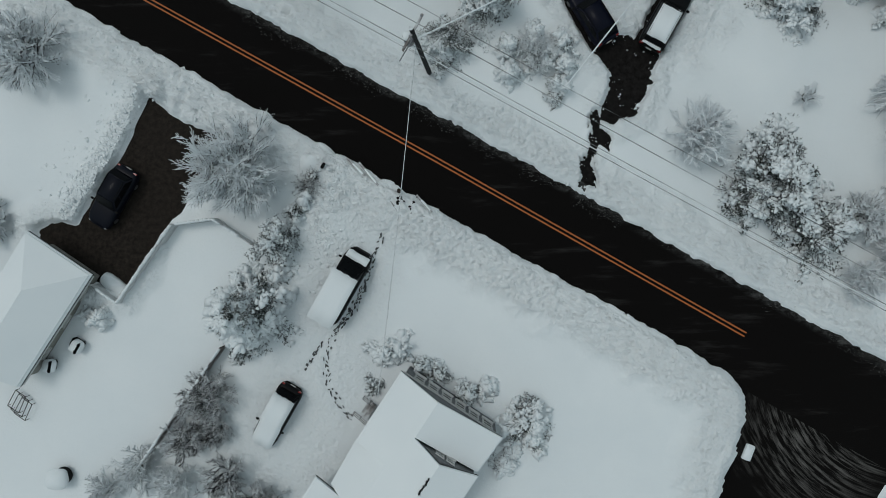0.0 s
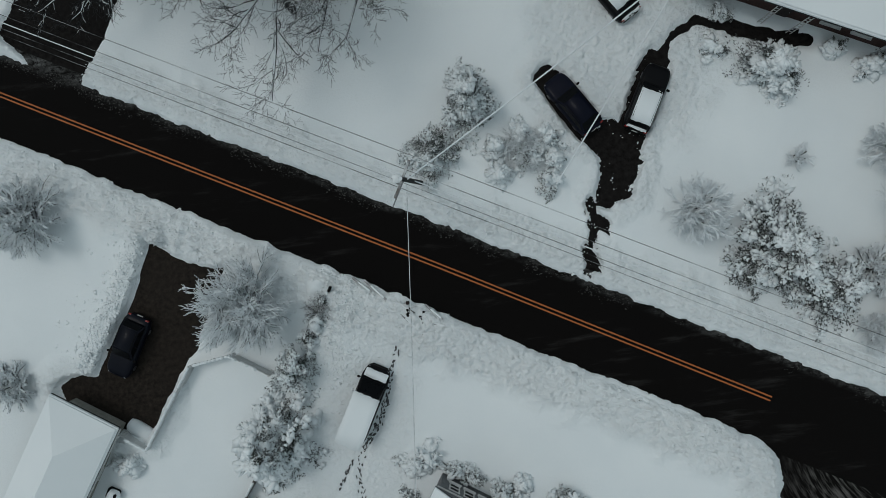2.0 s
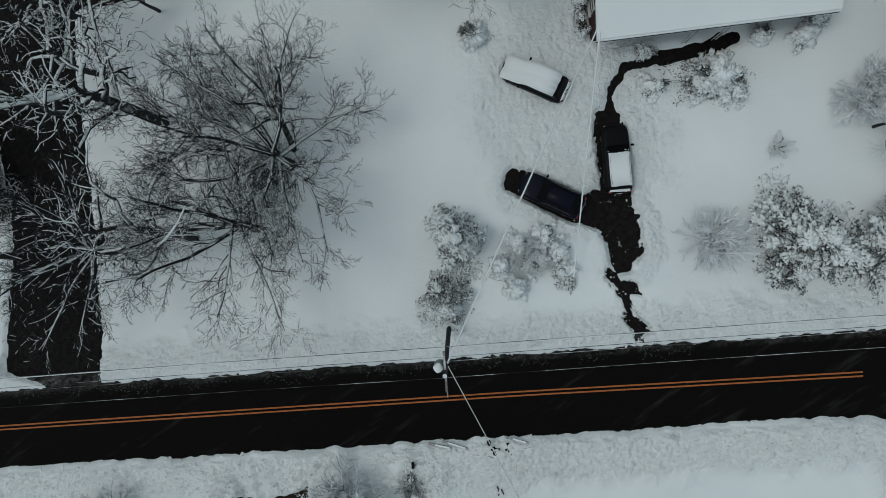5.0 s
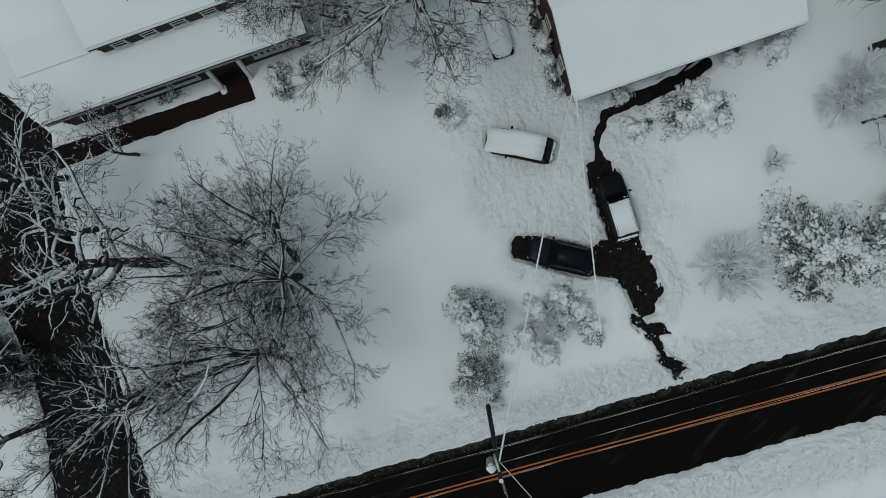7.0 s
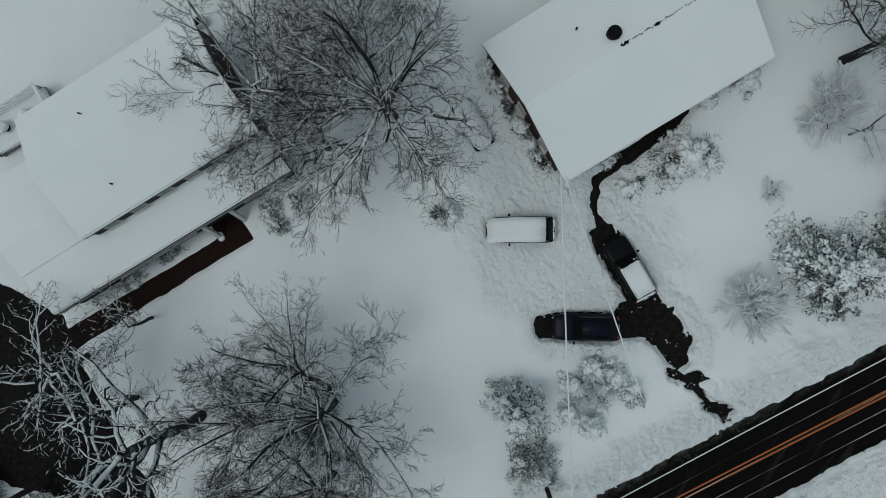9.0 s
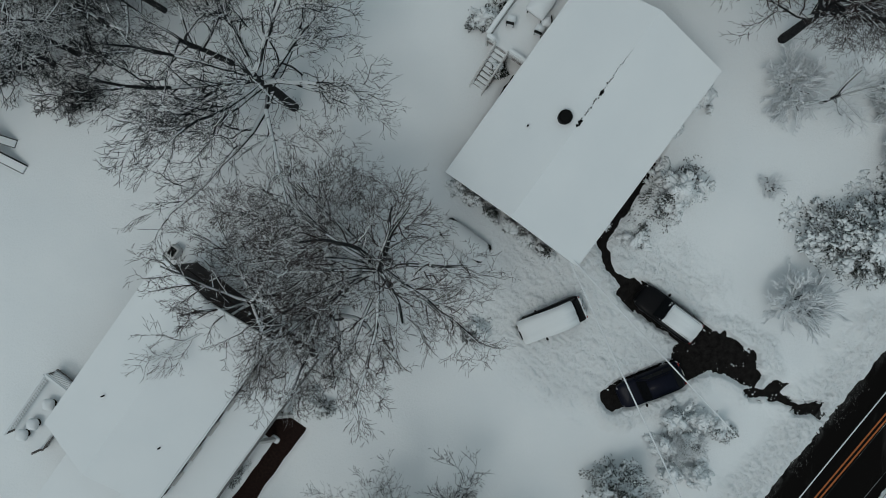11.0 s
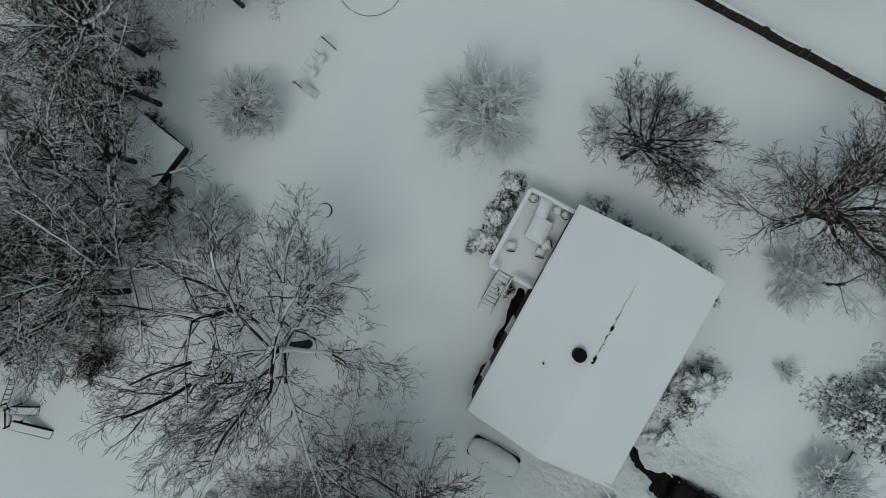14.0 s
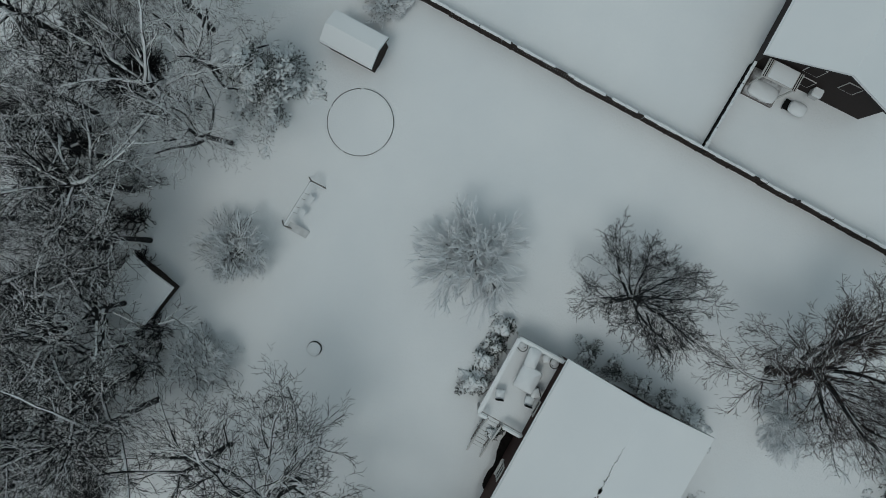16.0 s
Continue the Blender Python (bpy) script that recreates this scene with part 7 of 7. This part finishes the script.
spots = [(27.5, 56.0), (25.6, 59.0), (30.2, 57.2), (33.5, 55.2), (29.5, 53.0), (44.0, 56.5), (50.0, 57.5), (40.5, 56.5), (29.0, 58.5), (38.0, 60.5), (46.8, 56.0), (52.5, 54.5), (56.0, 49.0), (58.5, 53.5), (34.0, 63.0), (28.5, 64.5), (42.5, 63.5), (49.0, 61.0), (55.5, 60.0), (61.0, 47.0), (63.5, 53.0), (24.5, 66.5), (21.0, 68.0), (48.0, 47.6), (33.0, 59.5), (45.0, 59.0), (36.6, 54.6), (41.0, 53.6), (52.6, 47.5), (37.5, 65.0), (30.0, 61.5), (58.0, 57.0)]
for k, (x, y) in enumerate(spots):
    s = wood_rng.uniform(0.78, 1.05)
    copy_thing(models[k % 5], pose(x, y, 0, wood_rng.uniform(-5, 5), wood_rng.uniform(-5, 5), wood_rng.uniform(0, 360)) @ Matrix.Scale(s, 4))
for k in range(62):
    x, y = wood_rng.uniform(22, 60), wood_rng.uniform(53.0, 66)
    bare_shrub("undergrowth", "tangled dark undergrowth in the wood", x, y, wood_rng.uniform(1.8, 3.2), 170 + k, (M_BARK_DUST, M_BARK_BARE, M_BARK_BARE)[k % 3], 7, (5, 4, 3), (0.5, 0.3, 0.16), 1.2, 0.018, 0.03, group="undergrowth")

lane_rng = np.random.default_rng(41)
for k in range(16):
    bare_shrub("undergrowth", "tangled dark undergrowth beside the lane", lane_rng.uniform(-30, -25), lane_rng.uniform(37, 50), lane_rng.uniform(2.0, 3.6), 270 + k, (M_BARK_DUST, M_BARK_BARE)[k % 2], 8, (6, 5, 4), (0.5, 0.3, 0.16), 1.2, 0.018, 0.03, group="undergrowth")
slab_heap = thing("snow_block", "flat block of snow lying beside the side street", "snow", 19.5, -14.9, 0.0, -20)
part("block", snow_heap(bmesh.new(), 0, 0, -0.05, 0.62, 1.15, 0.3, lane_rng, 6.0, 0.25), M_CLOD, slab_heap, "", True)

# clods of snow thrown up by the plough and the shovels
clod_rng = np.random.default_rng(5)


def clod_field(name, label, px, py, size):
    """Small angular lumps lying on the snow sheet."""
    bm = bmesh.new()
    bmesh.ops.create_icosphere(bm, subdivisions=1, radius=1.0)
    v = np.array([p.co[:] for p in bm.verts])
    f = np.array([[p.index for p in q.verts] for q in bm.faces])
    bm.free()
    pz = ground_z(px, py)
    ok = pz > 0.05
    px, py, pz, size = px[ok], py[ok], pz[ok], size[ok]
    n = len(px)
    p = v[None] * (1 + 0.3 * clod_rng.normal(size=(n, len(v), 1))) * size[:, None, None] * np.stack([clod_rng.uniform(0.7, 1.4, n), clod_rng.uniform(0.7, 1.4, n), clod_rng.uniform(0.5, 0.9, n)], 1)[:, None]
    p += np.stack([px, py, pz - 0.25 * size], 1)[:, None]
    faces = (f[None] + (np.arange(n) * len(v))[:, None, None]).reshape(-1, 3)
    ob = link_mesh(name, array_mesh(name, p.reshape(-1, 3), faces), M_CLOD, None)
    return tagged(ob, label, "snow", kind="stuff")


def road_spread(n, s0, s1, d0, d1, bias=1.0):
    s = clod_rng.uniform(s0, s1, n)
    d = d0 + (d1 - d0) * clod_rng.random(n) ** bias
    return ROAD_O.x + ROAD_U.x * s + ROAD_N.x * d, ROAD_O.y + ROAD_U.y * s + ROAD_N.y * d


def lump_size(n, small, big):
    return small + (big - small) * clod_rng.random(n) ** 3


clod_field("snow_clods", "ploughed lumps of snow along the road", *road_spread(4200, -38, 26, -3.0, -6.0, 1.4), lump_size(4200, 0.025, 0.11))
clod_field("snow_clods", "ploughed lumps of snow along the road", *road_spread(2600, -34, 34, 2.9, 5.2, 1.4), lump_size(2600, 0.02, 0.08))
t = clod_rng.random(2600)
off = clod_rng.exponential(0.7, 2600)
clod_field("snow_clods", "shovelled lumps of snow beside the brown driveway", -22.7 - 6.4 * t - 0.83 * off, 10.2 - 9.2 * t + 0.55 * off, lump_size(2600, 0.03, 0.14))
a, rr = clod_rng.uniform(0, 6.283, 3000), np.sqrt(clod_rng.random(3000)) * 6.5
clod_field("snow_clods", "trodden lumps of snow round the parked cars", 12.0 + rr * np.cos(a), 19.8 + 1.15 * rr * np.sin(a), lump_size(3000, 0.02, 0.07))
clod_field("snow_clods", "lumps of snow along the shovelled drive", clod_rng.normal(-9.8, 1.2, 1500), clod_rng.normal(1.6, 3.0, 1500), lump_size(1500, 0.03, 0.14))
px, py = road_spread(6000, -40, 40, 1.7, 3.0, 0.5)
ok = fbm(px, py, 0.35, 3, 97) > -0.05
px, py, grit = px[ok], py[ok], lump_size(ok.sum(), 0.012, 0.05)
grit_bm = bmesh.new()
bmesh.ops.create_icosphere(grit_bm, subdivisions=1, radius=1.0)
gv = np.array([p.co[:] for p in grit_bm.verts])
gf = np.array([[p.index for p in q.verts] for q in grit_bm.faces])
grit_bm.free()
gp = gv[None] * grit[:, None, None] * np.stack([clod_rng.uniform(0.8, 2.2, len(px)), clod_rng.uniform(0.6, 1.3, len(px)), np.full(len(px), 0.3)], 1)[:, None] + np.stack([px, py, 0 * px + 0.004], 1)[:, None]
tagged(link_mesh("slush_crumbs", array_mesh("slush_crumbs", gp.reshape(-1, 3), (gf[None] + (np.arange(len(px)) * len(gv))[:, None, None]).reshape(-1, 3)), M_SLUSH, None), "grey gritty slush crumbs on the road edge", "slush", kind="stuff")
# slush crumbs dropped on the east drive
ex, ey = clod_rng.uniform(6.5, 14.0, 5200), clod_rng.uniform(3.5, 16.5, 5200)
near_edge = np.minimum(polygon_distance(ex, ey, EAST_DRIVE), polygon_distance(ex, ey, EAST_MOUTH))
ok = (near_edge < 0.1) & (clod_rng.random(5200) < np.exp(near_edge / 0.3) * 0.35 + 0.012) & (fbm(ex, ey, 0.8, 3, 98) > -0.15)
ex, ey = ex[ok], ey[ok]
cs = lump_size(len(ex), 0.015, 0.075)
cp = gv[None] * cs[:, None, None] * np.stack([clod_rng.uniform(0.7, 1.8, len(ex)), clod_rng.uniform(0.7, 1.8, len(ex)), np.full(len(ex), 0.4)], 1)[:, None] + np.stack([ex, ey, 0 * ex], 1)[:, None]
tagged(link_mesh("slush_crumbs", array_mesh("slush_crumbs", cp.reshape(-1, 3), (gf[None] + (np.arange(len(ex)) * len(gv))[:, None, None]).reshape(-1, 3)), M_CLOD, None), "lumps of snow dropped on the black driveway", "slush", kind="stuff")
